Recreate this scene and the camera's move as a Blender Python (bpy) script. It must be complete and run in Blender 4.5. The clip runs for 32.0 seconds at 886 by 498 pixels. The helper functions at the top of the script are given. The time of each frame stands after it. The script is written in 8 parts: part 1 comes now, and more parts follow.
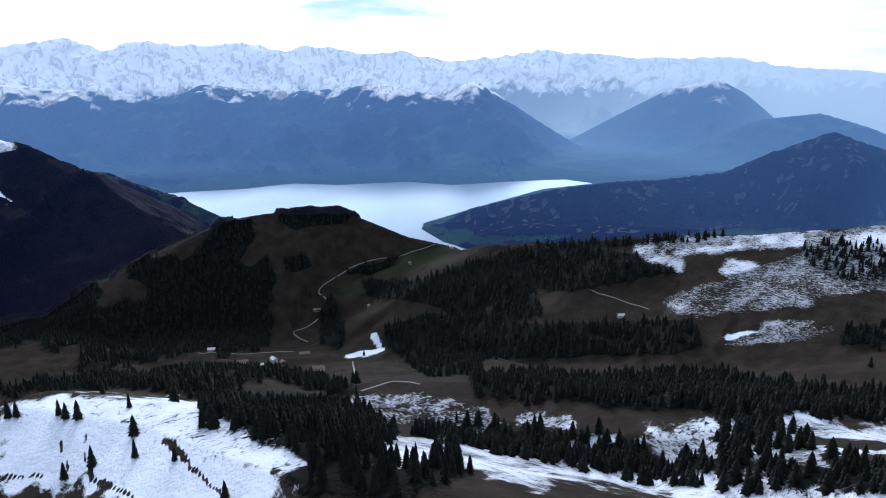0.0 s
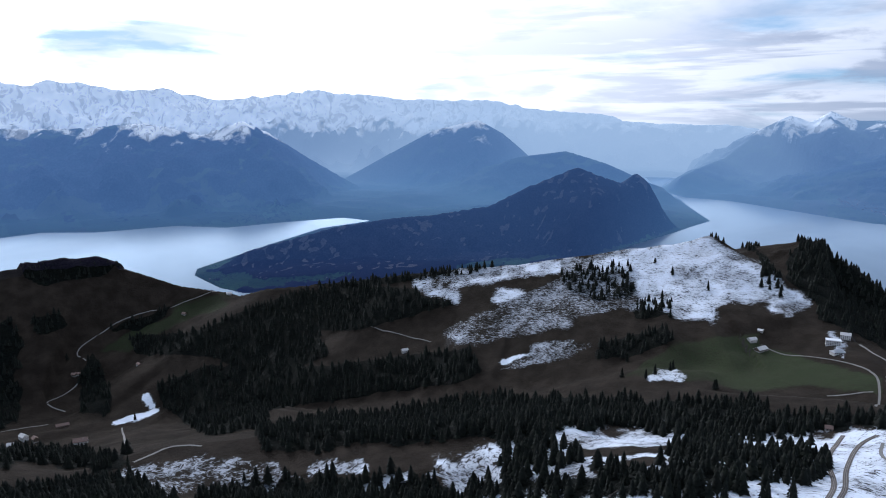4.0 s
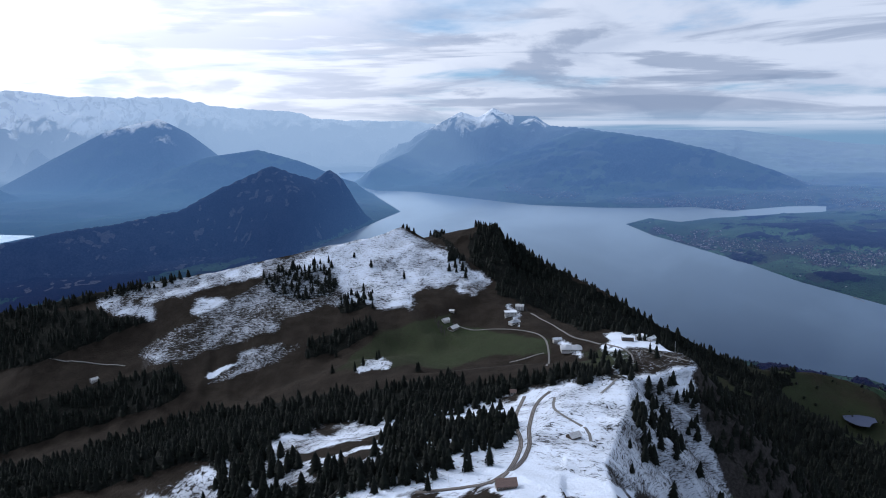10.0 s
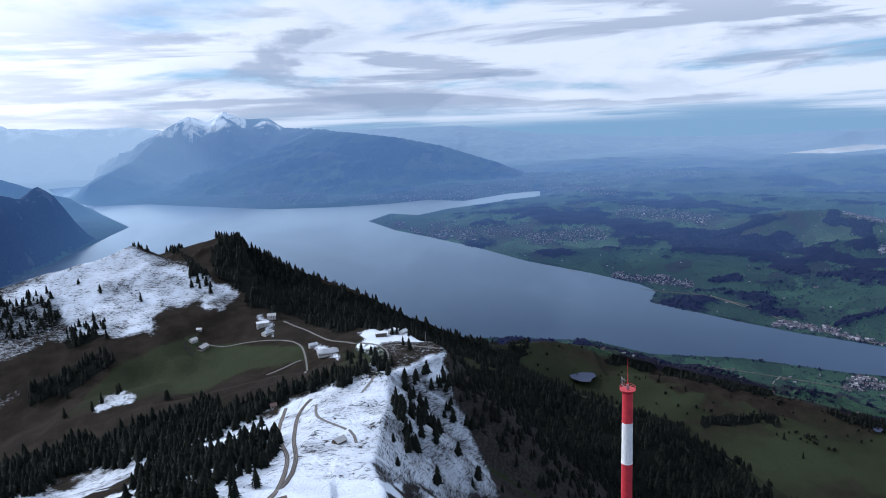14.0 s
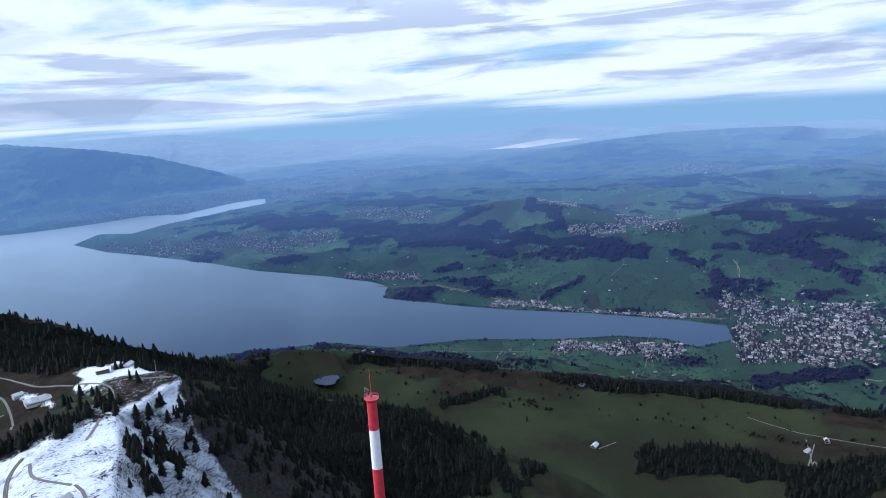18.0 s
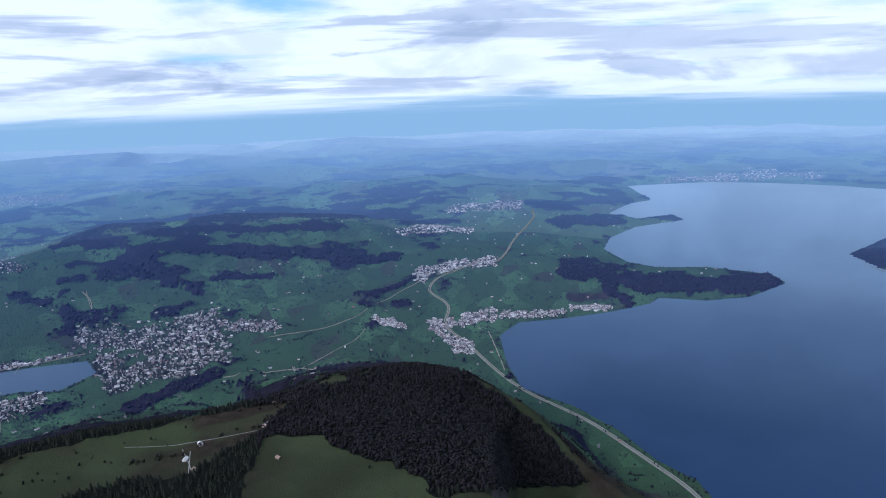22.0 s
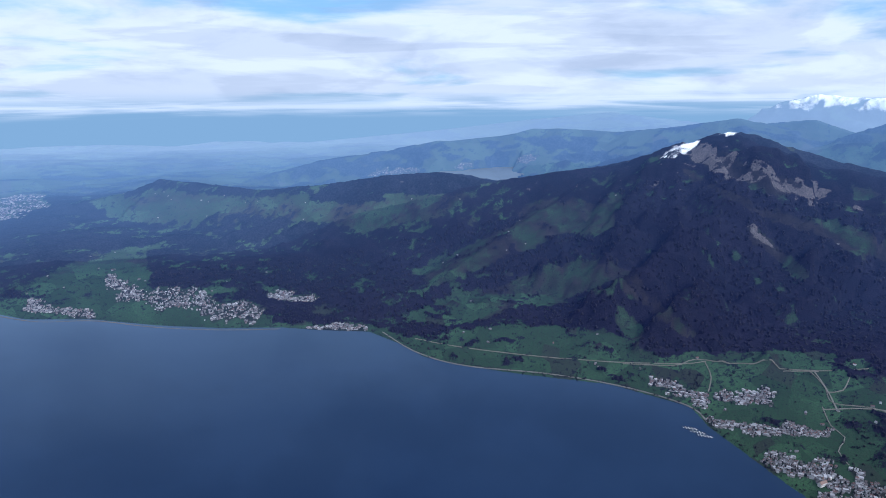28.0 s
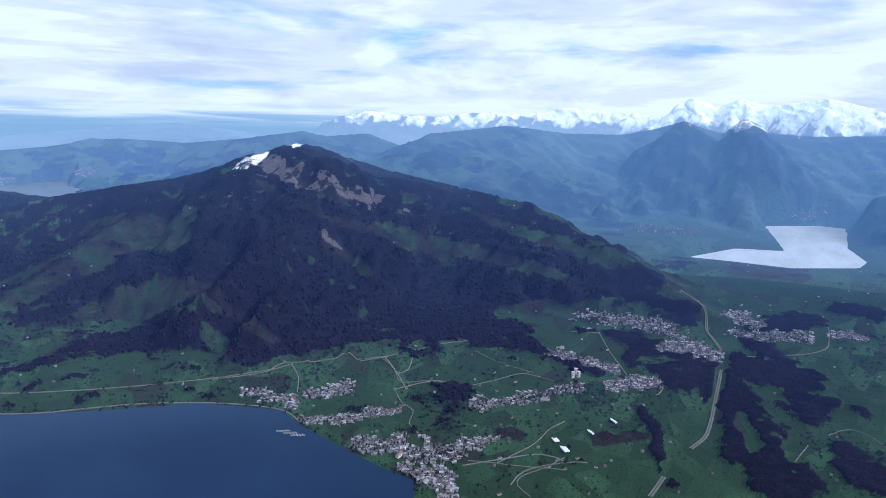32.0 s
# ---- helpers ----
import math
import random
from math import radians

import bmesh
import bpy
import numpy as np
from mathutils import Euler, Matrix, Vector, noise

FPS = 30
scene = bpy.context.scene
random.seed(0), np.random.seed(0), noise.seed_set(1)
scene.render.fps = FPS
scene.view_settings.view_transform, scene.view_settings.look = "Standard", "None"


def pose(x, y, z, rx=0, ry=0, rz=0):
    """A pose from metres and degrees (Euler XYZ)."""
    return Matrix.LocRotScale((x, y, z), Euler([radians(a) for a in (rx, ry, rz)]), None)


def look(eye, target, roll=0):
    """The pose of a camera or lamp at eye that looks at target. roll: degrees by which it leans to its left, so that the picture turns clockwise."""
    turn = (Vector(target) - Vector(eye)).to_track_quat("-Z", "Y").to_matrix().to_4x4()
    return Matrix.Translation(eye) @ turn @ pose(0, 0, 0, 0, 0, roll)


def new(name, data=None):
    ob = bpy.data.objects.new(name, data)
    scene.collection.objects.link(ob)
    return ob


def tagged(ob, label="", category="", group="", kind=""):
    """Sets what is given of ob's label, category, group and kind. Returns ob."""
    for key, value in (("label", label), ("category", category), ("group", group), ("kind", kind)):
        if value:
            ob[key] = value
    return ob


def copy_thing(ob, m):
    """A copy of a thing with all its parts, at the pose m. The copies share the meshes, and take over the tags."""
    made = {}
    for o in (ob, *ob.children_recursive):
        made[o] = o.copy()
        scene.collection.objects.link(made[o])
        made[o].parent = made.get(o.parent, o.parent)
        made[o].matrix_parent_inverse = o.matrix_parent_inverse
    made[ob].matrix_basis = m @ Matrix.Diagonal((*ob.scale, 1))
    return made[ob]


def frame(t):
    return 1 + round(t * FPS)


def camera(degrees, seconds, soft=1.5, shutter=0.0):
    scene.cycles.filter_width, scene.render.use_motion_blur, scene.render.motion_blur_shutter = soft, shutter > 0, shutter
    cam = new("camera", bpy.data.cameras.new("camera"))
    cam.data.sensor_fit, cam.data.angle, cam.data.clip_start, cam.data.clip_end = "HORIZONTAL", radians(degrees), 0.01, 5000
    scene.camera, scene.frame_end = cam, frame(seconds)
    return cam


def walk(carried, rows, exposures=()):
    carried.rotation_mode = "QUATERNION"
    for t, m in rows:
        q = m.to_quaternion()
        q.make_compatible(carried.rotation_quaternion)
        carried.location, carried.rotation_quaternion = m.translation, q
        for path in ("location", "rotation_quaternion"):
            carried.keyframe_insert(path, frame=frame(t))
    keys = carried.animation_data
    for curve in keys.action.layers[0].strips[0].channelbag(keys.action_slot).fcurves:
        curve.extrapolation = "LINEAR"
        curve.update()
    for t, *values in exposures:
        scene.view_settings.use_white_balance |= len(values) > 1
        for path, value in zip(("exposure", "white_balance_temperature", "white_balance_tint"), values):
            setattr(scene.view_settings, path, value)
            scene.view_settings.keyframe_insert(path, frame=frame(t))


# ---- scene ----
cam = camera(63.92, 32.0, soft=1.0)
PATH = [
    (0.0, pose(-0.69, 1.69, 1528.22, 77.091, 0.410, 160.602)),
    (0.5, pose(-0.61, 1.56, 1529.20, 77.411, 0.379, 158.123)),
    (1.0, pose(-0.54, 1.42, 1530.19, 77.436, 0.288, 155.718)),
    (1.5, pose(-0.47, 1.28, 1531.21, 77.415, 0.288, 153.288)),
    (2.0, pose(-0.43, 1.14, 1532.29, 77.363, 0.279, 150.914)),
    (2.5, pose(-0.41, 0.98, 1533.52, 77.372, 0.264, 148.588)),
    (3.0, pose(-0.44, 0.83, 1535.01, 78.414, 0.240, 146.616)),
    (3.5, pose(-0.52, 0.69, 1536.74, 79.541, 0.176, 144.697)),
    (5.5, pose(-0.66, 0.58, 1538.58, 79.752, 0.167, 137.021)),
    (6.0, pose(-0.87, 0.51, 1540.30, 79.709, 0.169, 135.064)),
    (6.5, pose(-1.15, 0.48, 1541.74, 79.679, 0.155, 133.048)),
    (7.0, pose(-1.46, 0.47, 1542.92, 79.651, 0.221, 131.046)),
    (7.5, pose(-1.77, 0.47, 1543.90, 79.625, 0.257, 129.044)),
    (8.0, pose(-2.04, 0.47, 1544.73, 79.609, 0.351, 127.017)),
    (8.5, pose(-2.27, 0.46, 1545.45, 79.574, 0.416, 124.997)),
    (9.0, pose(-2.45, 0.45, 1546.10, 79.539, 0.490, 122.963)),
    (9.5, pose(-2.60, 0.43, 1546.73, 79.507, 0.594, 120.913)),
    (10.0, pose(-2.72, 0.38, 1547.41, 79.474, 0.733, 118.474)),
    (10.5, pose(-2.82, 0.31, 1548.17, 79.427, 0.809, 116.007)),
    (11.0, pose(-2.90, 0.22, 1549.02, 79.374, 0.996, 113.479)),
    (11.5, pose(-2.95, 0.13, 1549.94, 79.322, 1.150, 110.926)),
    (12.0, pose(-2.97, 0.06, 1550.93, 79.255, 1.365, 108.301)),
    (12.5, pose(-2.94, 0.00, 1551.98, 79.176, 1.678, 105.595)),
    (13.0, pose(-2.82, -0.03, 1553.12, 79.090, 1.923, 102.943)),
    (13.5, pose(-2.53, -0.06, 1554.43, 78.986, 2.161, 100.242)),
    (14.0, pose(-1.98, -0.09, 1555.99, 78.896, 2.340, 97.565)),
    (14.5, pose(-1.15, -0.13, 1557.81, 78.807, 2.531, 94.825)),
    (16.5, pose(-0.15, -0.20, 1559.73, 78.398, 3.248, 83.869)),
    (17.0, pose(0.87, -0.29, 1561.52, 78.275, 3.381, 81.093)),
    (17.5, pose(1.80, -0.38, 1563.02, 78.132, 3.474, 78.304)),
    (18.0, pose(2.66, -0.44, 1564.23, 78.022, 3.504, 75.428)),
    (18.5, pose(3.52, -0.47, 1565.25, 77.941, 3.479, 72.736)),
    (19.0, pose(4.43, -0.46, 1566.18, 77.824, 3.414, 69.253)),
    (19.5, pose(5.39, -0.42, 1567.06, 77.648, 3.180, 62.637)),
    (20.0, pose(6.39, -0.37, 1567.93, 77.469, 2.816, 54.158)),
    (20.5, pose(7.41, -0.31, 1568.77, 77.386, 2.532, 45.062)),
    (21.0, pose(8.42, -0.25, 1569.59, 77.367, 2.391, 36.365)),
    (21.5, pose(9.37, -0.20, 1570.35, 77.378, 2.200, 30.311)),
    (22.0, pose(10.21, -0.17, 1571.02, 77.450, 2.017, 25.237)),
    (22.5, pose(10.90, -0.16, 1571.59, 77.469, 1.943, 20.182)),
    (23.0, pose(11.48, -0.18, 1572.07, 77.522, 1.874, 14.331)),
    (23.5, pose(11.99, -0.21, 1572.50, 77.529, 1.793, 6.488)),
    (24.0, pose(12.46, -0.25, 1572.90, 77.545, 1.722, -1.227)),
    (24.5, pose(12.92, -0.29, 1573.29, 77.525, 1.700, -7.303)),
    (25.0, pose(13.38, -0.34, 1573.69, 77.520, 1.657, -13.467)),
    (25.5, pose(13.84, -0.40, 1574.09, 77.514, 1.601, -19.642)),
    (26.0, pose(14.30, -0.49, 1574.53, 77.584, 1.447, -25.131)),
    (26.5, pose(14.77, -0.61, 1574.98, 77.613, 1.314, -30.190)),
    (28.5, pose(15.23, -0.75, 1575.44, 77.931, 0.081, -47.751)),
    (29.0, pose(15.63, -0.89, 1575.85, 78.038, -0.293, -51.850)),
    (29.5, pose(15.97, -1.01, 1576.21, 78.194, -0.479, -56.034)),
    (30.0, pose(16.25, -1.11, 1576.50, 78.354, -0.750, -60.197)),
    (30.5, pose(16.51, -1.20, 1576.77, 78.528, -0.970, -64.402)),
    (31.0, pose(16.76, -1.29, 1577.03, 78.699, -1.230, -68.668)),
    (31.5, pose(17.00, -1.38, 1577.28, 78.867, -1.401, -72.824)),
    (32.0, pose(17.25, -1.47, 1577.54, 79.012, -1.592, -76.839)),
]
walk(cam, PATH, exposures=[(0.0, -0.04, 5680, 14), (3.0, -0.20, 5700, 14), (6.0, -0.46, 5720, 14), (10.0, -0.44, 5760, 14), (13.0, -0.28, 5740, 13), (17.0, 0.02, 5600, 13), (20.0, 0.12, 5500, 13), (23.0, 0.03, 5580, 13), (25.5, -0.16, 5600, 13), (29.0, -0.05, 5480, 13), (32.0, 0.02, 5480, 13)])

# ---- sky and sun ----
SUN_BEARING, SUN_HEIGHT = 193.0, 30.0


def links(tree):
    def join(a, b):
        tree.links.new(a, b)
    return join


def node(tree, kind, **inputs):
    n = tree.nodes.new(kind)
    for key, value in inputs.items():
        n.inputs[key.replace("_", " ")].default_value = value
    return n


def math_node(tree, op, a, b=0.0, clamp=False):
    n = tree.nodes.new("ShaderNodeMath")
    n.operation, n.use_clamp = op, clamp
    for i, v in enumerate((a, b)):
        if isinstance(v, (int, float)):
            n.inputs[i].default_value = v
        else:
            tree.links.new(v, n.inputs[i])
    return n.outputs[0]


def ramp(tree, fac, stops):
    n = tree.nodes.new("ShaderNodeValToRGB")
    e = n.color_ramp.elements
    while len(e) < len(stops):
        e.new(0.5)
    for el, (p, c) in zip(e, stops):
        el.position, el.color = p, (*c, 1.0) if len(c) == 3 else c
    tree.links.new(fac, n.inputs["Fac"])
    return n.outputs["Color"]


def mix(tree, fac, a, b):
    n = tree.nodes.new("ShaderNodeMix")
    n.data_type = "RGBA"
    for sock, v in ((n.inputs["Factor"], fac), (n.inputs["A"], a), (n.inputs["B"], b)):
        if isinstance(v, (int, float)):
            sock.default_value = v
        elif isinstance(v, tuple):
            sock.default_value = (*v, 1.0)
        else:
            tree.links.new(v, sock)
    return n.outputs["Result"]


def step(tree, value, lo, hi):
    n = tree.nodes.new("ShaderNodeMapRange")
    n.interpolation_type = "SMOOTHSTEP"
    n.inputs["From Min"].default_value, n.inputs["From Max"].default_value = lo, hi
    tree.links.new(value, n.inputs["Value"])
    return n.outputs["Result"]


def noise_tex(tree, vector, scale, detail=4.0, rough=0.55, distort=0.0):
    n = node(tree, "ShaderNodeTexNoise", Scale=scale, Detail=detail, Roughness=rough, Distortion=distort)
    tree.links.new(vector, n.inputs["Vector"])
    return n.outputs["Fac"]


world = bpy.data.worlds.new("winter_sky")
scene.world = world
world.use_nodes = True
wt = world.node_tree
wt.nodes.clear()
coord = wt.nodes.new("ShaderNodeTexCoord").outputs["Generated"]
sky = wt.nodes.new("ShaderNodeTexSky")
sky.sky_type, sky.sun_disc = "NISHITA", False
sky.sun_elevation, sky.sun_rotation = radians(SUN_HEIGHT), radians(SUN_BEARING)
sky.altitude, sky.dust_density = 1800, 2.0
split = wt.nodes.new("ShaderNodeSeparateXYZ")
wt.links.new(coord, split.inputs[0])
height = split.outputs["Z"]
# cloud sheets seen in perspective: x and y divided by the height over the horizon
flat_h = math_node(wt, "ADD", math_node(wt, "MAXIMUM", height, -0.02), 0.11)
sheet = wt.nodes.new("ShaderNodeCombineXYZ")
wt.links.new(math_node(wt, "DIVIDE", split.outputs["X"], flat_h), sheet.inputs["X"])
wt.links.new(math_node(wt, "DIVIDE", split.outputs["Y"], flat_h), sheet.inputs["Y"])
cover = step(wt, noise_tex(wt, sheet.outputs[0], 0.45, 7, 0.55, 0.3), 0.33, 0.47)


def layer(across, upward, shift, lo, hi, distort=0.35, detail=8):
    """Flat cloud banks drawn out along the horizon."""
    m = wt.nodes.new("ShaderNodeMapping")
    m.inputs["Scale"].default_value = (across, across, upward)
    m.inputs["Location"].default_value = shift
    wt.links.new(coord, m.inputs["Vector"])
    return step(wt, noise_tex(wt, m.outputs[0], 1.0, detail, 0.56, distort), lo, hi)


grey = layer(3.2, 14.0, (0.4, 2.1, 0.3), 0.535, 0.61, 0.4, 10)
fleece = layer(6.0, 22.0, (1.7, 0.2, 4.0), 0.46, 0.66)
bars = layer(2.4, 27.0, (0.3, 1.1, 0.0), 0.50, 0.59, 0.4, 10)
streak = layer(2.4, 60.0, (5.3, 3.1, 0.5), 0.40, 0.58)
# nearness to the veiled sun
sun_dir = Vector((math.sin(radians(SUN_BEARING)) * math.cos(radians(SUN_HEIGHT)),
                  math.cos(radians(SUN_BEARING)) * math.cos(radians(SUN_HEIGHT)), math.sin(radians(SUN_HEIGHT))))
dot = wt.nodes.new("ShaderNodeVectorMath")
dot.operation = "DOT_PRODUCT"
wt.links.new(coord, dot.inputs[0])
dot.inputs[1].default_value = sun_dir
near_sun = step(wt, dot.outputs["Value"], 0.45, 1.0)
clear = wt.nodes.new("ShaderNodeVectorMath")
clear.operation = "SCALE"
wt.links.new(sky.outputs[0], clear.inputs[0])
clear.inputs["Scale"].default_value = 0.11
# heavier banks in the west, thinner ones in the east
banked = math_node(wt, "SUBTRACT", 0.68, math_node(wt, "MULTIPLY", step(wt, split.outputs["X"], -0.5, 0.6), 0.42))
white = mix(wt, near_sun, (0.92, 0.98, 1.05), (1.9, 1.85, 1.75))
white = mix(wt, step(wt, dot.outputs["Value"], 0.80, 1.0), white, (5.0, 4.9, 4.7))
dark = mix(wt, near_sun, (0.36, 0.44, 0.57), (1.3, 1.35, 1.45))
soft = mix(wt, near_sun, (0.62, 0.70, 0.82), (1.9, 1.9, 1.85))
cloud = mix(wt, math_node(wt, "MULTIPLY", fleece, 0.55), white, soft)
blue = mix(wt, 0.6, clear.outputs[0], (0.30, 0.62, 0.95))
above = mix(wt, cover, blue, cloud)
above = mix(wt, math_node(wt, "MULTIPLY", grey, banked), above, dark)
low_bars = math_node(wt, "MULTIPLY", bars, math_node(wt, "SUBTRACT", 1.0, step(wt, height, 0.09, 0.2)))
above = mix(wt, math_node(wt, "MULTIPLY", low_bars, banked), above, dark)
# clear strip over the horizon with thin white streaks
strip = mix(wt, step(wt, height, -0.03, 0.05), mix(wt, near_sun, (0.28, 0.46, 0.64), (0.9, 0.95, 1.0)), mix(wt, near_sun, (0.50, 0.70, 0.84), (1.0, 1.0, 1.0)))
strip = mix(wt, math_node(wt, "MULTIPLY", streak, math_node(wt, "MULTIPLY", step(wt, height, -0.03, -0.01), 0.8)), strip, white)
full = mix(wt, step(wt, height, -0.020, 0.012), strip, above)
back = wt.nodes.new("ShaderNodeBackground")
wt.links.new(full, back.inputs["Color"])
out = wt.nodes.new("ShaderNodeOutputWorld")
wt.links.new(back.outputs[0], out.inputs["Surface"])

sun = new("sun", bpy.data.lights.new("sun", "SUN"))
sun.data.energy, sun.data.angle, sun.data.color = 2.0, radians(9), (1.0, 0.95, 0.88)
sun.matrix_world = look(sun_dir * 100, (0, 0, 0))

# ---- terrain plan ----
# Plan in metres round the camera over the summit, laid out to fit its view: x east, y north, z from the eye's height.
# Beyond 1500 m the country is drawn together along the line of sight, so that it ends inside 5 km.
LAKE, EYE_Z, NEAR, PULL = -1560.0, 1560.0, 1500.0, 1025.0
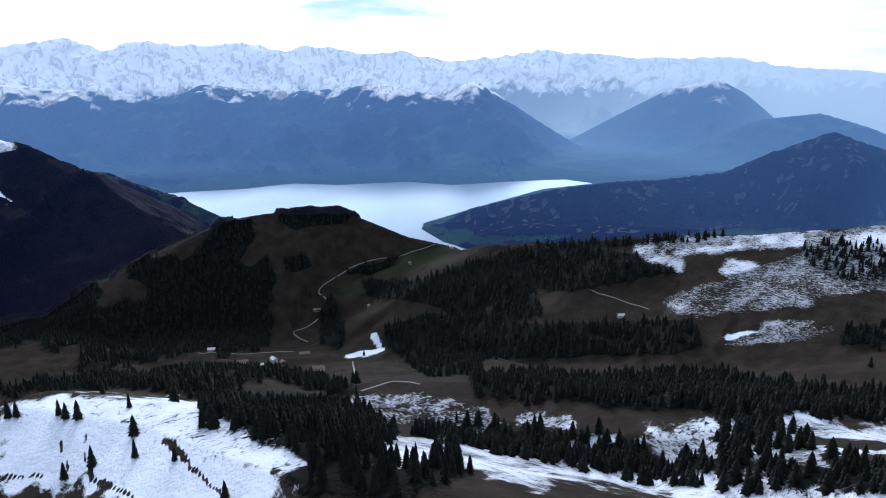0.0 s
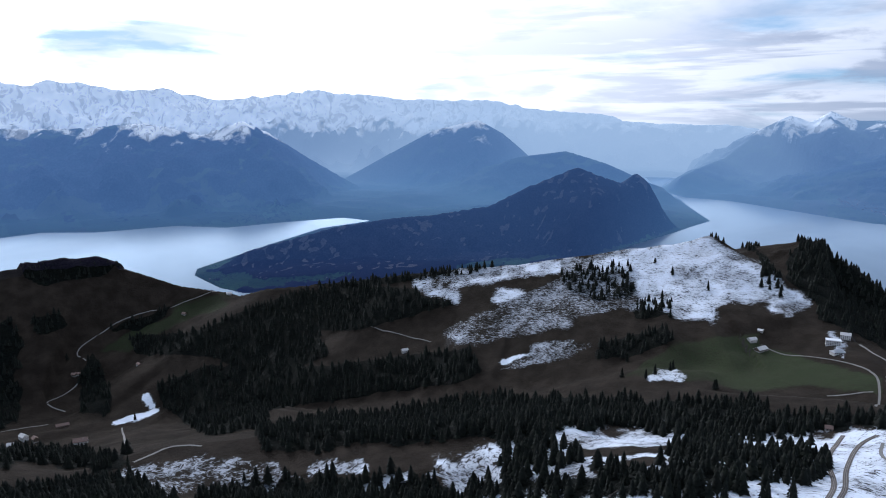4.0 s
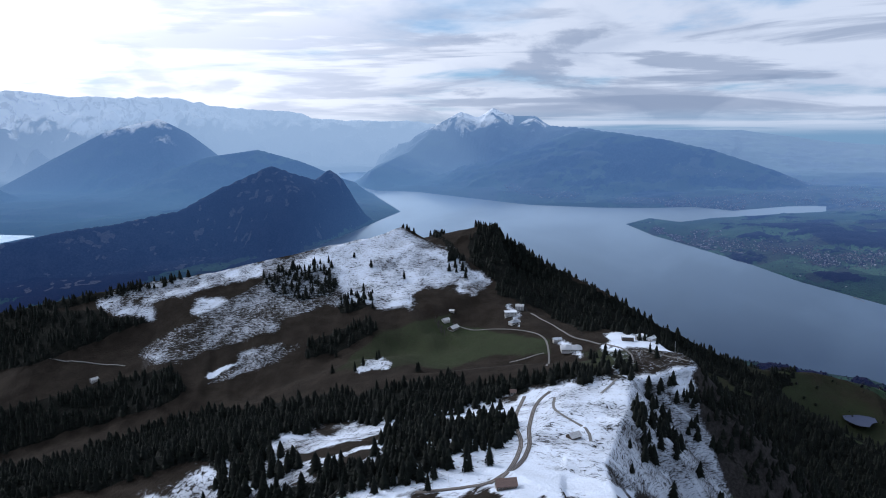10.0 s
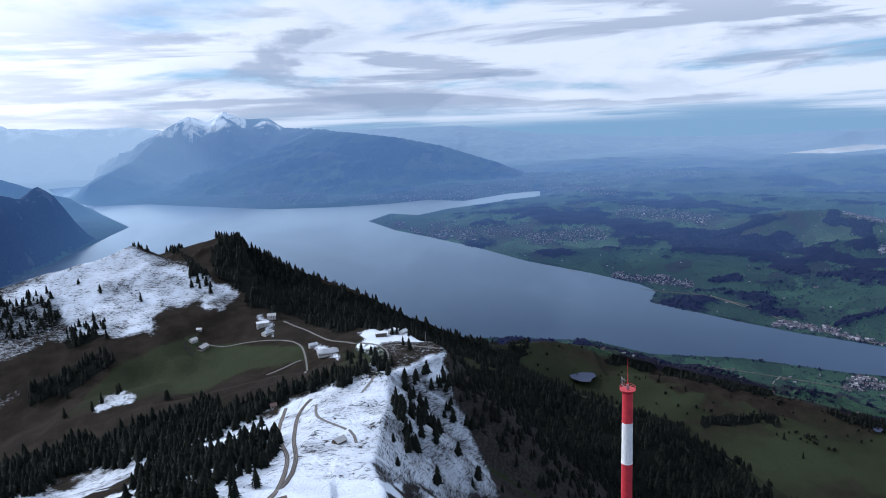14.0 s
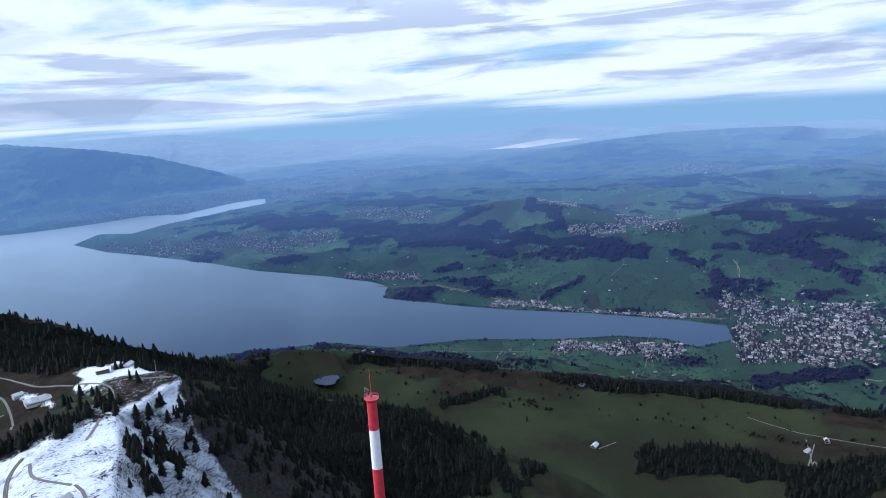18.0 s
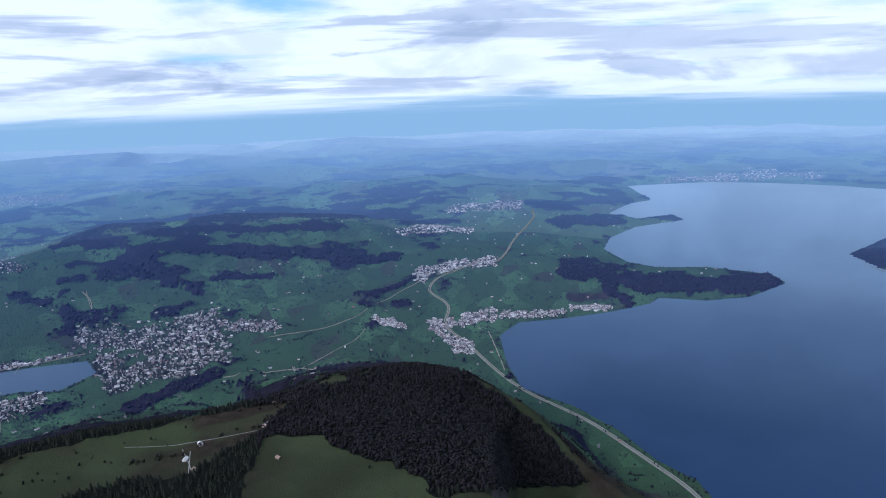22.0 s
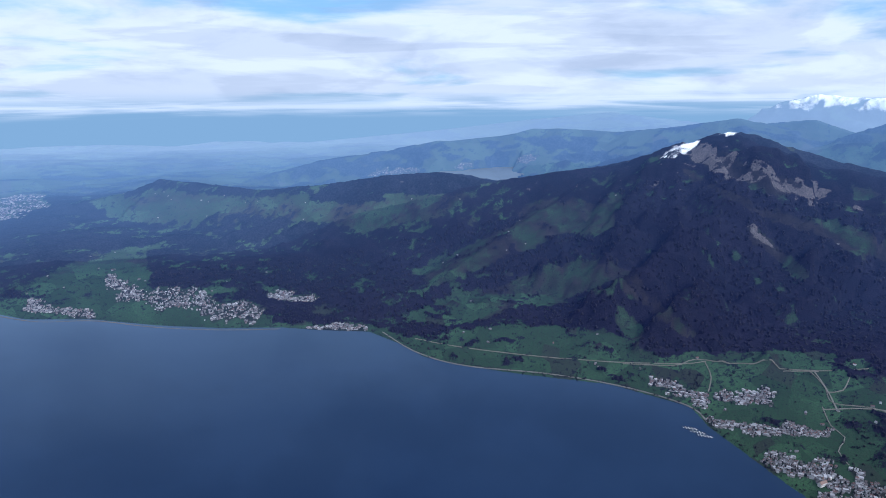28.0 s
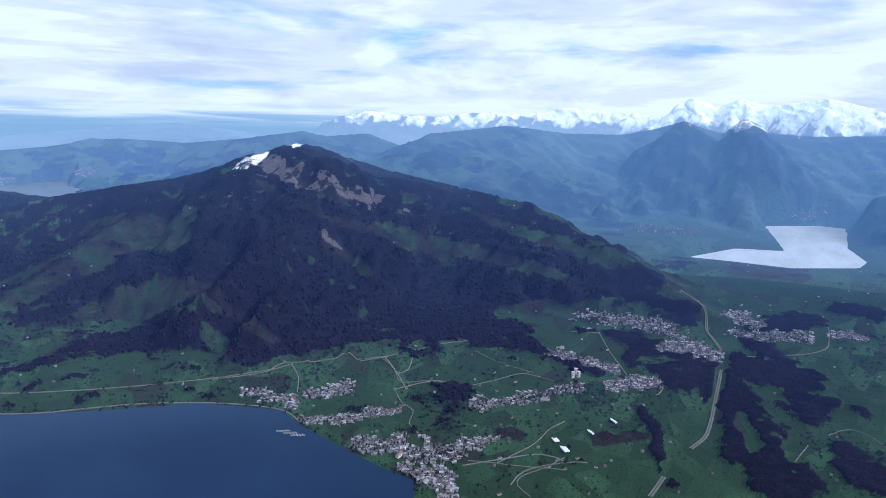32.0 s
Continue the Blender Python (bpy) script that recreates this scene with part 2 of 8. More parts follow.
# begin plan
CRESTS = [
    # snow range far south
    ([(6500, -22550, 1260), (4820, -23490, 970), (3980, -23640, 1220), (3120, -23760, 1300), (2420, -23860, 970), (1340, -24130, 1220), (-100, -23970, 1130), (-1950, -23890, 1180), (-2980, -23790, 980), (-3890, -23860, 1170), (-5620, -23310, 910), (-6860, -22980, 940), (-7910, -22650, 680), (-9650, -22510, 760), (-11560, -22150, 1010), (-13640, -20940, 790), (-15100, -19910, 690), (-16610, -19330, 740), (-17740, -18310, 420), (-18530, -17510, 280), (-19710, -16180, 150)], 0.6, 0.6, 1.3),
    # snow range far west
    ([(-18240, -17820, -110), (-19570, -16350, -10), (-20770, -14790, -140), (-21820, -13190, -180), (-22110, -11660, -350)], 0.5, 0.5, 1.1),
    # pre-alpine wall under the snow range
    ([(4550, -16380, 190), (3500, -16640, -30), (2020, -16880, -170), (360, -16490, -300), (-350, -16500, -50), (-1400, -16440, -180), (-2890, -15740, -180), (-3960, -14990, -50), (-4720, -14240, -280)], 0.42, 0.42, 1.0),
    # pointed mountain south
    ([(-3480, -15710, -330), (-4190, -15010, -420), (-4840, -14590, -330), (-5540, -13940, -12), (-6125, -13960, -262), (-6925, -13990, -750), (-7750, -13950, -1225)], 0.55, 0.6, 0.7),
    # second mountain south
    ([(-8470, -15250, -1430), (-9590, -14620, -770), (-10410, -14060, -250), (-11260, -13400, 10), (-11720, -13000, -320), (-12400, -12290, -1170)], 0.55, 0.6, 0.6),
    # valley hills behind peninsula
    ([(-10640, -11250, -780), (-11330, -10560, -660), (-11500, -9590, -890), (-11530, -8720, -1180)], 0.35, 0.35, 0.5),
    # peninsula mountain
    ([(-2820, -7140, -1390), (-3830, -7030, -1210), (-4470, -6900, -1150), (-5070, -6850, -1150), (-5810, -6660, -1080), (-6270, -6530, -880), (-6890, -6220, -620), (-7270, -6060, -770), (-7570, -6010, -860), (-7900, -6080, -740), (-8220, -5970, -940), (-8480, -5710, -1220)], 0.5, 0.65, 0.5),
    # jagged snow mountain west
    ([(-12530, -9020, -1380), (-14200, -9280, -1110), (-15830, -9530, -890), (-17110, -9340, -200), (-17370, -8870, 110), (-17550, -8490, -60), (-17750, -8080, 180), (-17990, -7520, -60), (-18180, -7040, -40), (-18320, -6670, -310), (-18050, -5920, -330), (-17810, -5000, -440), (-17500, -4160, -550)], 0.38, 0.5, 0.9),
    # its wooded flank
    ([(-16680, -5290, -390), (-16420, -4390, -440), (-16160, -3270, -580), (-15830, -2180, -790), (-15430, -910, -1170), (-14920, -190, -1540)], 0.3, 0.3, 0.4),
    # far hills west
    ([(-24530, -6960, -570), (-25850, -2720, -610), (-25480, -90, -970), (-25320, 2790, -1150), (-24670, 6340, -1250), (-23740, 10550, -1120)], 0.12, 0.12, 0.5),
    # far hills north
    ([(-20600, 13200, -1220), (-16850, 17040, -1350), (-13820, 17710, -1320), (-11410, 18190, -1180), (-9890, 19600, -1380), (-6300, 24660, -1550), (-2150, 25860, -1650)], 0.12, 0.12, 0.5),
    # far hills north-east
    ([(210, 25460, -1320), (3470, 23700, -1480), (6680, 21950, -1550), (8540, 19110, -1710), (14000, 21860, -1500), (17940, 19060, -1130), (20330, 16510, -760), (21880, 14410, -530)], 0.12, 0.12, 0.4),
    # wooded hill range north-east
    ([(7800, 11570, -1150), (8830, 10820, -980), (9590, 10170, -790), (10140, 9620, -840), (11260, 9120, -590), (12120, 7930, -720)], 0.3, 0.25, 0.5),
    # hill range behind the pointed mountain
    ([(10010, 10450, -850), (10800, 9650, -740), (11530, 8770, -590), (12180, 7840, -660), (12310, 6650, -540), (12770, 5720, -380)], 0.25, 0.25, 0.5),
    # lake-side mountain east, tableland
    ([(3670, 10090, -1220), (3960, 9770, -1060), (4180, 9020, -1090), (4480, 7960, -1110), (4910, 7000, -980), (5170, 6310, -860), (5500, 5750, -810), (5550, 5120, -880), (5940, 4510, -760), (6370, 4090, -690)], 0.42, 0.2, 0.5),
    # pointed mountain east
    ([(6370, 4090, -690), (6530, 3650, -510), (6700, 3350, -420), (6910, 3150, -330), (7130, 2870, -420), (7320, 2640, -530), (7480, 2110, -680), (7500, 1570, -780), (7210, 740, -860)], 0.36, 0.5, 0.9),
    # its long southern shoulder
    ([(7350, 2210, -620), (7490, 1620, -760), (7380, 980, -890), (7110, 370, -1050), (6690, -180, -1230), (6130, -550, -1350), (5770, -830, -1430)], 0.3, 0.35, 0.6),
    # spur to the lake
    ([(6370, 4090, -690), (5060, 4100, -1070), (4100, 4040, -1320), (3310, 3970, -1550)], 0.36, 0.36, 0.5),
    # ridge beyond the gap
    ([(13800, 5850, -520), (13700, 4730, -410), (13450, 3830, -660), (13090, 3290, -360), (14360, 1990, -180), (14970, 900, -310), (15500, -230, -310), (15670, -1020, -140), (15630, -1450, -10), (15540, -2230, -230), (15510, -2420, -50), (15480, -2610, 100), (15430, -2880, -40), (15380, -3150, -180), (15490, -4000, -220), (15550, -5510, -140)], 0.3, 0.3, 0.7),
    # rocky twin peak
    ([(13570, -940, -240), (13450, -1110, -50), (13440, -1270, 10), (13420, -1490, -60), (13480, -1770, -270)], 0.8, 0.8, 0.9),
    # rocky pointed peak
    ([(13260, -1930, -260), (13140, -2080, -40), (13110, -2210, 120), (13080, -2400, -10), (13120, -2710, -240)], 0.9, 0.9, 0.9),
    # snow range far east
    ([(23300, 9060, -180), (23630, 8160, 40), (24240, 6110, -90), (24540, 4790, 60), (24890, 2310, 130), (24950, 1560, 340), (25000, -320, 200), (24440, -1730, 150), (23860, -2480, 760), (23790, -3170, 430), (23690, -3780, 760), (23550, -4580, 480), (23180, -6160, 760), (22790, -7530, 390), (22200, -9100, 650)], 0.55, 0.55, 1.2),
    # dark ridge south-east
    ([(12270, -3330, -1510), (12010, -3620, -1210), (11600, -3980, -970), (10930, -4930, -500)], 0.5, 0.5, 0.6),
    # spurs below the southern wall
    ([(2510, -16610, -200), (1910, -14440, -1030), (1530, -13040, -1410)], 0.35, 0.35, 0.6),
    # spur south, second
    ([(-1010, -15970, -230), (-1160, -14220, -1000), (-790, -12490, -1450)], 0.35, 0.35, 0.6),
    # spur south, third
    ([(-3070, -15400, -240), (-2660, -14020, -870), (-2020, -12360, -1390)], 0.35, 0.35, 0.6),
    # south mountain
    ([(1300, -3680, -90), (980, -3560, -200), (770, -3510, -250), (650, -3430, -290), (550, -3390, -340), (420, -3350, -390), (330, -3250, -470), (240, -3150, -530)], 0.5, 0.55, 0.5),
    # south mountain far ridge
    ([(600, -5130, -580), (340, -5140, -680), (100, -5040, -770), (-180, -4910, -910)], 0.45, 0.45, 0.5),
    # round hill
    ([(40, -2540, -540), (-90, -2550, -490), (-230, -2550, -470), (-480, -2510, -470), (-570, -2430, -500), (-690, -2340, -550), (-800, -2190, -560)], 0.42, 0.5, 0.5),
    # shoulder from the round hill to the snow peak
    ([(-770, -2180, -580), (-850, -2010, -520), (-1030, -1820, -490), (-1210, -1590, -440), (-1340, -1420, -410), (-1540, -1210, -360), (-1640, -1110, -340), (-1700, -1060, -330)], 0.27, 0.8, 0.4),
    # snow peak and brown hill
    ([(-1700, -1060, -330), (-1750, -1020, -360), (-1800, -960, -400), (-1860, -950, -360), (-1920, -890, -350), (-1900, -800, -380), (-1850, -690, -420), (-1790, -510, -460), (-1730, -350, -520), (-1790, -150, -620)], 0.55, 0.75, 0.4),
    # long wooded hill north of the lake head
    ([(-6100, 4160, -1280), (-6190, 5010, -1200), (-5740, 5200, -1200), (-5360, 5860, -1200), (-4620, 6170, -1220), (-4170, 6480, -1270), (-3940, 6730, -1350)], 0.13, 0.25, 0.25),
    # hill behind the peninsula
    ([(-8050, 2650, -1230), (-7970, 3100, -1230), (-7110, 3210, -1230)], 0.3, 0.25, 0.3),
    # far ridge between the lakes
    ([(-15230, 7900, -1160), (-16060, 10000, -1160), (-15770, 11640, -1160), (-14680, 12740, -1160)], 0.1, 0.12, 0.3),
]
SHORE_LUCERNE = [(730, -10850), (-670, -10890), (-1470, -11220), (-2090, -10770), (-3170, -10740), (-3700, -10110), (-4650, -10130), (-5590, -10020), (-5770, -9450), (-4780, -9230), (-3390, -8220), (-2380, -7430), (-2250, -7120), (-2260, -6430), (-2370, -6090), (-3010, -5790), (-4050, -5500), (-5460, -5160), (-7810, -5690), (-9880, -6160), (-11670, -7860), (-11970, -8130), (-14800, -10910), (-16200, -12150), (-16670, -11480), (-13630, -9870), (-12540, -8450), (-12630, -7460), (-11870, -5520), (-11510, -4550), (-11600, -3380), (-11880, -2560), (-12300, -1940), (-12030, -1310), (-12920, -570)]
SHORE_LUCERNE += [(-13230, -10), (-12470, -10), (-12040, -540), (-11550, -980), (-11100, -1480), (-10500, -1840), (-10740, -2320), (-9990, -2490), (-9160, -1920), (-8610, -1380), (-7840, -680), (-7150, -160), (-6550, 480), (-6150, 830), (-5920, 940), (-5570, 840), (-5330, 1090), (-5070, 1350), (-4810, 1650), (-4500, 2120), (-4110, 2590), (-3850, 2820), (-3620, 2700), (-3600, 2430), (-3800, 2350), (-3970, 2110), (-4080, 1710), (-4310, 1200), (-4370, 680), (-4640, 320), (-4680, -330), (-4700, -1500), (-4900, -3200), (-3600, -4300), (-2300, -4900), (-1700, -5600), (-200, -6200), (1500, -8000)]
SHORE_ZUG = [(-1580, 4140), (-1550, 4430), (-1310, 4590), (-1000, 4880), (-790, 5150), (-750, 5320), (-420, 5360), (-130, 5560), (110, 6040), (-10, 6320), (-510, 6410), (-910, 6280), (-1190, 6400), (-1510, 6860), (-1570, 7420), (-1430, 8080), (-970, 8680), (-1150, 8950), (-1460, 8640), (-1910, 8900), (-1810, 9750), (-1580, 10120), (-2180, 11510), (-990, 12230), (-50, 12230), (840, 12080), (1910, 11550), (1770, 10410), (1450, 9670)]
SHORE_ZUG += [(1250, 8650), (640, 7270), (960, 6480), (1250, 5760), (1590, 5420), (1880, 4920), (2180, 4530), (2490, 4240), (2630, 4020), (2860, 3740), (2850, 3370), (2800, 3110), (2900, 2760), (3020, 2480), (3250, 2050), (3290, 1600), (3150, 1440), (3050, 1270), (2850, 920), (2770, 730), (2100, 560), (1500, 1100), (700, 1900), (-110, 2610), (-210, 2770), (-390, 2880), (-590, 3090), (-850, 3270), (-1170, 3390), (-1380, 3720)]
SHORE_LAUERZ = [(8680, -1010), (9500, -1640), (9550, -2240), (10700, -2350), (11830, -2410), (12230, -3320), (12090, -3690), (10100, -3110), (9130, -3040), (8710, -2830), (8420, -2060), (8600, -1430)]
SHORE_SEMP = [(-20310, 6390), (-19880, 7450), (-21650, 10580), (-23130, 9680)]
SHORE_BALD = [(-13530, 11660), (-13140, 12430), (-13640, 14290), (-14790, 13590)]
SHORE_HALL = [(-14560, 16930), (-14500, 20170), (-15310, 19620)]
SHORE_WEST = [(-14280, 16600), (-13880, 17350), (-14170, 18990), (-14890, 19040)]
SHORE_AEGERI = [(8020, 8520), (8140, 7390), (10270, 8610), (9990, 8930), (9120, 8960)]

def lattice(ix, iy, seed):
    h = (ix * 374761393 + iy * 668265263 + seed * 1442695041) & 0xFFFFFFFF
    h = ((h ^ (h >> 13)) * 1274126177) & 0xFFFFFFFF
    return ((h ^ (h >> 16)) & 0xFFFF) / 65535.0


def value_noise(x, y, seed=0):
    ix, iy = np.floor(x).astype(np.int64), np.floor(y).astype(np.int64)
    fx, fy = x - ix, y - iy
    fx, fy = fx * fx * (3 - 2 * fx), fy * fy * (3 - 2 * fy)
    a, b = lattice(ix, iy, seed), lattice(ix + 1, iy, seed)
    c, d = lattice(ix, iy + 1, seed), lattice(ix + 1, iy + 1, seed)
    return (a * (1 - fx) + b * fx) * (1 - fy) + (c * (1 - fx) + d * fx) * fy


def fbm(x, y, size, octaves=4, seed=0, ridged=False):
    total, amp, norm = 0.0, 1.0, 0.0
    for k in range(octaves):
        n = value_noise(x / size + 17.3 * k, y / size - 9.1 * k, seed + k)
        total = total + amp * (1 - abs(2 * n - 1) if ridged else n)
        norm += amp
        amp, size = amp * 0.5, size * 0.5
    return total / norm


def smooth(a, b, v):
    t = np.clip((v - a) / (b - a), 0, 1)
    return t * t * (3 - 2 * t)


def to_line(x, y, pts):
    """Distance to a polyline, and its nearest point's height, distance from the eye and place along the line."""
    best, bz, br, bl, run = np.full(x.shape, 1e9), np.zeros(x.shape), np.zeros(x.shape), np.zeros(x.shape), 0.0
    for (ax, ay, az), (bx, by, bz2) in zip(pts[:-1], pts[1:]):
        ex, ey = bx - ax, by - ay
        t = np.clip(((x - ax) * ex + (y - ay) * ey) / (ex * ex + ey * ey + 1e-9), 0, 1)
        qx, qy = ax + t * ex, ay + t * ey
        d = np.hypot(x - qx, y - qy)
        m = d < best
        length = math.hypot(ex, ey)
        raw = ((x - ax) * ex + (y - ay) * ey) / (length + 1e-9)
        best, bz, br, bl = np.where(m, d, best), np.where(m, az + t * (bz2 - az), bz), np.where(m, np.hypot(qx, qy), br), np.where(m, run + raw, bl)
        run += length
    return best, bz, br, bl


def shore_distance(x, y, poly):
    """Signed distance to a shoreline: below zero on the water."""
    d, inside = np.full(x.shape, 1e9), np.zeros(x.shape, bool)
    for (ax, ay), (bx, by) in zip(poly, poly[1:] + poly[:1]):
        ex, ey = bx - ax, by - ay
        t = np.clip(((x - ax) * ex + (y - ay) * ey) / (ex * ex + ey * ey + 1e-9), 0, 1)
        d = np.minimum(d, np.hypot(x - ax - t * ex, y - ay - t * ey))
        cross = ((ay > y) != (by > y)) & (x < ex * (y - ay) / (ey if ey else 1e-9) + ax)
        inside ^= cross
    return np.where(inside, -d, d)


def polar(bearing, dist, z):
    return (dist * math.sin(radians(bearing)), dist * math.cos(radians(bearing)), z)


# the mountain under the camera: crest, terraces and valley, as (bearing, distance, height)
MAIN_RIDGE = [polar(*p) for p in ((90, 60, -200), (250, 120, -198), (252, 420, -290), (251.5, 640, -337), (252.6, 720, -350),
                                  (254.1, 850, -366), (254.8, 1020, -386), (259.5, 1120, -394), (256.5, 1280, -410), (251.5, 1400, -432),
                                  (247.3, 1560, -450), (246, 1750, -430), (245, 2150, -345))]
TERRACE = [polar(*p) for p in ((263, 1950, -640), (266, 2150, -737), (270, 2450, -830), (274, 2560, -890), (279, 2520, -945), (288, 2430, -975),
                               (297, 2270, -985), (305, 2300, -990), (312, 2280, -1005), (320, 2200, -985), (326, 2330, -935), (332, 2350, -917),
                               (336, 2350, -955), (341, 2330, -1070), (343, 2300, -1140), (347, 2250, -1270), (353, 2150, -1380))]
SOUTH_SLOPE = [polar(*p) for p in ((250, 120, -195), (200, 350, -265), (176, 640, -318), (168, 760, -330))]
SNOW_SHOULDER = [polar(*p) for p in ((252, 420, -290), (238, 620, -330), (225, 800, -400), (205, 900, -452), (194, 920, -455))]
LAKES = [(SHORE_LUCERNE, LAKE, 60), (SHORE_ZUG, LAKE, 40), (SHORE_LAUERZ, LAKE, 60), (SHORE_SEMP, LAKE, 200), (SHORE_BALD, LAKE, 200),
         (SHORE_HALL, LAKE, 200), (SHORE_WEST, LAKE, 200), (SHORE_AEGERI, LAKE + 310, 120)]


def soft_max(a, b, k):
    h = np.clip(0.5 + 0.5 * (a - b) / k, 0, 1)
    return b * (1 - h) + a * h + k * h * (1 - h)


def heights(x, y):
    """Ground height over the plan and the distance from the nearest shore."""
    r = np.hypot(x, y)
    shore = np.full(x.shape, 1e9)
    for poly, level, bank in LAKES[:7]:
        shore = np.minimum(shore, shore_distance(x, y, poly))
    roll = fbm(x, y, 1700, 4, 3) - 0.5
    z = LAKE + np.clip(shore * 0.06, -30, 45) + smooth(100, 1500, shore) * (roll * 240 + 30) * smooth(3000, 9000, r)
    z = z + smooth(150, 700, shore) * (fbm(x, y, 420, 3, 5) - 0.35) * 45
    for pts, near, far, rough in CRESTS:
        top = max(p[2] for p in pts)
        reach = (top - LAKE) / min(near, far)
        xs, ys = [p[0] for p in pts], [p[1] for p in pts]
        m = (x > min(xs) - reach) & (x < max(xs) + reach) & (y > min(ys) - reach) & (y < max(ys) + reach)
        if not m.any():
            continue
        px, py = x[m], y[m]
        d, cz, cr, along = to_line(px, py, pts)
        up = cz - LAKE
        slope = near + (far - near) * smooth(-1, 1, (np.hypot(px, py) - cr) / (0.4 * d + 60))
        size = 0.35 * (top - LAKE)
        gully = fbm(px + 0.3 * cz, py, size, 5, 11, True) - 0.5
        fall = d * slope
        zz = cz - fall * (1 + 0.62 * rough * gully) + 0.05 * up * rough * (fbm(px, py, size * 0.35, 4, 23) - 0.5) * smooth(0, 0.2 * size, d)
        # ribs and gullies that run down the slopes
        rib = fbm(along, d * 0.22, 0.30 * size + 120, 4, 13, True) - 0.55
        zz = zz + 0.12 * up * rough * rib * smooth(0, 0.9 * size, d)
        if rough > 0.8:
            zz = zz + up * (0.06 * (fbm(px, py, 520, 4, 31, True) - 0.6) + 0.22 * (fbm(px, py, 1500, 3, 37, True) - 0.55) * smooth(0, 700, d)) * min(rough, 1.2)
        z[m] = soft_max(zz, z[m], 30 + 0.02 * up)
    # the near mountain
    m = r < 6500
    px, py, pr = x[m], y[m], r[m]
    g1, g2 = fbm(px, py, 260, 4, 41) - 0.5, fbm(px, py, 60, 4, 43) - 0.5
    d, cz, cr, along = to_line(px, py, MAIN_RIDGE)
    bearing = np.degrees(np.arctan2(px, py)) % 360
    ridge_b = np.interp(pr, [0, 420, 640, 850, 1020, 1120, 1280, 1560, 2150], [252, 252, 251.5, 254.1, 254.8, 258, 256.5, 247.3, 245])
    side = (bearing - ridge_b + 180) % 360 - 180
    cliff = (side > 0) & (side < 150)
    plateau = np.interp(pr, [0, 300, 600, 900, 1100, 1500], [60, 45, 40, 38, 40, 30])
    off = np.maximum(d - plateau, 0)
    ribs = fbm(pr, off * 0.12, 46, 3, 47, True) - 0.5
    zc = cz - np.where((bearing > 250) & (bearing < 345), 1.1, 1.7) * off * (1 + 0.4 * g1) + 14 * g2 + ribs * np.clip(off, 0, 60) * 0.7
    bench = smooth(258, 266, bearing) * (1 - smooth(338, 352, bearing))
    rim = np.interp(bearing, [262, 282, 290, 296, 302, 312, 320, 327, 330, 334, 338], [0, 0, -35, -70, -85, -105, -75, -20, -5, -27, -125])
    zc = np.maximum(zc, -880 + rim * smooth(1500, 2300, pr) - 0.02 * off - 0.5 * np.maximum(pr - 2350, 0) - 2500 * (1 - bench))
    zs = cz - np.where(bearing < 165, 0.8, 0.30) * off * (1 + 0.5 * g1) + 6 * g2 * smooth(20, 120, d)
    zn = np.where(cliff, zc, zs)
    d, cz, cr, along = to_line(px, py, TERRACE)
    outer = pr > cr
    zt = cz - np.where(outer, np.interp(bearing, [328, 340], [0.38, 0.66]), np.interp(cz, [-880, -780], [0.04, 0.7])) * d * (1 + 0.4 * g1) + 30 * g1
    zt = zt - 1500 * (1 - smooth(258, 264, bearing) * (1 - smooth(354, 359, bearing)))
    zn = soft_max(zn, zt, 25)
    d, cz, cr, along = to_line(px, py, SOUTH_SLOPE)
    zn = soft_max(zn, np.where(cliff | (bearing < 150), -3000, cz - 0.42 * np.maximum(d - 20, 0) * (1 + 0.5 * g1)), 20)
    d, cz, cr, along = to_line(px, py, SNOW_SHOULDER)
    zn = soft_max(zn, np.where(cliff | (bearing < 150), -3000, cz - 0.38 * np.maximum(d - 60, 0) * (1 + 0.6 * g1) + 5 * g2), 15)
    # high valley floor in the south
    floor = -690 - 0.10 * np.maximum(pr - 1700, 0) + 0.16 * np.maximum(1650 - pr, 0) + 60 * g1
    floor = floor + np.clip((bearing - 200) * 4.2, 0, 160)
    floor = np.where((bearing > 150) & (bearing < 250) & (pr < 2700), floor, -3000)
    zn = soft_max(zn, floor, 40)
    z[m] = soft_max(zn, z[m], 12)
    bank = smooth(-20, 160 + 0.012 * r, shore)
    z = np.where(shore < 0, LAKE + np.maximum(shore * 0.08, -30), LAKE + np.minimum(shore * 0.08, 12) + (z - LAKE - 12) * bank)
    d2 = shore_distance(x, y, SHORE_AEGERI)
    z = np.where(d2 < 0, np.minimum(z, LAKE + 300), z)
    return z, shore


def draw_in(x, y, z):
    """From the plan to the scene."""
    r = np.sqrt(x * x + y * y + z * z)
    s = np.where(r < NEAR, 1.0, (NEAR + PULL * np.log1p(np.maximum(r - NEAR, 0) / PULL)) / np.maximum(r, 1e-6))
    return x * s, y * s, EYE_Z + z * s, s


COLS = np.radians(np.concatenate([np.arange(163.0, 475.0, 0.25), np.arange(475.0, 523.0, 4.0)]))
RINGS = np.concatenate([[0.02, 5.0, 10.0], np.geomspace(15, 200, 18)[:-1], np.geomspace(200, 26500, 776)])
GB, GR = np.meshgrid(COLS, RINGS)
GX, GY = GR * np.sin(GB), GR * np.cos(GB)
GZ, GSHORE = heights(GX.ravel(), GY.ravel())
GZ, GSHORE = GZ.reshape(GX.shape), GSHORE.reshape(GX.shape)
# end plan

# ---- land cover over the plan ----
# begin cover
GBD = np.degrees(GB) % 360
EL = np.degrees(np.arctan2(GZ, GR))
N_BIG, N_MID = fbm(GX, GY, 900, 4, 61), fbm(GX, GY, 240, 4, 67)
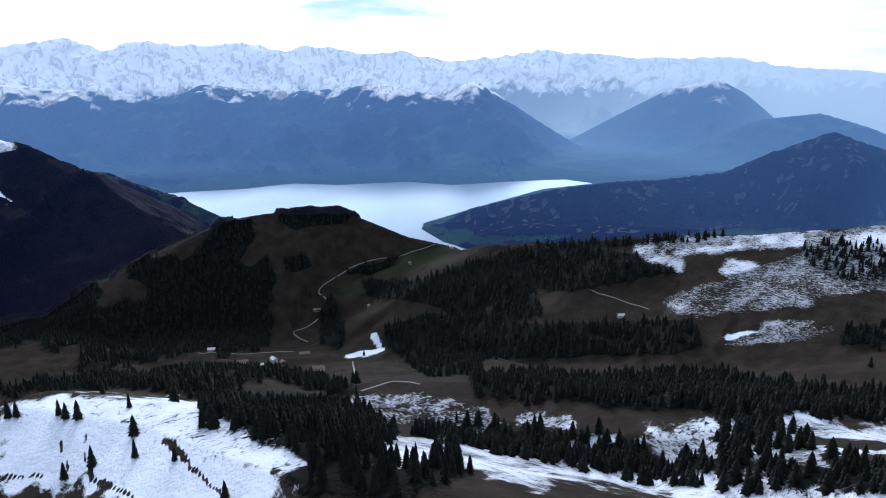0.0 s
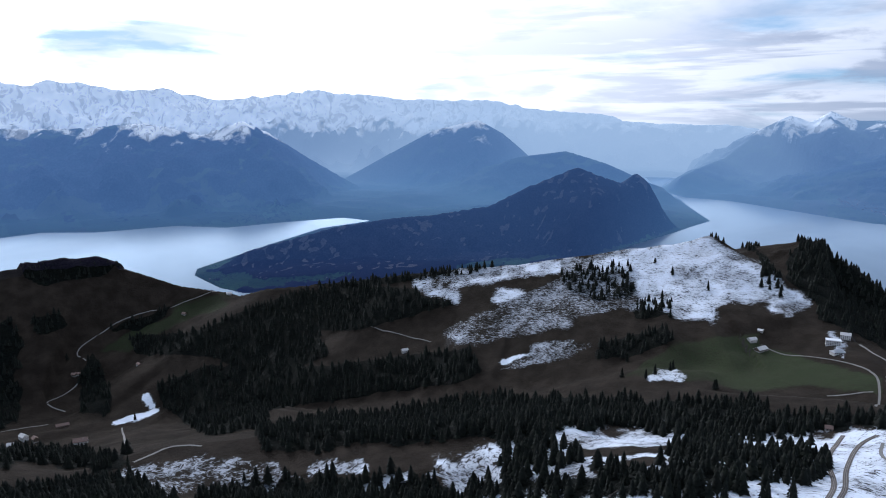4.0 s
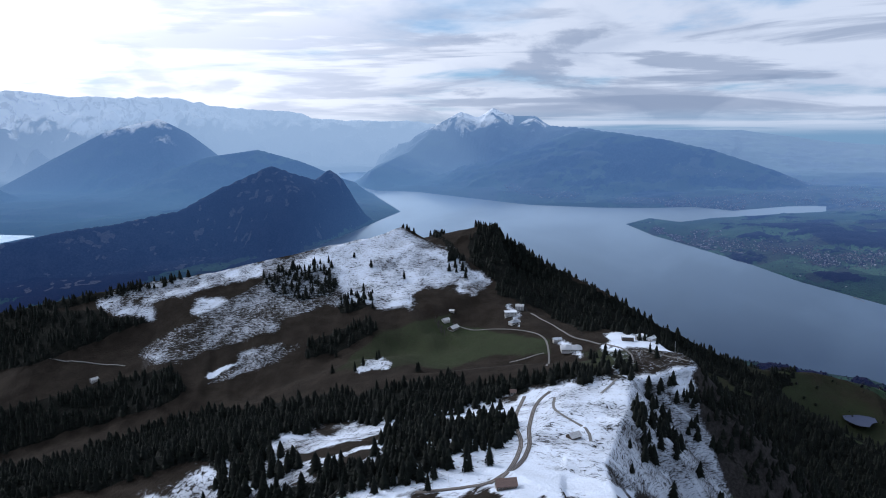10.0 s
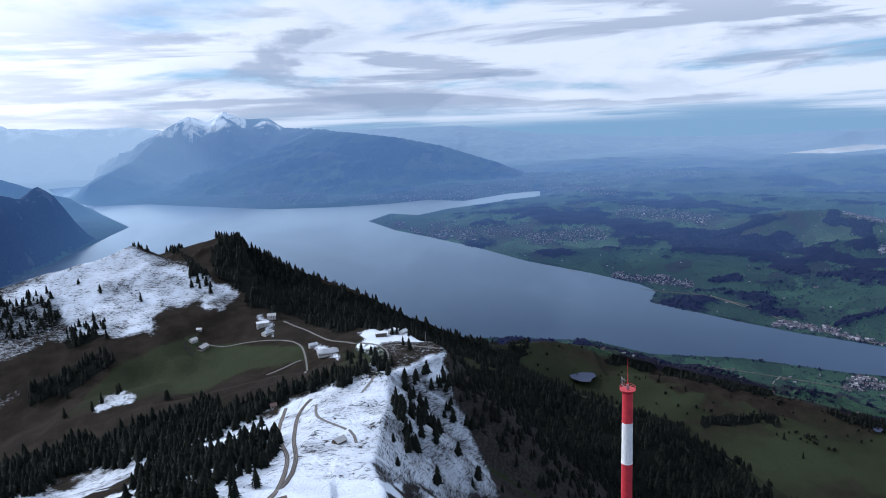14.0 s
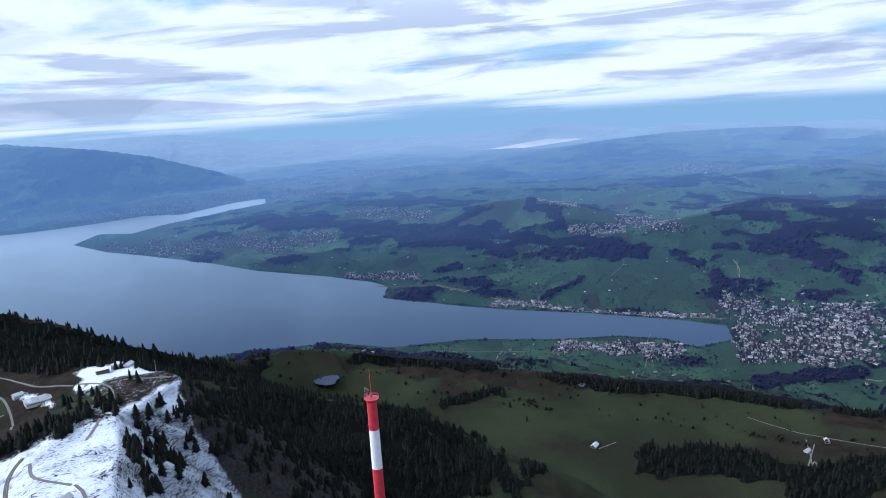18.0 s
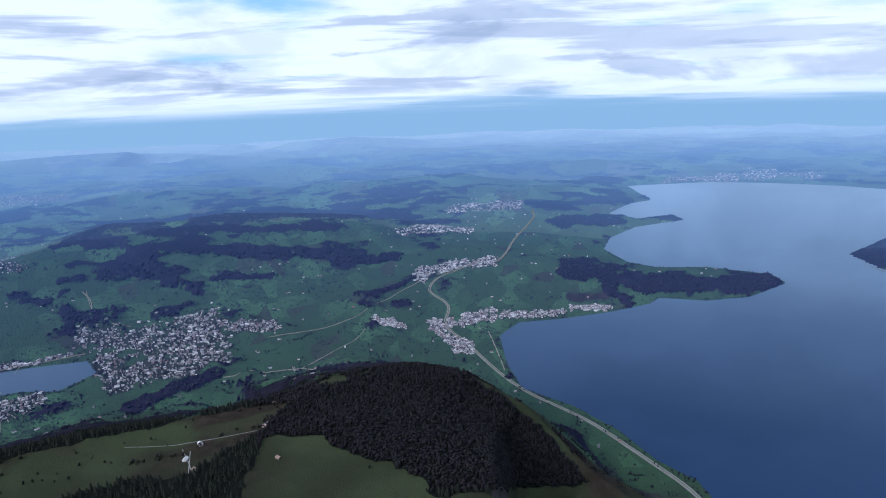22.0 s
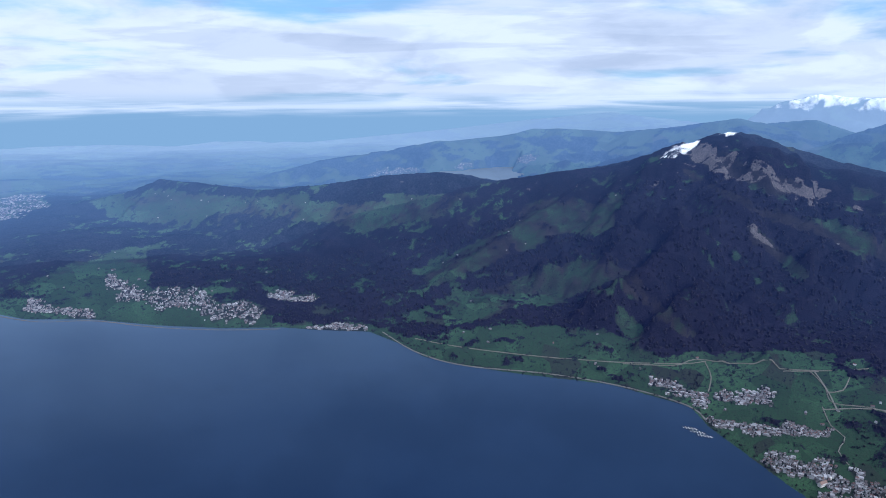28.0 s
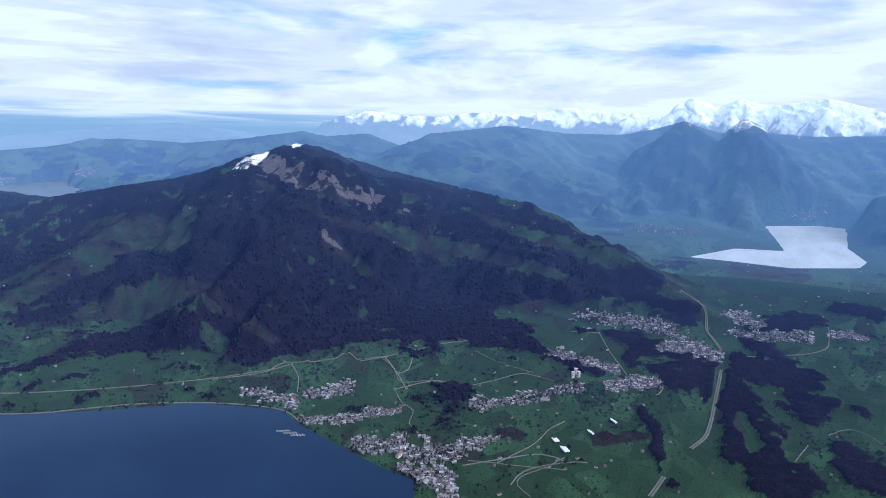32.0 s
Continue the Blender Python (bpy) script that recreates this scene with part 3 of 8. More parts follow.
N_FINE = fbm(GX, GY, 45, 3, 71)
SLOPE = np.hypot(np.gradient(GZ, axis=0) / np.maximum(np.gradient(GR, axis=0), 1e-6),
                 np.gradient(GZ, axis=1) / np.maximum(GR * 0.00436, 1e-6))
WOOD, MEADOW, GREEN, DRY, WHITE, FROST, BARE, CLEAR = (np.full(GX.shape, -1.0, np.float32) for _ in range(8))
COL_DEG = np.degrees(COLS)
SWAY_B = fbm(GBD, np.log(GR) * 40, 1.3, 5, 81) - 0.5
SWAY_E = fbm(GBD, np.log(GR) * 40, 1.3, 5, 87) - 0.5
TOWN = np.full(GX.shape, -1.0, np.float32)


def grow(grid, half, near, far, line):
    """A belt of cover along a line of (bearing, angle of sight), between two distances."""
    bs = [b if b >= 163 else b + 360 for b, e in line]
    c0, c1 = np.searchsorted(COL_DEG, (min(bs) - 2 * half, max(bs) + 2 * half))
    r0, r1 = np.searchsorted(RINGS, (near, far))
    if c1 <= c0 or r1 <= r0:
        return
    sway = 1.5 * half + 0.25
    b = COL_DEG[None, c0:c1] + sway * 1.6 * SWAY_B[r0:r1, c0:c1]
    e = EL[r0:r1, c0:c1] + sway * SWAY_E[r0:r1, c0:c1]
    d = np.full(e.shape, 9e9)
    ends = list(zip(bs, [q[1] for q in line]))
    for (b0, e0), (b1, e1) in zip(ends, ends[1:] or ends):
        t = np.clip(((b - b0) * (b1 - b0) + (e - e0) * (e1 - e0)) / ((b1 - b0) ** 2 + (e1 - e0) ** 2 + 1e-9), 0, 1)
        d = np.minimum(d, np.hypot((b - b0 - t * (b1 - b0)) * 0.8, e - e0 - t * (e1 - e0)))
    part_of = grid[r0:r1, c0:c1]
    np.maximum(part_of, np.clip(1.6 * (1 - d / half), -1, 1), out=part_of)


# near woods
grow(WOOD, 1.92, 1620, 3564, [(166.1, -16.0), (169.5, -17.2), (173.2, -18.5), (178.0, -18.9), (183.6, -19.1)])
grow(WOOD, 1.00, 1894, 3037, [(178.8, -14.5), (181.9, -13.4), (183.7, -12.2)])
grow(WOOD, 1.00, 1803, 3033, [(176.0, -14.2), (178.8, -14.9), (181.7, -15.2)])
grow(WOOD, 1.00, 1702, 2730, [(185.2, -15.9), (183.3, -17.1), (181.5, -17.8)])
grow(WOOD, 0.59, 2435, 3852, [(167.4, -11.1), (169.8, -11.8), (171.7, -11.4)])
grow(WOOD, 0.59, 2561, 4057, [(170.9, -8.6), (172.6, -9.4)])
grow(WOOD, 0.59, 2552, 4031, [(168.4, -8.4), (170.1, -9.4)])
grow(WOOD, 0.59, 2013, 10710, [(186.0, -10.8), (189.1, -10.9), (192.7, -10.5)])
grow(WOOD, 0.59, 1799, 2831, [(187.1, -14.5), (188.2, -14.5)])
grow(WOOD, 0.59, 1885, 2947, [(191.4, -13.7), (192.1, -13.8)])
grow(WOOD, 0.59, 1903, 2981, [(189.4, -13.0), (190.3, -13.1)])
grow(WOOD, 0.59, 2032, 4470, [(179.6, -10.7), (181.6, -11.2)])
grow(WOOD, 0.73, 1523, 2549, [(190.5, -19.9), (190.8, -18.9)])
grow(WOOD, 0.73, 1823, 2905, [(193.0, -15.4), (195.4, -14.5)])
grow(WOOD, 0.73, 1581, 2669, [(193.9, -16.8), (198.1, -16.5)])
grow(WOOD, 0.73, 1444, 2442, [(188.6, -20.2), (190.0, -20.7)])
grow(WOOD, 1.28, 407, 795, [(180.9, -27.2), (183.5, -28.2), (186.3, -29.5), (190.1, -30.8), (192.5, -31.4)])
grow(WOOD, 1.28, 322, 541, [(188.0, -33.1), (191.9, -34.1), (195.9, -34.2)])
grow(WOOD, 0.59, 726, 2239, [(165.4, -21.1), (169.0, -21.7), (172.8, -22.0), (178.0, -24.3), (181.9, -24.7)])
grow(WOOD, 0.59, 763, 2095, [(176.9, -22.3), (181.2, -23.2), (185.6, -23.8), (191.2, -25.5)])
grow(WOOD, 0.91, 1487, 2418, [(203.8, -16.1), (209.4, -15.5), (213.8, -14.9), (217.7, -13.5)])
grow(WOOD, 0.91, 1388, 2262, [(201.9, -18.4), (204.8, -18.8)])
grow(WOOD, 0.91, 1385, 2327, [(207.6, -16.5), (209.4, -17.3)])
grow(WOOD, 0.41, 1719, 9183, [(201.0, -13.4), (204.7, -13.5), (209.3, -12.8), (213.7, -12.2), (218.0, -11.8)])
grow(WOOD, 1.46, 1161, 2146, [(196.2, -21.0), (201.0, -22.5), (204.8, -21.1), (209.5, -20.9), (214.1, -20.2), (219.4, -20.2)])
grow(WOOD, 0.87, 740, 1428, [(203.4, -25.3), (207.8, -25.8), (211.6, -25.1), (215.7, -24.7)])
grow(WOOD, 0.87, 683, 1356, [(213.5, -25.7), (218.0, -25.0), (222.3, -25.6), (227.1, -24.4), (233.0, -23.1)])
grow(WOOD, 1.09, 597, 1026, [(200.0, -29.3), (204.9, -29.5), (209.8, -29.9), (214.6, -30.0)])
grow(WOOD, 1.09, 487, 884, [(216.1, -31.1), (220.6, -31.0), (224.8, -29.5), (228.8, -29.6), (233.6, -28.9)])
grow(WOOD, 1.09, 315, 588, [(195.9, -34.6), (200.0, -33.0)])
grow(WOOD, 1.00, 1432, 2294, [(227.6, -12.6), (230.2, -12.4), (231.9, -12.8)])
grow(WOOD, 0.50, 1448, 2273, [(223.0, -13.9), (225.5, -13.3)])
grow(WOOD, 0.50, 1325, 2087, [(232.7, -14.8), (234.5, -14.5)])
grow(WOOD, 0.50, 1427, 2259, [(241.9, -12.2), (242.4, -12.5)])
grow(WOOD, 0.50, 1547, 2420, [(217.0, -13.3), (220.4, -12.7)])
grow(WOOD, 0.50, 1283, 2026, [(235.4, -15.0), (235.6, -15.3)])
grow(WOOD, 0.50, 1288, 2032, [(229.8, -15.7), (230.0, -15.9)])
grow(WOOD, 0.78, 1479, 2336, [(215.4, -14.4), (218.3, -14.1), (219.5, -13.6)])
grow(WOOD, 0.78, 1161, 1887, [(222.0, -20.4), (225.3, -20.1), (228.8, -19.3), (230.7, -18.2), (235.3, -16.8)])
grow(WOOD, 0.27, 1552, 9887, [(213.5, -12.9), (217.0, -12.6), (222.8, -12.2), (227.3, -11.0), (233.4, -10.3)])
grow(WOOD, 1.28, 1171, 1920, [(212.5, -20.9), (216.2, -20.2), (219.6, -20.0)])
grow(WOOD, 1.00, 802, 1440, [(214.2, -24.8), (218.7, -25.1), (223.7, -24.1), (228.9, -23.6), (233.5, -22.9), (238.3, -22.4), (243.0, -22.2), (246.9, -21.2), (251.7, -20.6)])
grow(WOOD, 1.00, 484, 1018, [(236.5, -28.5), (238.1, -26.0), (239.1, -25.6)])
grow(WOOD, 1.00, 523, 1006, [(240.0, -25.6), (241.9, -26.7), (243.9, -26.3), (246.4, -25.0)])
grow(WOOD, 1.00, 463, 753, [(233.1, -29.1), (235.0, -29.2), (238.9, -29.1)])
grow(WOOD, 1.00, 557, 974, [(223.4, -27.4), (227.7, -27.9)])
grow(WOOD, 1.00, 1394, 2542, [(246.6, -10.9), (249.4, -13.2), (253.1, -14.8), (256.3, -16.3), (260.5, -17.7), (264.5, -18.9)])
grow(WOOD, 1.00, 1476, 2608, [(245.7, -9.7), (247.1, -11.4), (249.4, -13.9)])
grow(WOOD, 2.05, 850, 1565, [(264.1, -21.6), (266.0, -23.9), (268.7, -26.0), (271.7, -27.0)])
grow(WOOD, 2.05, 1130, 1993, [(267.6, -21.5), (271.0, -23.5), (275.2, -25.6), (279.3, -26.2)])
grow(WOOD, 0.36, 824, 1326, [(259.7, -20.3), (260.1, -22.0)])
grow(WOOD, 0.36, 636, 1105, [(259.3, -26.7), (260.7, -25.8)])
grow(WOOD, 0.36, 801, 1297, [(261.4, -22.3), (261.8, -24.8)])
grow(WOOD, 0.36, 629, 1098, [(257.4, -23.5), (258.6, -26.8)])
grow(WOOD, 0.36, 745, 1341, [(256.4, -20.0), (256.9, -22.2)])
grow(WOOD, 2.65, 839, 1752, [(264.7, -23.7), (268.4, -25.1), (273.1, -26.0), (278.0, -26.3), (281.9, -27.3)])
grow(WOOD, 2.65, 891, 1587, [(272.8, -29.3), (280.3, -29.8), (285.2, -29.9)])
grow(WOOD, 0.32, 1831, 3267, [(275.5, -20.2), (280.8, -20.8), (287.4, -21.6)])
grow(WOOD, 0.32, 1604, 2617, [(283.0, -24.2), (287.9, -23.3)])
grow(WOOD, 0.32, 1524, 2399, [(289.5, -25.2), (289.9, -25.3)])
grow(WOOD, 0.32, 1641, 2589, [(287.9, -23.6), (288.8, -23.8)])
grow(WOOD, 0.59, 1439, 2833, [(267.0, -20.1), (268.2, -19.3)])
grow(WOOD, 0.59, 1330, 2144, [(263.0, -19.1), (266.0, -20.4)])
grow(WOOD, 0.59, 1072, 1695, [(290.3, -29.3), (290.8, -29.4)])
grow(WOOD, 0.82, 1325, 2147, [(300.6, -28.6), (304.0, -28.3), (308.3, -27.8)])
grow(WOOD, 0.91, 1325, 2242, [(300.6, -28.5), (303.8, -28.0), (308.4, -27.9), (309.5, -26.8)])
grow(WOOD, 0.91, 1316, 2341, [(312.2, -28.8), (315.2, -27.9), (317.3, -25.9)])
grow(WOOD, 0.91, 1682, 2701, [(311.7, -23.5), (318.5, -23.0)])
grow(WOOD, 2.05, 1530, 2778, [(321.4, -24.0), (325.8, -23.7), (331.2, -22.4), (334.0, -23.7), (337.8, -25.6), (342.4, -28.9)])
grow(WOOD, 2.05, 1311, 2264, [(328.2, -26.8), (335.4, -29.1)])
grow(WOOD, 0.36, 1717, 2755, [(292.1, -22.4), (300.1, -22.7), (309.9, -23.0)])
grow(WOOD, 0.36, 1809, 5013, [(308.6, -22.0), (315.8, -20.6)])
grow(WOOD, 0.36, 1545, 2431, [(295.2, -24.9), (297.6, -25.1)])
grow(WOOD, 1.37, 905, 1600, [(212.0, -24.9), (214.6, -24.1), (217.3, -23.6)])
grow(WOOD, 0.64, 1975, 3769, [(166.6, -12.2), (168.6, -12.8), (172.0, -15.4)])
grow(WOOD, 0.64, 2616, 4236, [(169.4, -6.1), (172.0, -8.3)])
# woods of the valley
grow(WOOD, 0.46, 5164, 11786, [(269.6, -8.6), (275.1, -9.2), (279.8, -10.1), (286.2, -10.6), (293.1, -11.7), (300.0, -12.4)])
grow(WOOD, 0.46, 5025, 8077, [(295.4, -12.7), (300.0, -12.9)])
grow(WOOD, 0.46, 5931, 9329, [(306.2, -9.7), (309.6, -9.9)])
grow(WOOD, 0.46, 5197, 8499, [(315.2, -11.1), (321.8, -12.1)])
grow(WOOD, 0.46, 6105, 10425, [(291.0, -8.7), (293.7, -9.6)])
grow(WOOD, 0.23, 5908, 9890, [(305.2, -9.8), (308.9, -8.7), (312.1, -8.9)])
grow(WOOD, 0.23, 6100, 11771, [(315.3, -8.6), (323.1, -9.2), (328.0, -9.4), (332.6, -9.8)])
grow(WOOD, 0.23, 5371, 8591, [(314.3, -10.8), (318.8, -11.4)])
grow(WOOD, 0.23, 5240, 8238, [(323.1, -11.8), (328.1, -12.3)])
grow(WOOD, 0.64, 5496, 9610, [(280.7, -10.9), (286.1, -11.4), (288.9, -12.5)])
grow(WOOD, 0.23, 4874, 7625, [(302.7, -13.4), (304.5, -13.4)])
grow(WOOD, 0.23, 4246, 7126, [(291.9, -16.2), (293.9, -15.4), (295.3, -14.8)])
grow(WOOD, 0.23, 6209, 11859, [(314.7, -8.8), (318.1, -8.6)])
grow(WOOD, 0.23, 4774, 7587, [(316.8, -13.3), (319.8, -13.8)])
grow(WOOD, 0.23, 4939, 7830, [(283.2, -13.8), (285.0, -13.5)])
grow(WOOD, 0.23, 9794, 15335, [(276.2, -7.1), (278.4, -7.1)])
grow(WOOD, 0.23, 6188, 12180, [(308.3, -8.6), (312.4, -8.8)])
grow(WOOD, 0.73, 4539, 7523, [(345.0, -14.1), (348.3, -14.7), (353.0, -15.2), (357.5, -14.7), (0.2, -14.5)])
grow(WOOD, 0.36, 4110, 6798, [(347.8, -15.7), (349.7, -16.9)])
grow(WOOD, 0.36, 6463, 10572, [(343.7, -10.4), (348.8, -10.3)])
grow(WOOD, 0.36, 5310, 8540, [(314.6, -11.0), (320.9, -11.7)])
grow(WOOD, 0.36, 4979, 8273, [(322.9, -11.7), (326.0, -13.1), (330.4, -12.9)])
grow(WOOD, 0.36, 1742, 2845, [(311.6, -21.9), (320.2, -22.8)])
grow(WOOD, 0.21, 7045, 11078, [(350.7, -10.0), (353.2, -10.0)])
grow(WOOD, 0.21, 7105, 11836, [(321.6, -8.8), (330.7, -9.4)])
grow(WOOD, 0.21, 6186, 11752, [(315.0, -8.7), (321.2, -9.0)])
grow(WOOD, 0.21, 5791, 9170, [(316.2, -9.8), (325.1, -10.2)])
grow(WOOD, 0.21, 4761, 7553, [(315.7, -13.4), (320.6, -13.7)])
grow(WOOD, 0.21, 4157, 6916, [(328.3, -15.9), (331.5, -15.0)])
grow(WOOD, 0.21, 4713, 7561, [(312.9, -13.7), (314.9, -13.8)])
grow(WOOD, 0.21, 1868, 4689, [(323.8, -21.4), (327.7, -21.5)])
grow(WOOD, 1.28, 5714, 12120, [(6.5, -12.3), (9.6, -11.3), (12.8, -10.0), (16.5, -8.7)])
grow(WOOD, 1.28, 5687, 10257, [(21.0, -10.6), (25.6, -10.4), (30.2, -10.9), (35.7, -10.9)])
grow(WOOD, 1.28, 4889, 7906, [(38.4, -13.4), (43.6, -13.2), (47.6, -11.1)])
grow(WOOD, 0.55, 7367, 12693, [(22.0, -6.6), (28.4, -7.0)])
grow(WOOD, 0.55, 6094, 10043, [(39.1, -6.5), (45.4, -6.8)])
grow(WOOD, 0.55, 5765, 9192, [(48.6, -7.2), (56.8, -6.5)])
grow(WOOD, 0.36, 6188, 10302, [(33.4, -7.9), (38.3, -7.7)])
grow(WOOD, 0.36, 5443, 8945, [(13.5, -12.5), (18.1, -11.9)])
grow(WOOD, 0.36, 3932, 6369, [(30.2, -16.9), (34.9, -17.5)])
grow(WOOD, 1.09, 4310, 7019, [(51.6, -13.1), (55.4, -14.3)])
grow(WOOD, 1.09, 3801, 6011, [(45.1, -17.6), (49.2, -17.6)])
grow(WOOD, 1.46, 6267, 13713, [(6.5, -11.3), (11.2, -9.2), (15.4, -7.5)])
grow(WOOD, 1.46, 5992, 10143, [(19.9, -10.7), (27.5, -10.2), (35.0, -9.6)])
grow(WOOD, 1.09, 5232, 8419, [(31.9, -12.5), (38.0, -12.8), (43.4, -11.4)])
grow(WOOD, 1.09, 4129, 6656, [(41.7, -16.3), (45.9, -15.8)])
grow(WOOD, 2.65, 3980, 8415, [(59.9, -7.0), (61.8, -10.5), (64.3, -13.9), (68.8, -15.4), (75.1, -15.6)])
grow(WOOD, 1.28, 4596, 7632, [(68.4, -9.3), (74.8, -12.2), (80.8, -14.2)])
grow(WOOD, 1.28, 4336, 7839, [(41.5, -13.3), (45.2, -15.2)])
grow(WOOD, 0.68, 5840, 9367, [(48.0, -6.7), (54.9, -6.2), (58.0, -5.3)])
grow(WOOD, 0.68, 5836, 9277, [(65.9, -3.4), (72.2, -5.3)])
grow(WOOD, 0.68, 3784, 6812, [(56.4, -12.9), (60.3, -17.7)])
grow(WOOD, 0.68, 5523, 9349, [(73.4, -5.2), (80.0, -6.9), (84.0, -8.1)])
grow(WOOD, 0.41, 3590, 6871, [(52.7, -14.3), (57.5, -18.7)])
grow(WOOD, 0.41, 3428, 6148, [(48.0, -17.0), (52.7, -19.7)])
grow(WOOD, 0.41, 3518, 6309, [(62.2, -18.9), (82.9, -16.5)])
grow(WOOD, 0.36, 3400, 6193, [(82.4, -16.8), (85.7, -18.3), (90.5, -19.7)])
grow(WOOD, 0.36, 4652, 7801, [(81.3, -13.4), (93.0, -12.2)])
grow(WOOD, 0.36, 3718, 5924, [(71.5, -17.9), (81.9, -17.6)])
grow(WOOD, 0.59, 2396, 4579, [(94.8, -22.4), (96.5, -26.6)])
grow(WOOD, 0.59, 4619, 7665, [(90.8, -12.9), (97.0, -14.2)])
grow(WOOD, 0.59, 5215, 8320, [(107.0, -12.6), (109.8, -12.7)])
grow(WOOD, 0.59, 4535, 7632, [(101.6, -14.8), (105.7, -13.8)])
grow(WOOD, 1.64, 2549, 5284, [(100.5, -19.5), (102.5, -22.4), (104.9, -25.4)])
grow(WOOD, 0.91, 3329, 5542, [(104.8, -18.7), (106.5, -20.0)])
grow(WOOD, 0.91, 3641, 6009, [(100.7, -17.4), (105.5, -18.2)])
grow(WOOD, 0.91, 2750, 4614, [(108.3, -22.3), (111.4, -23.7)])
# open meadows
grow(MEADOW, 0.68, 5407, 9196, [(14.4, -12.6), (18.6, -11.9), (20.9, -11.5)])
grow(MEADOW, 0.68, 5842, 11336, [(25.7, -8.1), (34.8, -8.7), (40.5, -9.1)])
grow(MEADOW, 0.68, 5433, 8818, [(50.5, -8.1), (54.9, -8.3)])
grow(MEADOW, 0.68, 4861, 7750, [(29.3, -13.5), (33.0, -14.0)])
grow(MEADOW, 0.68, 8036, 13034, [(18.3, -7.6), (21.1, -7.3)])
grow(MEADOW, 0.91, 3193, 5390, [(41.7, -19.9), (48.2, -20.5), (54.2, -21.3)])
grow(MEADOW, 0.73, 5168, 8682, [(51.7, -8.1), (55.4, -8.5), (54.5, -9.9)])
grow(MEADOW, 0.73, 4554, 7767, [(45.7, -13.4), (50.8, -10.8)])
grow(MEADOW, 0.73, 5501, 8808, [(74.4, -6.9), (80.1, -8.1), (84.0, -8.2)])
grow(MEADOW, 1.09, 3757, 6140, [(41.4, -17.7), (47.9, -17.9), (53.7, -17.0)])
grow(MEADOW, 1.09, 3296, 5341, [(43.2, -20.0), (55.1, -20.5)])
grow(MEADOW, 0.32, 4921, 7792, [(70.5, -9.3), (74.6, -10.2)])
grow(MEADOW, 0.32, 4896, 7725, [(67.0, -7.8), (69.6, -8.6)])
grow(MEADOW, 0.68, 5250, 8475, [(81.1, -8.7), (86.1, -9.8), (91.6, -10.8)])
grow(MEADOW, 0.68, 4451, 7069, [(82.7, -14.9), (87.4, -15.0)])
grow(MEADOW, 1.82, 3255, 5840, [(64.0, -20.7), (73.4, -20.0), (83.0, -20.2), (89.9, -17.9)])
grow(MEADOW, 1.82, 2464, 4058, [(82.4, -26.2), (88.1, -24.9), (92.8, -26.0)])
grow(MEADOW, 1.82, 7642, 13807, [(93.6, -8.9), (99.6, -7.5)])
grow(MEADOW, 1.82, 5825, 9893, [(103.9, -11.6), (107.5, -10.7)])
grow(MEADOW, 0.64, 2793, 4893, [(102.7, -21.1), (103.8, -23.3)])
grow(MEADOW, 0.64, 3548, 6368, [(107.5, -16.2), (110.6, -18.7)])
grow(MEADOW, 0.64, 2869, 5053, [(96.8, -20.5), (97.9, -22.8)])
grow(MEADOW, 1.82, 3339, 5300, [(319.7, -19.5), (326.4, -19.8)])
grow(MEADOW, 1.82, 1280, 2101, [(327.1, -28.5), (321.1, -29.6)])
grow(MEADOW, 1.82, 1514, 2421, [(299.7, -25.5), (306.4, -25.1)])
grow(MEADOW, 1.82, 3888, 6982, [(326.0, -17.1), (319.0, -15.0)])
grow(MEADOW, 1.00, 4419, 7658, [(288.8, -13.8), (295.3, -15.0), (303.5, -15.2)])
grow(MEADOW, 1.00, 4586, 7444, [(306.6, -13.8), (312.9, -14.5)])
grow(MEADOW, 1.00, 3163, 4973, [(308.9, -21.1), (317.1, -20.8)])
grow(MEADOW, 1.00, 2617, 5251, [(286.3, -20.8), (290.3, -20.2)])
grow(MEADOW, 0.82, 4410, 7009, [(338.4, -15.1), (344.0, -14.9)])
grow(MEADOW, 0.82, 4178, 7483, [(324.0, -15.9), (328.5, -13.8)])
grow(MEADOW, 0.82, 3226, 5412, [(322.8, -19.1), (329.2, -20.5)])
grow(MEADOW, 0.82, 5412, 8894, [(334.9, -12.2), (346.0, -12.3)])
grow(MEADOW, 0.64, 6584, 12934, [(257.3, -8.6), (262.8, -9.3), (267.4, -10.4)])
grow(MEADOW, 0.64, 4946, 9794, [(271.9, -10.9), (284.8, -13.7)])
# green alp and withered grass
grow(GREEN, 1.55, 1078, 1805, [(236.6, -18.2), (242.2, -19.2), (247.0, -18.7)])
grow(GREEN, 1.55, 855, 1379, [(253.6, -20.1), (255.5, -19.6)])
grow(GREEN, 0.64, 1849, 2893, [(196.3, -14.6), (199.6, -13.7)])
grow(GREEN, 0.64, 745, 1427, [(176.0, -22.8), (179.7, -24.4)])
grow(GREEN, 1.82, 1696, 2707, [(281.2, -23.0), (273.4, -22.6)])
grow(GREEN, 1.82, 1467, 2439, [(287.8, -26.1), (297.0, -24.9), (305.5, -25.6)])
grow(DRY, 0.64, 1699, 2917, [(279.3, -21.2), (285.5, -22.0), (290.7, -23.1)])
grow(DRY, 0.41, 5381, 9115, [(64.2, -3.9), (68.1, -5.5), (71.5, -6.8)])
grow(DRY, 0.41, 4542, 7139, [(58.2, -11.0), (59.6, -12.3)])
grow(DRY, 1.00, 1690, 2754, [(288.5, -22.3), (293.9, -23.2)])
grow(DRY, 1.00, 1625, 2546, [(314.6, -24.2), (320.4, -24.2)])
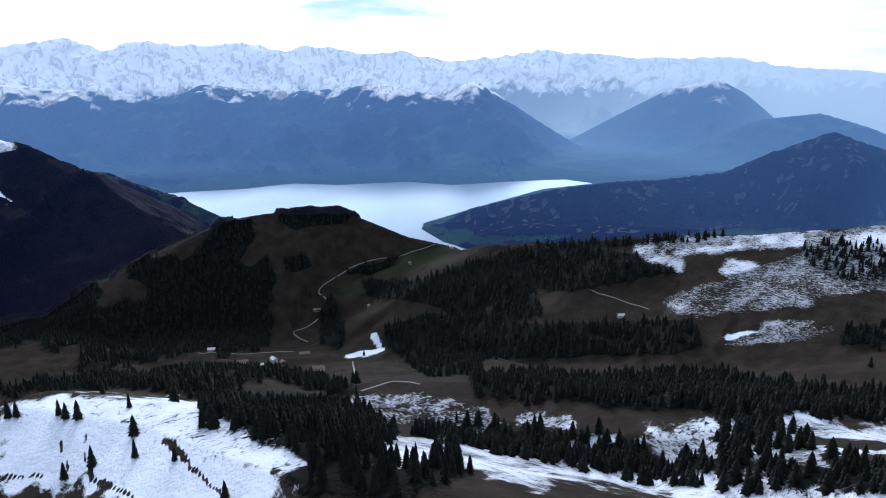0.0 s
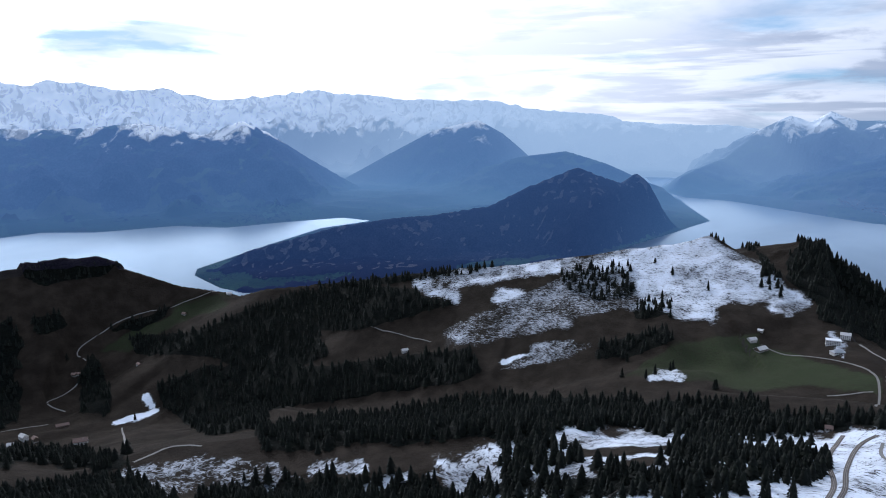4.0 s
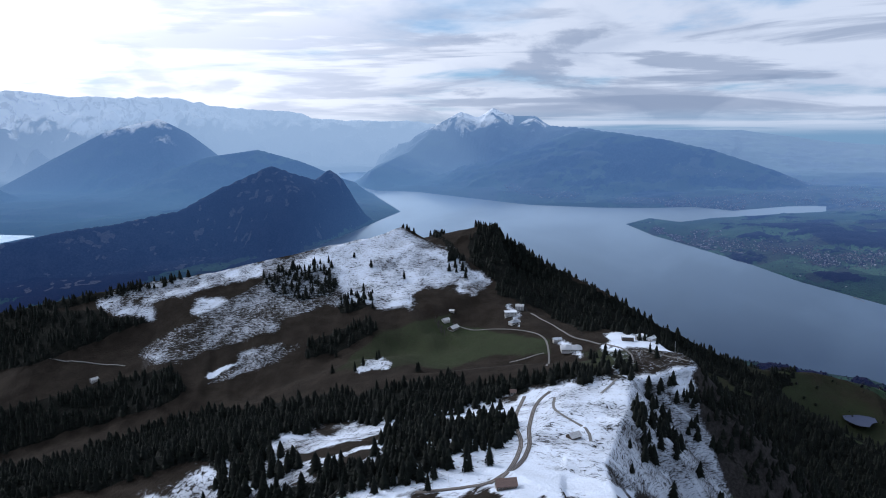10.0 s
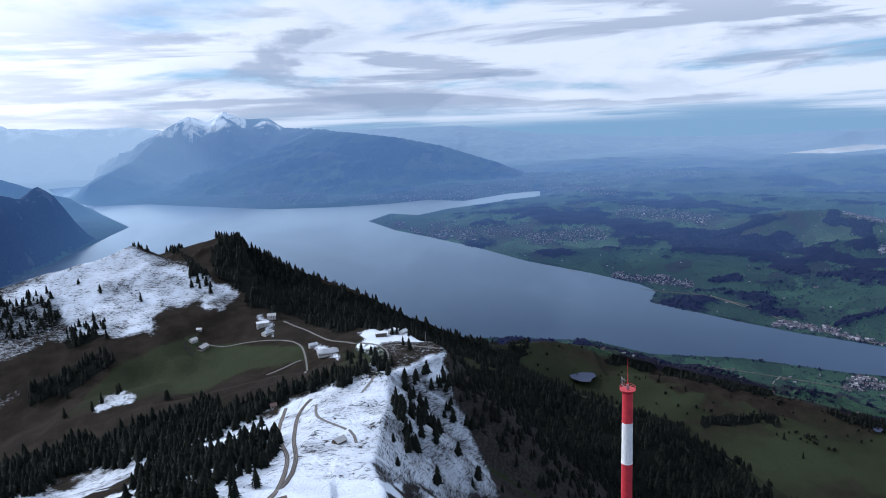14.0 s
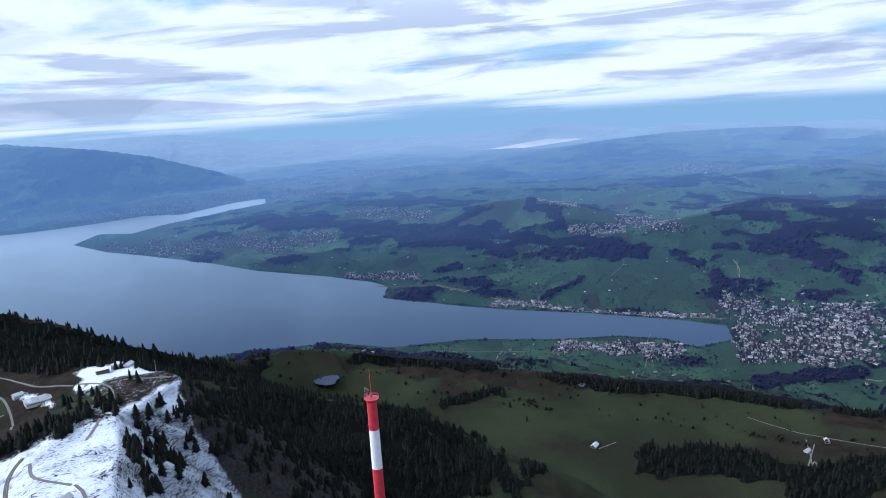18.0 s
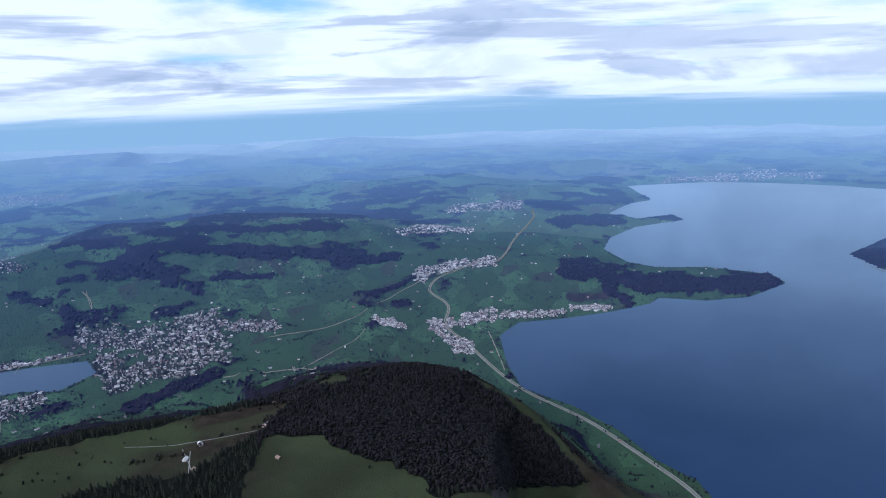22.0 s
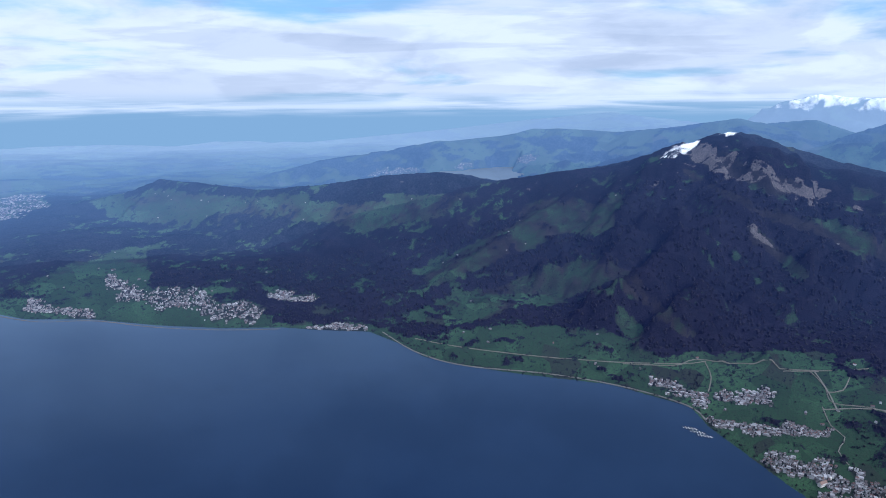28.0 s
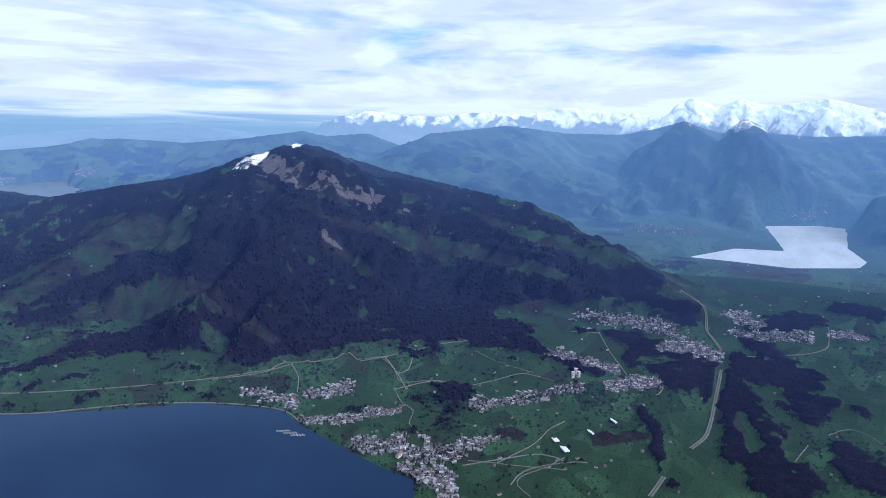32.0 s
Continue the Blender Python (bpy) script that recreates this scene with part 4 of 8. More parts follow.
grow(DRY, 0.36, 4186, 6638, [(344.9, -16.3), (347.8, -16.2)])
grow(DRY, 0.46, 2615, 4091, [(82.3, -24.9), (84.2, -24.8)])
grow(DRY, 0.46, 2635, 4258, [(90.9, -24.6), (94.0, -23.8)])
grow(DRY, 0.46, 6406, 10363, [(99.9, -10.4), (104.6, -10.7)])
# snow
grow(WHITE, 2.51, 357, 852, [(166.2, -26.8), (172.2, -28.0), (177.6, -29.7), (174.0, -30.9), (182.7, -33.2)])
grow(FROST, 0.91, 511, 937, [(166.3, -23.9), (172.6, -25.0), (178.7, -26.5)])
grow(FROST, 0.91, 671, 1092, [(193.1, -27.3), (198.0, -27.4), (202.5, -28.3)])
grow(FROST, 0.91, 443, 745, [(195.0, -30.4), (199.0, -31.4)])
grow(FROST, 0.91, 397, 634, [(204.0, -32.8), (208.0, -33.5)])
grow(FROST, 1.00, 574, 938, [(218.2, -29.2), (224.6, -27.9), (232.6, -26.3)])
grow(FROST, 0.46, 653, 1044, [(205.9, -28.0), (210.3, -28.0)])
grow(FROST, 0.46, 610, 960, [(209.8, -29.9), (213.6, -29.2)])
grow(FROST, 0.46, 1520, 2439, [(218.0, -12.9), (226.0, -12.1), (231.6, -11.2)])
grow(WHITE, 0.25, 1350, 2127, [(191.1, -22.1), (192.8, -22.1), (193.8, -21.9)])
grow(WHITE, 0.25, 1381, 2203, [(193.5, -20.7), (193.7, -21.5)])
grow(WHITE, 0.25, 1190, 1866, [(222.3, -19.7), (228.5, -18.5)])
grow(WHITE, 0.10, 2578, 4091, [(167.2, -7.6), (167.8, -8.4)])
grow(FROST, 0.55, 2815, 4457, [(167.0, -4.3), (167.9, -4.7)])
grow(FROST, 0.91, 1284, 2059, [(218.8, -17.7), (222.5, -16.7), (227.1, -15.6)])
grow(FROST, 0.59, 1351, 2226, [(222.3, -14.4), (226.3, -15.2)])
grow(FROST, 0.59, 1455, 2428, [(215.9, -13.4), (218.2, -14.6)])
grow(FROST, 1.09, 1411, 2438, [(237.5, -10.0), (238.4, -11.1), (234.9, -12.1), (237.6, -13.0), (241.5, -12.3)])
grow(FROST, 0.73, 1330, 2264, [(228.9, -12.7), (231.7, -14.5), (237.2, -14.3)])
grow(FROST, 0.73, 1280, 2061, [(220.9, -17.5), (223.8, -16.6), (228.0, -15.5)])
grow(FROST, 0.41, 1354, 2210, [(242.9, -14.0), (244.5, -13.3)])
grow(FROST, 0.41, 1506, 2379, [(218.2, -13.4), (223.8, -12.6)])
grow(WHITE, 2.10, 438, 764, [(248.2, -29.4), (251.7, -28.2), (255.1, -29.2)])
grow(WHITE, 1.64, 618, 1081, [(252.9, -23.0), (254.3, -24.7)])
grow(WHITE, 1.09, 550, 1040, [(247.3, -24.8), (249.3, -24.0), (250.7, -26.6)])
grow(WHITE, 1.09, 891, 1547, [(256.4, -18.2), (260.5, -19.3)])
grow(FROST, 0.82, 434, 808, [(241.8, -30.2), (245.8, -29.1), (249.3, -27.5)])
grow(FROST, 0.82, 675, 1083, [(243.9, -24.6), (245.9, -24.0)])
grow(FROST, 1.14, 564, 1112, [(225.5, -28.1), (229.1, -26.8), (233.3, -26.1), (237.2, -25.1), (241.0, -24.5)])
grow(FROST, 1.92, 632, 1279, [(258.0, -20.8), (259.3, -24.2), (260.3, -27.5), (262.2, -29.5)])
grow(FROST, 0.55, 1277, 2084, [(219.5, -17.6), (223.6, -16.6), (228.7, -15.5), (230.9, -14.8)])
grow(FROST, 0.55, 628, 1071, [(221.3, -27.1), (224.7, -26.8), (228.8, -25.4)])
grow(FROST, 0.27, 1532, 2456, [(217.0, -13.0), (220.7, -12.8)])
grow(FROST, 0.27, 975, 1636, [(251.2, -18.3), (252.6, -19.2)])
grow(FROST, 0.27, 1172, 2007, [(247.0, -15.5), (247.7, -16.9)])
grow(FROST, 0.27, 1321, 2110, [(243.0, -14.0), (244.2, -14.5)])
grow(FROST, 0.27, 1013, 1625, [(235.6, -20.0), (236.5, -20.3)])
grow(WHITE, 0.10, 5759, 9264, [(60.9, -4.5), (61.8, -4.0), (62.9, -3.6)])
grow(WHITE, 0.10, 6015, 9400, [(65.0, -2.8), (65.8, -2.7)])
grow(FROST, 0.73, 689, 1129, [(191.9, -26.7), (196.8, -26.8), (200.9, -27.7)])
grow(FROST, 1.19, 580, 1056, [(218.0, -29.0), (223.8, -28.0), (230.7, -26.7), (237.1, -25.4), (241.2, -26.1)])
grow(FROST, 0.64, 676, 1101, [(243.4, -24.7), (247.0, -23.7)])
grow(FROST, 0.96, 429, 847, [(194.7, -31.1), (202.2, -30.8), (206.1, -32.0), (219.0, -32.0), (233.2, -31.2), (245.2, -27.7)])
grow(FROST, 0.91, 1415, 2431, [(236.9, -10.2), (239.3, -11.7), (240.9, -12.8)])
grow(FROST, 0.59, 1278, 2253, [(235.0, -12.6), (237.3, -14.6), (238.5, -15.2)])
grow(FROST, 0.82, 1344, 2124, [(223.3, -16.0), (226.6, -15.1), (229.7, -14.6)])
grow(FROST, 0.36, 1507, 11574, [(224.5, -12.5), (228.2, -11.7), (232.0, -10.7), (235.3, -9.7)])
grow(FROST, 0.36, 1213, 1907, [(225.1, -18.7), (227.7, -18.1)])
grow(FROST, 0.36, 1026, 1614, [(234.6, -20.2), (236.3, -20.0)])
# rocky bands and strips of pasture on the pointed mountain
grow(CLEAR, 0.41, 5438, 9098, [(62.3, -4.0), (66.8, -5.2), (72.3, -6.8)])
grow(CLEAR, 0.41, 5275, 8922, [(63.2, -4.7), (67.7, -6.0), (71.9, -7.4)])
grow(DRY, 0.50, 5438, 9098, [(62.3, -4.0), (66.8, -5.2), (72.3, -6.8)])
grow(DRY, 0.50, 5275, 8922, [(63.2, -4.7), (67.7, -6.0), (71.9, -7.4)])
grow(CLEAR, 0.18, 5253, 8496, [(74.2, -7.8), (78.8, -9.1), (80.6, -10.0)])
grow(CLEAR, 0.18, 4558, 7367, [(70.6, -10.9), (72.0, -12.2)])
grow(CLEAR, 0.18, 4124, 6507, [(61.3, -13.2), (62.2, -14.6)])
grow(DRY, 0.23, 5253, 8496, [(74.2, -7.8), (78.8, -9.1), (80.6, -10.0)])
grow(DRY, 0.23, 4124, 6507, [(61.3, -13.2), (62.2, -14.6)])
grow(CLEAR, 0.23, 4716, 8697, [(61.4, -5.4), (65.0, -6.8), (70.5, -8.5), (77.0, -10.6), (82.6, -12.5)])
grow(CLEAR, 0.23, 5698, 8936, [(73.2, -6.4), (75.3, -6.8)])
grow(CLEAR, 0.23, 4817, 7612, [(66.6, -8.2), (71.5, -10.4)])
grow(CLEAR, 0.50, 5221, 8930, [(77.8, -7.5), (83.2, -8.7), (87.6, -10.4), (92.1, -10.9)])
grow(CLEAR, 0.50, 5008, 8044, [(83.7, -10.2), (87.3, -11.7), (90.2, -11.8)])
grow(CLEAR, 0.50, 4001, 7313, [(81.7, -13.0), (85.8, -15.3), (87.7, -16.8)])
grow(CLEAR, 0.64, 5385, 8827, [(50.4, -8.1), (53.8, -7.9), (57.5, -7.7)])
grow(CLEAR, 0.64, 4899, 8178, [(51.6, -9.3), (56.8, -10.0)])
grow(CLEAR, 0.36, 3835, 7200, [(53.2, -12.6), (55.9, -13.6), (58.5, -16.3)])
grow(CLEAR, 0.36, 3551, 5916, [(59.0, -17.6), (62.2, -18.1), (66.0, -17.7)])
grow(CLEAR, 0.36, 4871, 8309, [(45.4, -10.9), (48.6, -11.3)])
grow(CLEAR, 0.36, 4594, 7606, [(42.5, -13.6), (45.7, -13.0)])
grow(CLEAR, 0.36, 3781, 6163, [(39.9, -18.1), (44.6, -17.1)])
grow(CLEAR, 0.41, 2648, 5709, [(98.1, -24.4), (99.2, -22.8), (99.6, -19.8), (99.8, -18.2)])
grow(CLEAR, 0.41, 3812, 7740, [(99.7, -17.6), (98.9, -14.7), (97.7, -13.3), (95.9, -12.7)])
grow(CLEAR, 0.41, 2265, 3769, [(95.3, -28.0), (96.3, -26.5)])
grow(CLEAR, 1.09, 2459, 3886, [(96.9, -25.8), (99.6, -26.1)])
grow(CLEAR, 1.09, 3001, 4987, [(94.6, -20.8), (97.8, -22.0)])
grow(CLEAR, 0.64, 2815, 4844, [(101.5, -21.4), (102.6, -23.1)])
grow(CLEAR, 0.64, 2780, 4529, [(105.3, -22.6), (106.9, -23.4)])
grow(CLEAR, 0.27, 4176, 6848, [(46.3, -16.0), (50.6, -15.3)])
grow(CLEAR, 0.27, 4487, 7164, [(58.6, -10.9), (59.0, -12.1)])
grow(DRY, 0.27, 4487, 7164, [(58.5, -10.9), (59.0, -12.1)])
grow(DRY, 0.27, 3922, 6198, [(58.6, -14.5), (60.4, -15.4)])
grow(BARE, 0.16, 363, 719, [(176.0, -28.5), (177.5, -30.2), (179.1, -32.2), (180.3, -33.6)])
grow(BARE, 0.09, 413, 818, [(170.4, -26.7), (170.2, -27.9), (170.6, -30.0), (172.6, -31.4), (173.4, -32.0)])
grow(BARE, 0.09, 498, 833, [(168.7, -26.7), (168.9, -28.7)])
grow(BARE, 0.09, 507, 834, [(164.6, -28.1), (167.4, -28.7)])
grow(BARE, 0.27, 585, 1027, [(228.7, -27.1), (233.3, -26.4), (237.1, -25.7)])
grow(BARE, 0.27, 533, 854, [(230.4, -28.2), (235.2, -27.0)])
# woods, clearings, snowfields and screes with outlines of their own
PATCHES = {key: [np.full(GX.shape, -1.0, np.float32), np.zeros(GX.shape, np.float32)] for key in ("wood", "snow", "brown", "rock")}


def patch(kind, value, near, far, outline, edge=0.3):
    """Cover of one kind laid inside an outline of (bearing, angle of sight), between two distances."""
    ends = [(b if b >= 163 else b + 360, e) for b, e in outline]
    bs = [b for b, e in ends]
    c0, c1 = np.searchsorted(COL_DEG, (min(bs) - 1, max(bs) + 1))
    r0, r1 = np.searchsorted(RINGS, (near, far))
    b = COL_DEG[None, c0:c1] + 0.8 * SWAY_B[r0:r1, c0:c1]
    e = EL[r0:r1, c0:c1] + 0.5 * SWAY_E[r0:r1, c0:c1]
    amount = np.clip(0.5 - shore_distance(b, e, ends) / edge, 0, 1)
    values, share = (g[r0:r1, c0:c1] for g in PATCHES[kind])
    total = share + amount * (1 - share)
    values[:] = (values * share * (1 - amount) + value * amount) / np.maximum(total, 1e-6)
    share[:] = total


def laid(kind, grid, ragged):
    values, share = PATCHES[kind]
    return grid * (1 - share) + (values + ragged * np.where(GR > 2900, 0.7, 0.32) * RAGGED) * share


patch("wood", -0.80, 1000, 2700, [(229.3, -11.3), (234.0, -10.2), (238.0, -9.2), (240.6, -10.2), (243.0, -11.8), (245.7, -13.6), (246.0, -15.4), (249.4, -16.4), (251.2, -17.7), (254.8, -18.5), (252.8, -20.6), (246.7, -21.6), (241.7, -22.5), (238.3, -23.1), (231.2, -22.7), (227.7, -21.8)])
patch("snow", -0.05, 1100, 2700, [(216.9, -17.5), (219.6, -16.0), (223.6, -14.5), (227.0, -12.9), (226.9, -11.7), (231.7, -10.6), (235.5, -9.3), (238.2, -9.2), (240.2, -10.1), (241.6, -11.3), (241.9, -13.2), (239.6, -13.9), (238.6, -14.5), (236.0, -14.8), (233.2, -13.8), (233.3, -14.6), (229.2, -15.4), (227.6, -16.9), (223.8, -17.8), (221.1, -18.2)])
patch("snow", 0.36, 1200, 2700, [(229.3, -11.3), (231.4, -10.8), (234.0, -10.2), (236.1, -9.6), (238.0, -9.1), (239.1, -9.8), (241.3, -10.9), (243.0, -11.8), (245.3, -13.6), (244.1, -14.5), (242.3, -13.6), (240.2, -13.8), (239.3, -14.5), (237.9, -15.6), (236.0, -15.7), (234.2, -14.7), (232.6, -13.9), (232.6, -12.8), (231.2, -12.2), (229.2, -12.2)])
patch("snow", 0.05, 1405, 2052, [(242.9, -13.9), (244.9, -13.3), (245.4, -14.0), (243.7, -14.6)])
patch("wood", 0.80, 1400, 2700, [(238.3, -9.3), (241.5, -9.7), (242.4, -10.9), (243.3, -12.0), (241.7, -11.3), (239.1, -9.9)])
patch("wood", 0.90, 1000, 2900, [(245.1, -9.0), (246.1, -9.4), (249.0, -11.3), (251.5, -13.0), (255.1, -14.9), (258.7, -16.4), (262.4, -17.9), (265.8, -18.5), (260.5, -18.6), (257.7, -17.9), (254.9, -17.2), (252.6, -17.5), (251.2, -16.7), (249.5, -15.8), (247.3, -15.1), (246.0, -14.7), (245.7, -13.6), (243.7, -11.8), (243.5, -10.7)])
patch("wood", 0.80, 1469, 2157, [(241.3, -11.7), (242.3, -11.5), (243.6, -12.5), (243.2, -13.4), (241.5, -13.1)])
patch("wood", 0.80, 1450, 2202, [(229.3, -11.5), (230.8, -11.5), (232.6, -12.4), (232.7, -13.9), (231.3, -14.2), (228.9, -14.1)])
patch("wood", 0.70, 1380, 1970, [(233.0, -14.0), (234.8, -14.0), (234.9, -15.2), (233.0, -15.1)])
patch("brown", -0.12, 1058, 1745, [(235.3, -18.0), (238.6, -16.7), (241.5, -17.0), (250.2, -18.2), (250.3, -19.4), (247.4, -19.5), (244.6, -19.8), (241.9, -20.7), (236.6, -19.9), (232.2, -20.6)])
patch("brown", -0.30, 891, 1411, [(252.9, -19.0), (256.2, -19.0), (257.1, -20.0), (254.7, -20.3)])
patch("wood", 0.80, 1222, 1774, [(228.4, -17.7), (230.4, -17.8), (232.4, -17.0), (234.7, -16.5), (235.8, -16.9), (235.3, -17.6), (232.5, -18.7), (230.2, -19.3), (228.0, -19.9)])
patch("wood", 0.90, 300, 2700, [(227.7, -22.3), (229.7, -22.7), (235.0, -22.8), (237.8, -23.4), (239.2, -22.6), (241.7, -22.3), (243.5, -22.1), (246.6, -22.4), (250.0, -21.2), (252.8, -20.8), (254.7, -20.3), (255.4, -20.9), (252.7, -21.8), (250.8, -22.1), (249.8, -22.9), (247.1, -22.6), (245.2, -23.5), (242.4, -24.5), (239.0, -24.2), (235.6, -24.9), (231.7, -24.4), (229.3, -25.3), (227.3, -24.7)])
patch("snow", 0.42, 300, 1250, [(230.4, -25.6), (233.6, -24.9), (237.2, -24.6), (239.8, -24.5), (241.5, -24.7), (243.3, -23.9), (245.2, -23.1), (247.0, -23.4), (248.0, -22.7), (249.0, -22.0), (250.8, -21.8), (252.2, -21.8), (254.7, -21.1), (257.0, -21.0), (258.3, -20.1), (261.0, -19.3), (261.9, -20.7), (262.7, -22.9), (264.5, -27.3), (266.3, -30.7)])
patch("wood", -0.80, 300, 1250, [(240.6, -28.2), (244.9, -25.6), (249.0, -21.9), (252.7, -21.9), (257.0, -21.0), (258.3, -20.1), (261.0, -19.3), (261.9, -20.7), (257.5, -21.4), (256.7, -26.1), (257.9, -30.4)])
patch("wood", 0.80, 300, 1100, [(236.1, -27.2), (238.3, -26.0), (238.9, -24.5), (240.2, -24.3), (240.6, -26.5), (240.0, -28.0)])
patch("wood", 0.70, 300, 1100, [(243.7, -26.6), (245.0, -25.2), (247.3, -24.7), (247.7, -25.6), (246.2, -27.0), (243.8, -27.5)])
patch("wood", 0.60, 1220, 1698, [(230.3, -18.6), (232.2, -18.6), (232.0, -19.4), (230.2, -19.1)])
patch("wood", 0.70, 976, 1449, [(230.8, -21.4), (232.5, -21.3), (232.7, -22.5), (230.9, -22.4)])
patch("wood", 0.70, 1080, 1631, [(233.4, -19.3), (234.5, -19.3), (234.4, -20.5), (233.2, -20.4)])
patch("wood", -0.80, 1100, 3000, [(182.4, -10.2), (192.7, -9.8), (198.7, -12.8), (207.9, -12.6), (219.0, -11.8), (226.8, -10.8), (238.2, -9.3), (241.5, -10.1), (242.9, -21.6), (221.3, -22.7), (203.0, -25.0), (192.1, -25.5), (186.5, -23.4), (181.0, -22.1), (185.4, -17.3)])
patch("snow", -0.02, 1229, 1756, [(221.2, -20.5), (227.3, -18.0), (230.3, -18.0), (227.4, -19.5), (223.0, -20.3)])
patch("wood", 0.80, 1100, 2500, [(226.9, -12.5), (231.0, -11.6), (233.1, -12.5), (232.4, -14.4), (229.2, -14.6), (227.4, -13.8)])
patch("wood", 0.70, 1355, 1951, [(232.5, -14.7), (235.5, -14.0), (236.0, -15.4), (233.0, -16.0)])
patch("wood", 0.80, 1228, 1776, [(230.0, -19.3), (230.3, -18.0), (235.4, -16.3), (236.0, -17.3), (232.4, -19.0)])
patch("wood", 0.80, 1200, 2700, [(192.7, -16.3), (198.1, -16.2), (201.4, -15.0), (205.1, -13.8), (209.8, -13.4), (214.5, -13.8), (216.3, -14.7), (219.1, -15.1), (214.5, -16.1), (210.7, -17.1), (206.9, -17.0), (207.9, -18.9), (205.0, -19.8), (200.3, -19.3), (198.5, -18.5), (193.1, -17.6)])
patch("wood", 0.90, 1100, 2400, [(194.3, -20.0), (198.4, -19.0), (202.2, -19.6), (206.9, -19.9), (211.2, -19.5), (219.2, -18.9), (220.7, -20.5), (218.4, -21.5), (209.8, -22.4), (203.0, -22.9), (202.0, -24.4), (198.2, -24.7), (194.6, -21.8)])
patch("wood", 0.80, 1400, 2700, [(205.1, -12.5), (212.6, -12.5), (219.0, -11.3), (221.7, -11.7), (226.8, -10.8), (219.0, -12.8), (212.6, -13.4), (207.0, -13.4)])
patch("wood", 0.90, 1600, 3000, [(182.2, -11.0), (184.0, -11.2), (184.1, -12.5), (182.6, -14.0), (179.8, -15.3), (178.9, -13.9), (179.8, -12.8)])
patch("wood", 0.90, 1900, 3000, [(185.9, -10.0), (189.3, -9.7), (192.7, -10.1), (193.3, -11.0), (190.9, -11.5), (187.5, -11.9), (186.0, -11.2)])
patch("wood", 0.90, 1300, 3000, [(176.0, -14.7), (178.0, -15.4), (181.3, -15.9), (185.0, -13.8), (185.8, -15.6), (184.2, -17.5), (185.5, -19.0), (184.7, -21.0), (181.1, -21.2), (179.6, -20.5), (177.5, -19.7), (175.5, -18.9)])
patch("wood", 0.70, 1871, 2652, [(186.4, -14.0), (188.2, -13.9), (188.6, -15.0), (186.8, -15.3)])
patch("wood", 0.70, 1468, 2490, [(188.9, -18.5), (190.0, -17.1), (190.6, -18.3), (191.1, -20.5), (190.5, -21.8), (188.9, -21.1)])
patch("wood", 0.60, 1920, 2693, [(191.2, -15.7), (192.8, -14.9), (195.9, -14.3), (193.2, -15.9)])
patch("brown", -0.35, 1811, 2687, [(190.5, -17.0), (193.6, -15.5), (198.7, -13.7), (200.0, -14.5), (195.9, -15.6), (192.6, -17.2)])
patch("brown", -0.05, 1055, 1814, [(233.8, -20.2), (236.3, -17.7), (242.2, -16.0), (242.6, -19.5), (236.6, -20.6)])
patch("wood", 0.80, 600, 1500, [(201.5, -24.8), (207.8, -23.9), (213.7, -24.2), (221.7, -22.5), (227.7, -23.2), (242.8, -21.3), (243.1, -23.4), (236.9, -23.7), (230.8, -24.2), (224.2, -25.1), (221.9, -25.7), (214.7, -26.6), (207.3, -26.2), (202.4, -26.4)])
patch("wood", 0.90, 330, 1000, [(180.6, -26.4), (186.3, -26.5), (191.6, -26.5), (195.1, -29.6), (194.5, -31.8), (190.3, -31.8), (187.2, -31.6), (183.1, -29.6), (180.5, -27.4)])
patch("wood", 0.90, 330, 900, [(196.1, -29.4), (200.9, -29.1), (204.8, -29.8), (209.8, -30.2), (212.3, -29.8), (216.3, -29.9), (222.1, -30.1), (225.4, -29.6), (229.0, -29.8), (237.4, -29.1), (239.1, -25.9), (243.3, -25.5), (243.6, -27.9), (240.6, -29.0), (224.6, -31.8), (214.8, -32.3), (209.8, -32.0), (204.8, -31.1), (199.9, -30.2)])
patch("snow", 0.42, 300, 900, [(174.9, -24.5), (180.2, -25.6), (180.9, -27.7), (183.5, -30.1), (187.2, -31.7), (189.3, -33.1), (174.2, -29.2)])
patch("snow", 0.12, 400, 1100, [(192.0, -26.8), (196.2, -26.0), (200.0, -26.5), (203.9, -27.8), (205.8, -28.8), (201.9, -28.6), (198.0, -28.8), (193.8, -28.4)])
patch("snow", 0.42, 300, 900, [(195.1, -29.6), (199.9, -29.9), (204.8, -31.7), (207.3, -32.2), (212.3, -32.5), (219.8, -32.3), (243.7, -28.3), (243.9, -29.5), (193.5, -33.7), (193.6, -32.2)])
patch("snow", 0.30, 350, 1000, [(216.7, -29.0), (222.4, -27.5), (228.7, -26.0), (233.8, -24.8), (237.0, -24.5), (240.0, -24.3), (238.0, -26.8), (234.5, -28.3), (229.0, -29.2), (222.1, -29.4)])
patch("wood", -0.80, 1100, 2900, [(288.7, -21.6), (296.1, -22.5), (311.4, -23.4), (320.6, -23.5), (328.5, -21.6), (333.3, -21.5), (341.7, -26.2), (346.7, -30.4), (288.0, -25.6)])
patch("wood", 0.90, 1100, 2900, [(317.5, -25.7), (321.6, -23.1), (327.5, -22.0), (330.4, -20.9), (333.2, -21.4), (338.0, -23.5), (341.6, -25.8), (343.5, -27.6), (346.7, -30.4), (333.3, -31.7), (331.3, -29.3), (327.4, -28.5), (324.4, -27.2), (323.5, -26.3)])
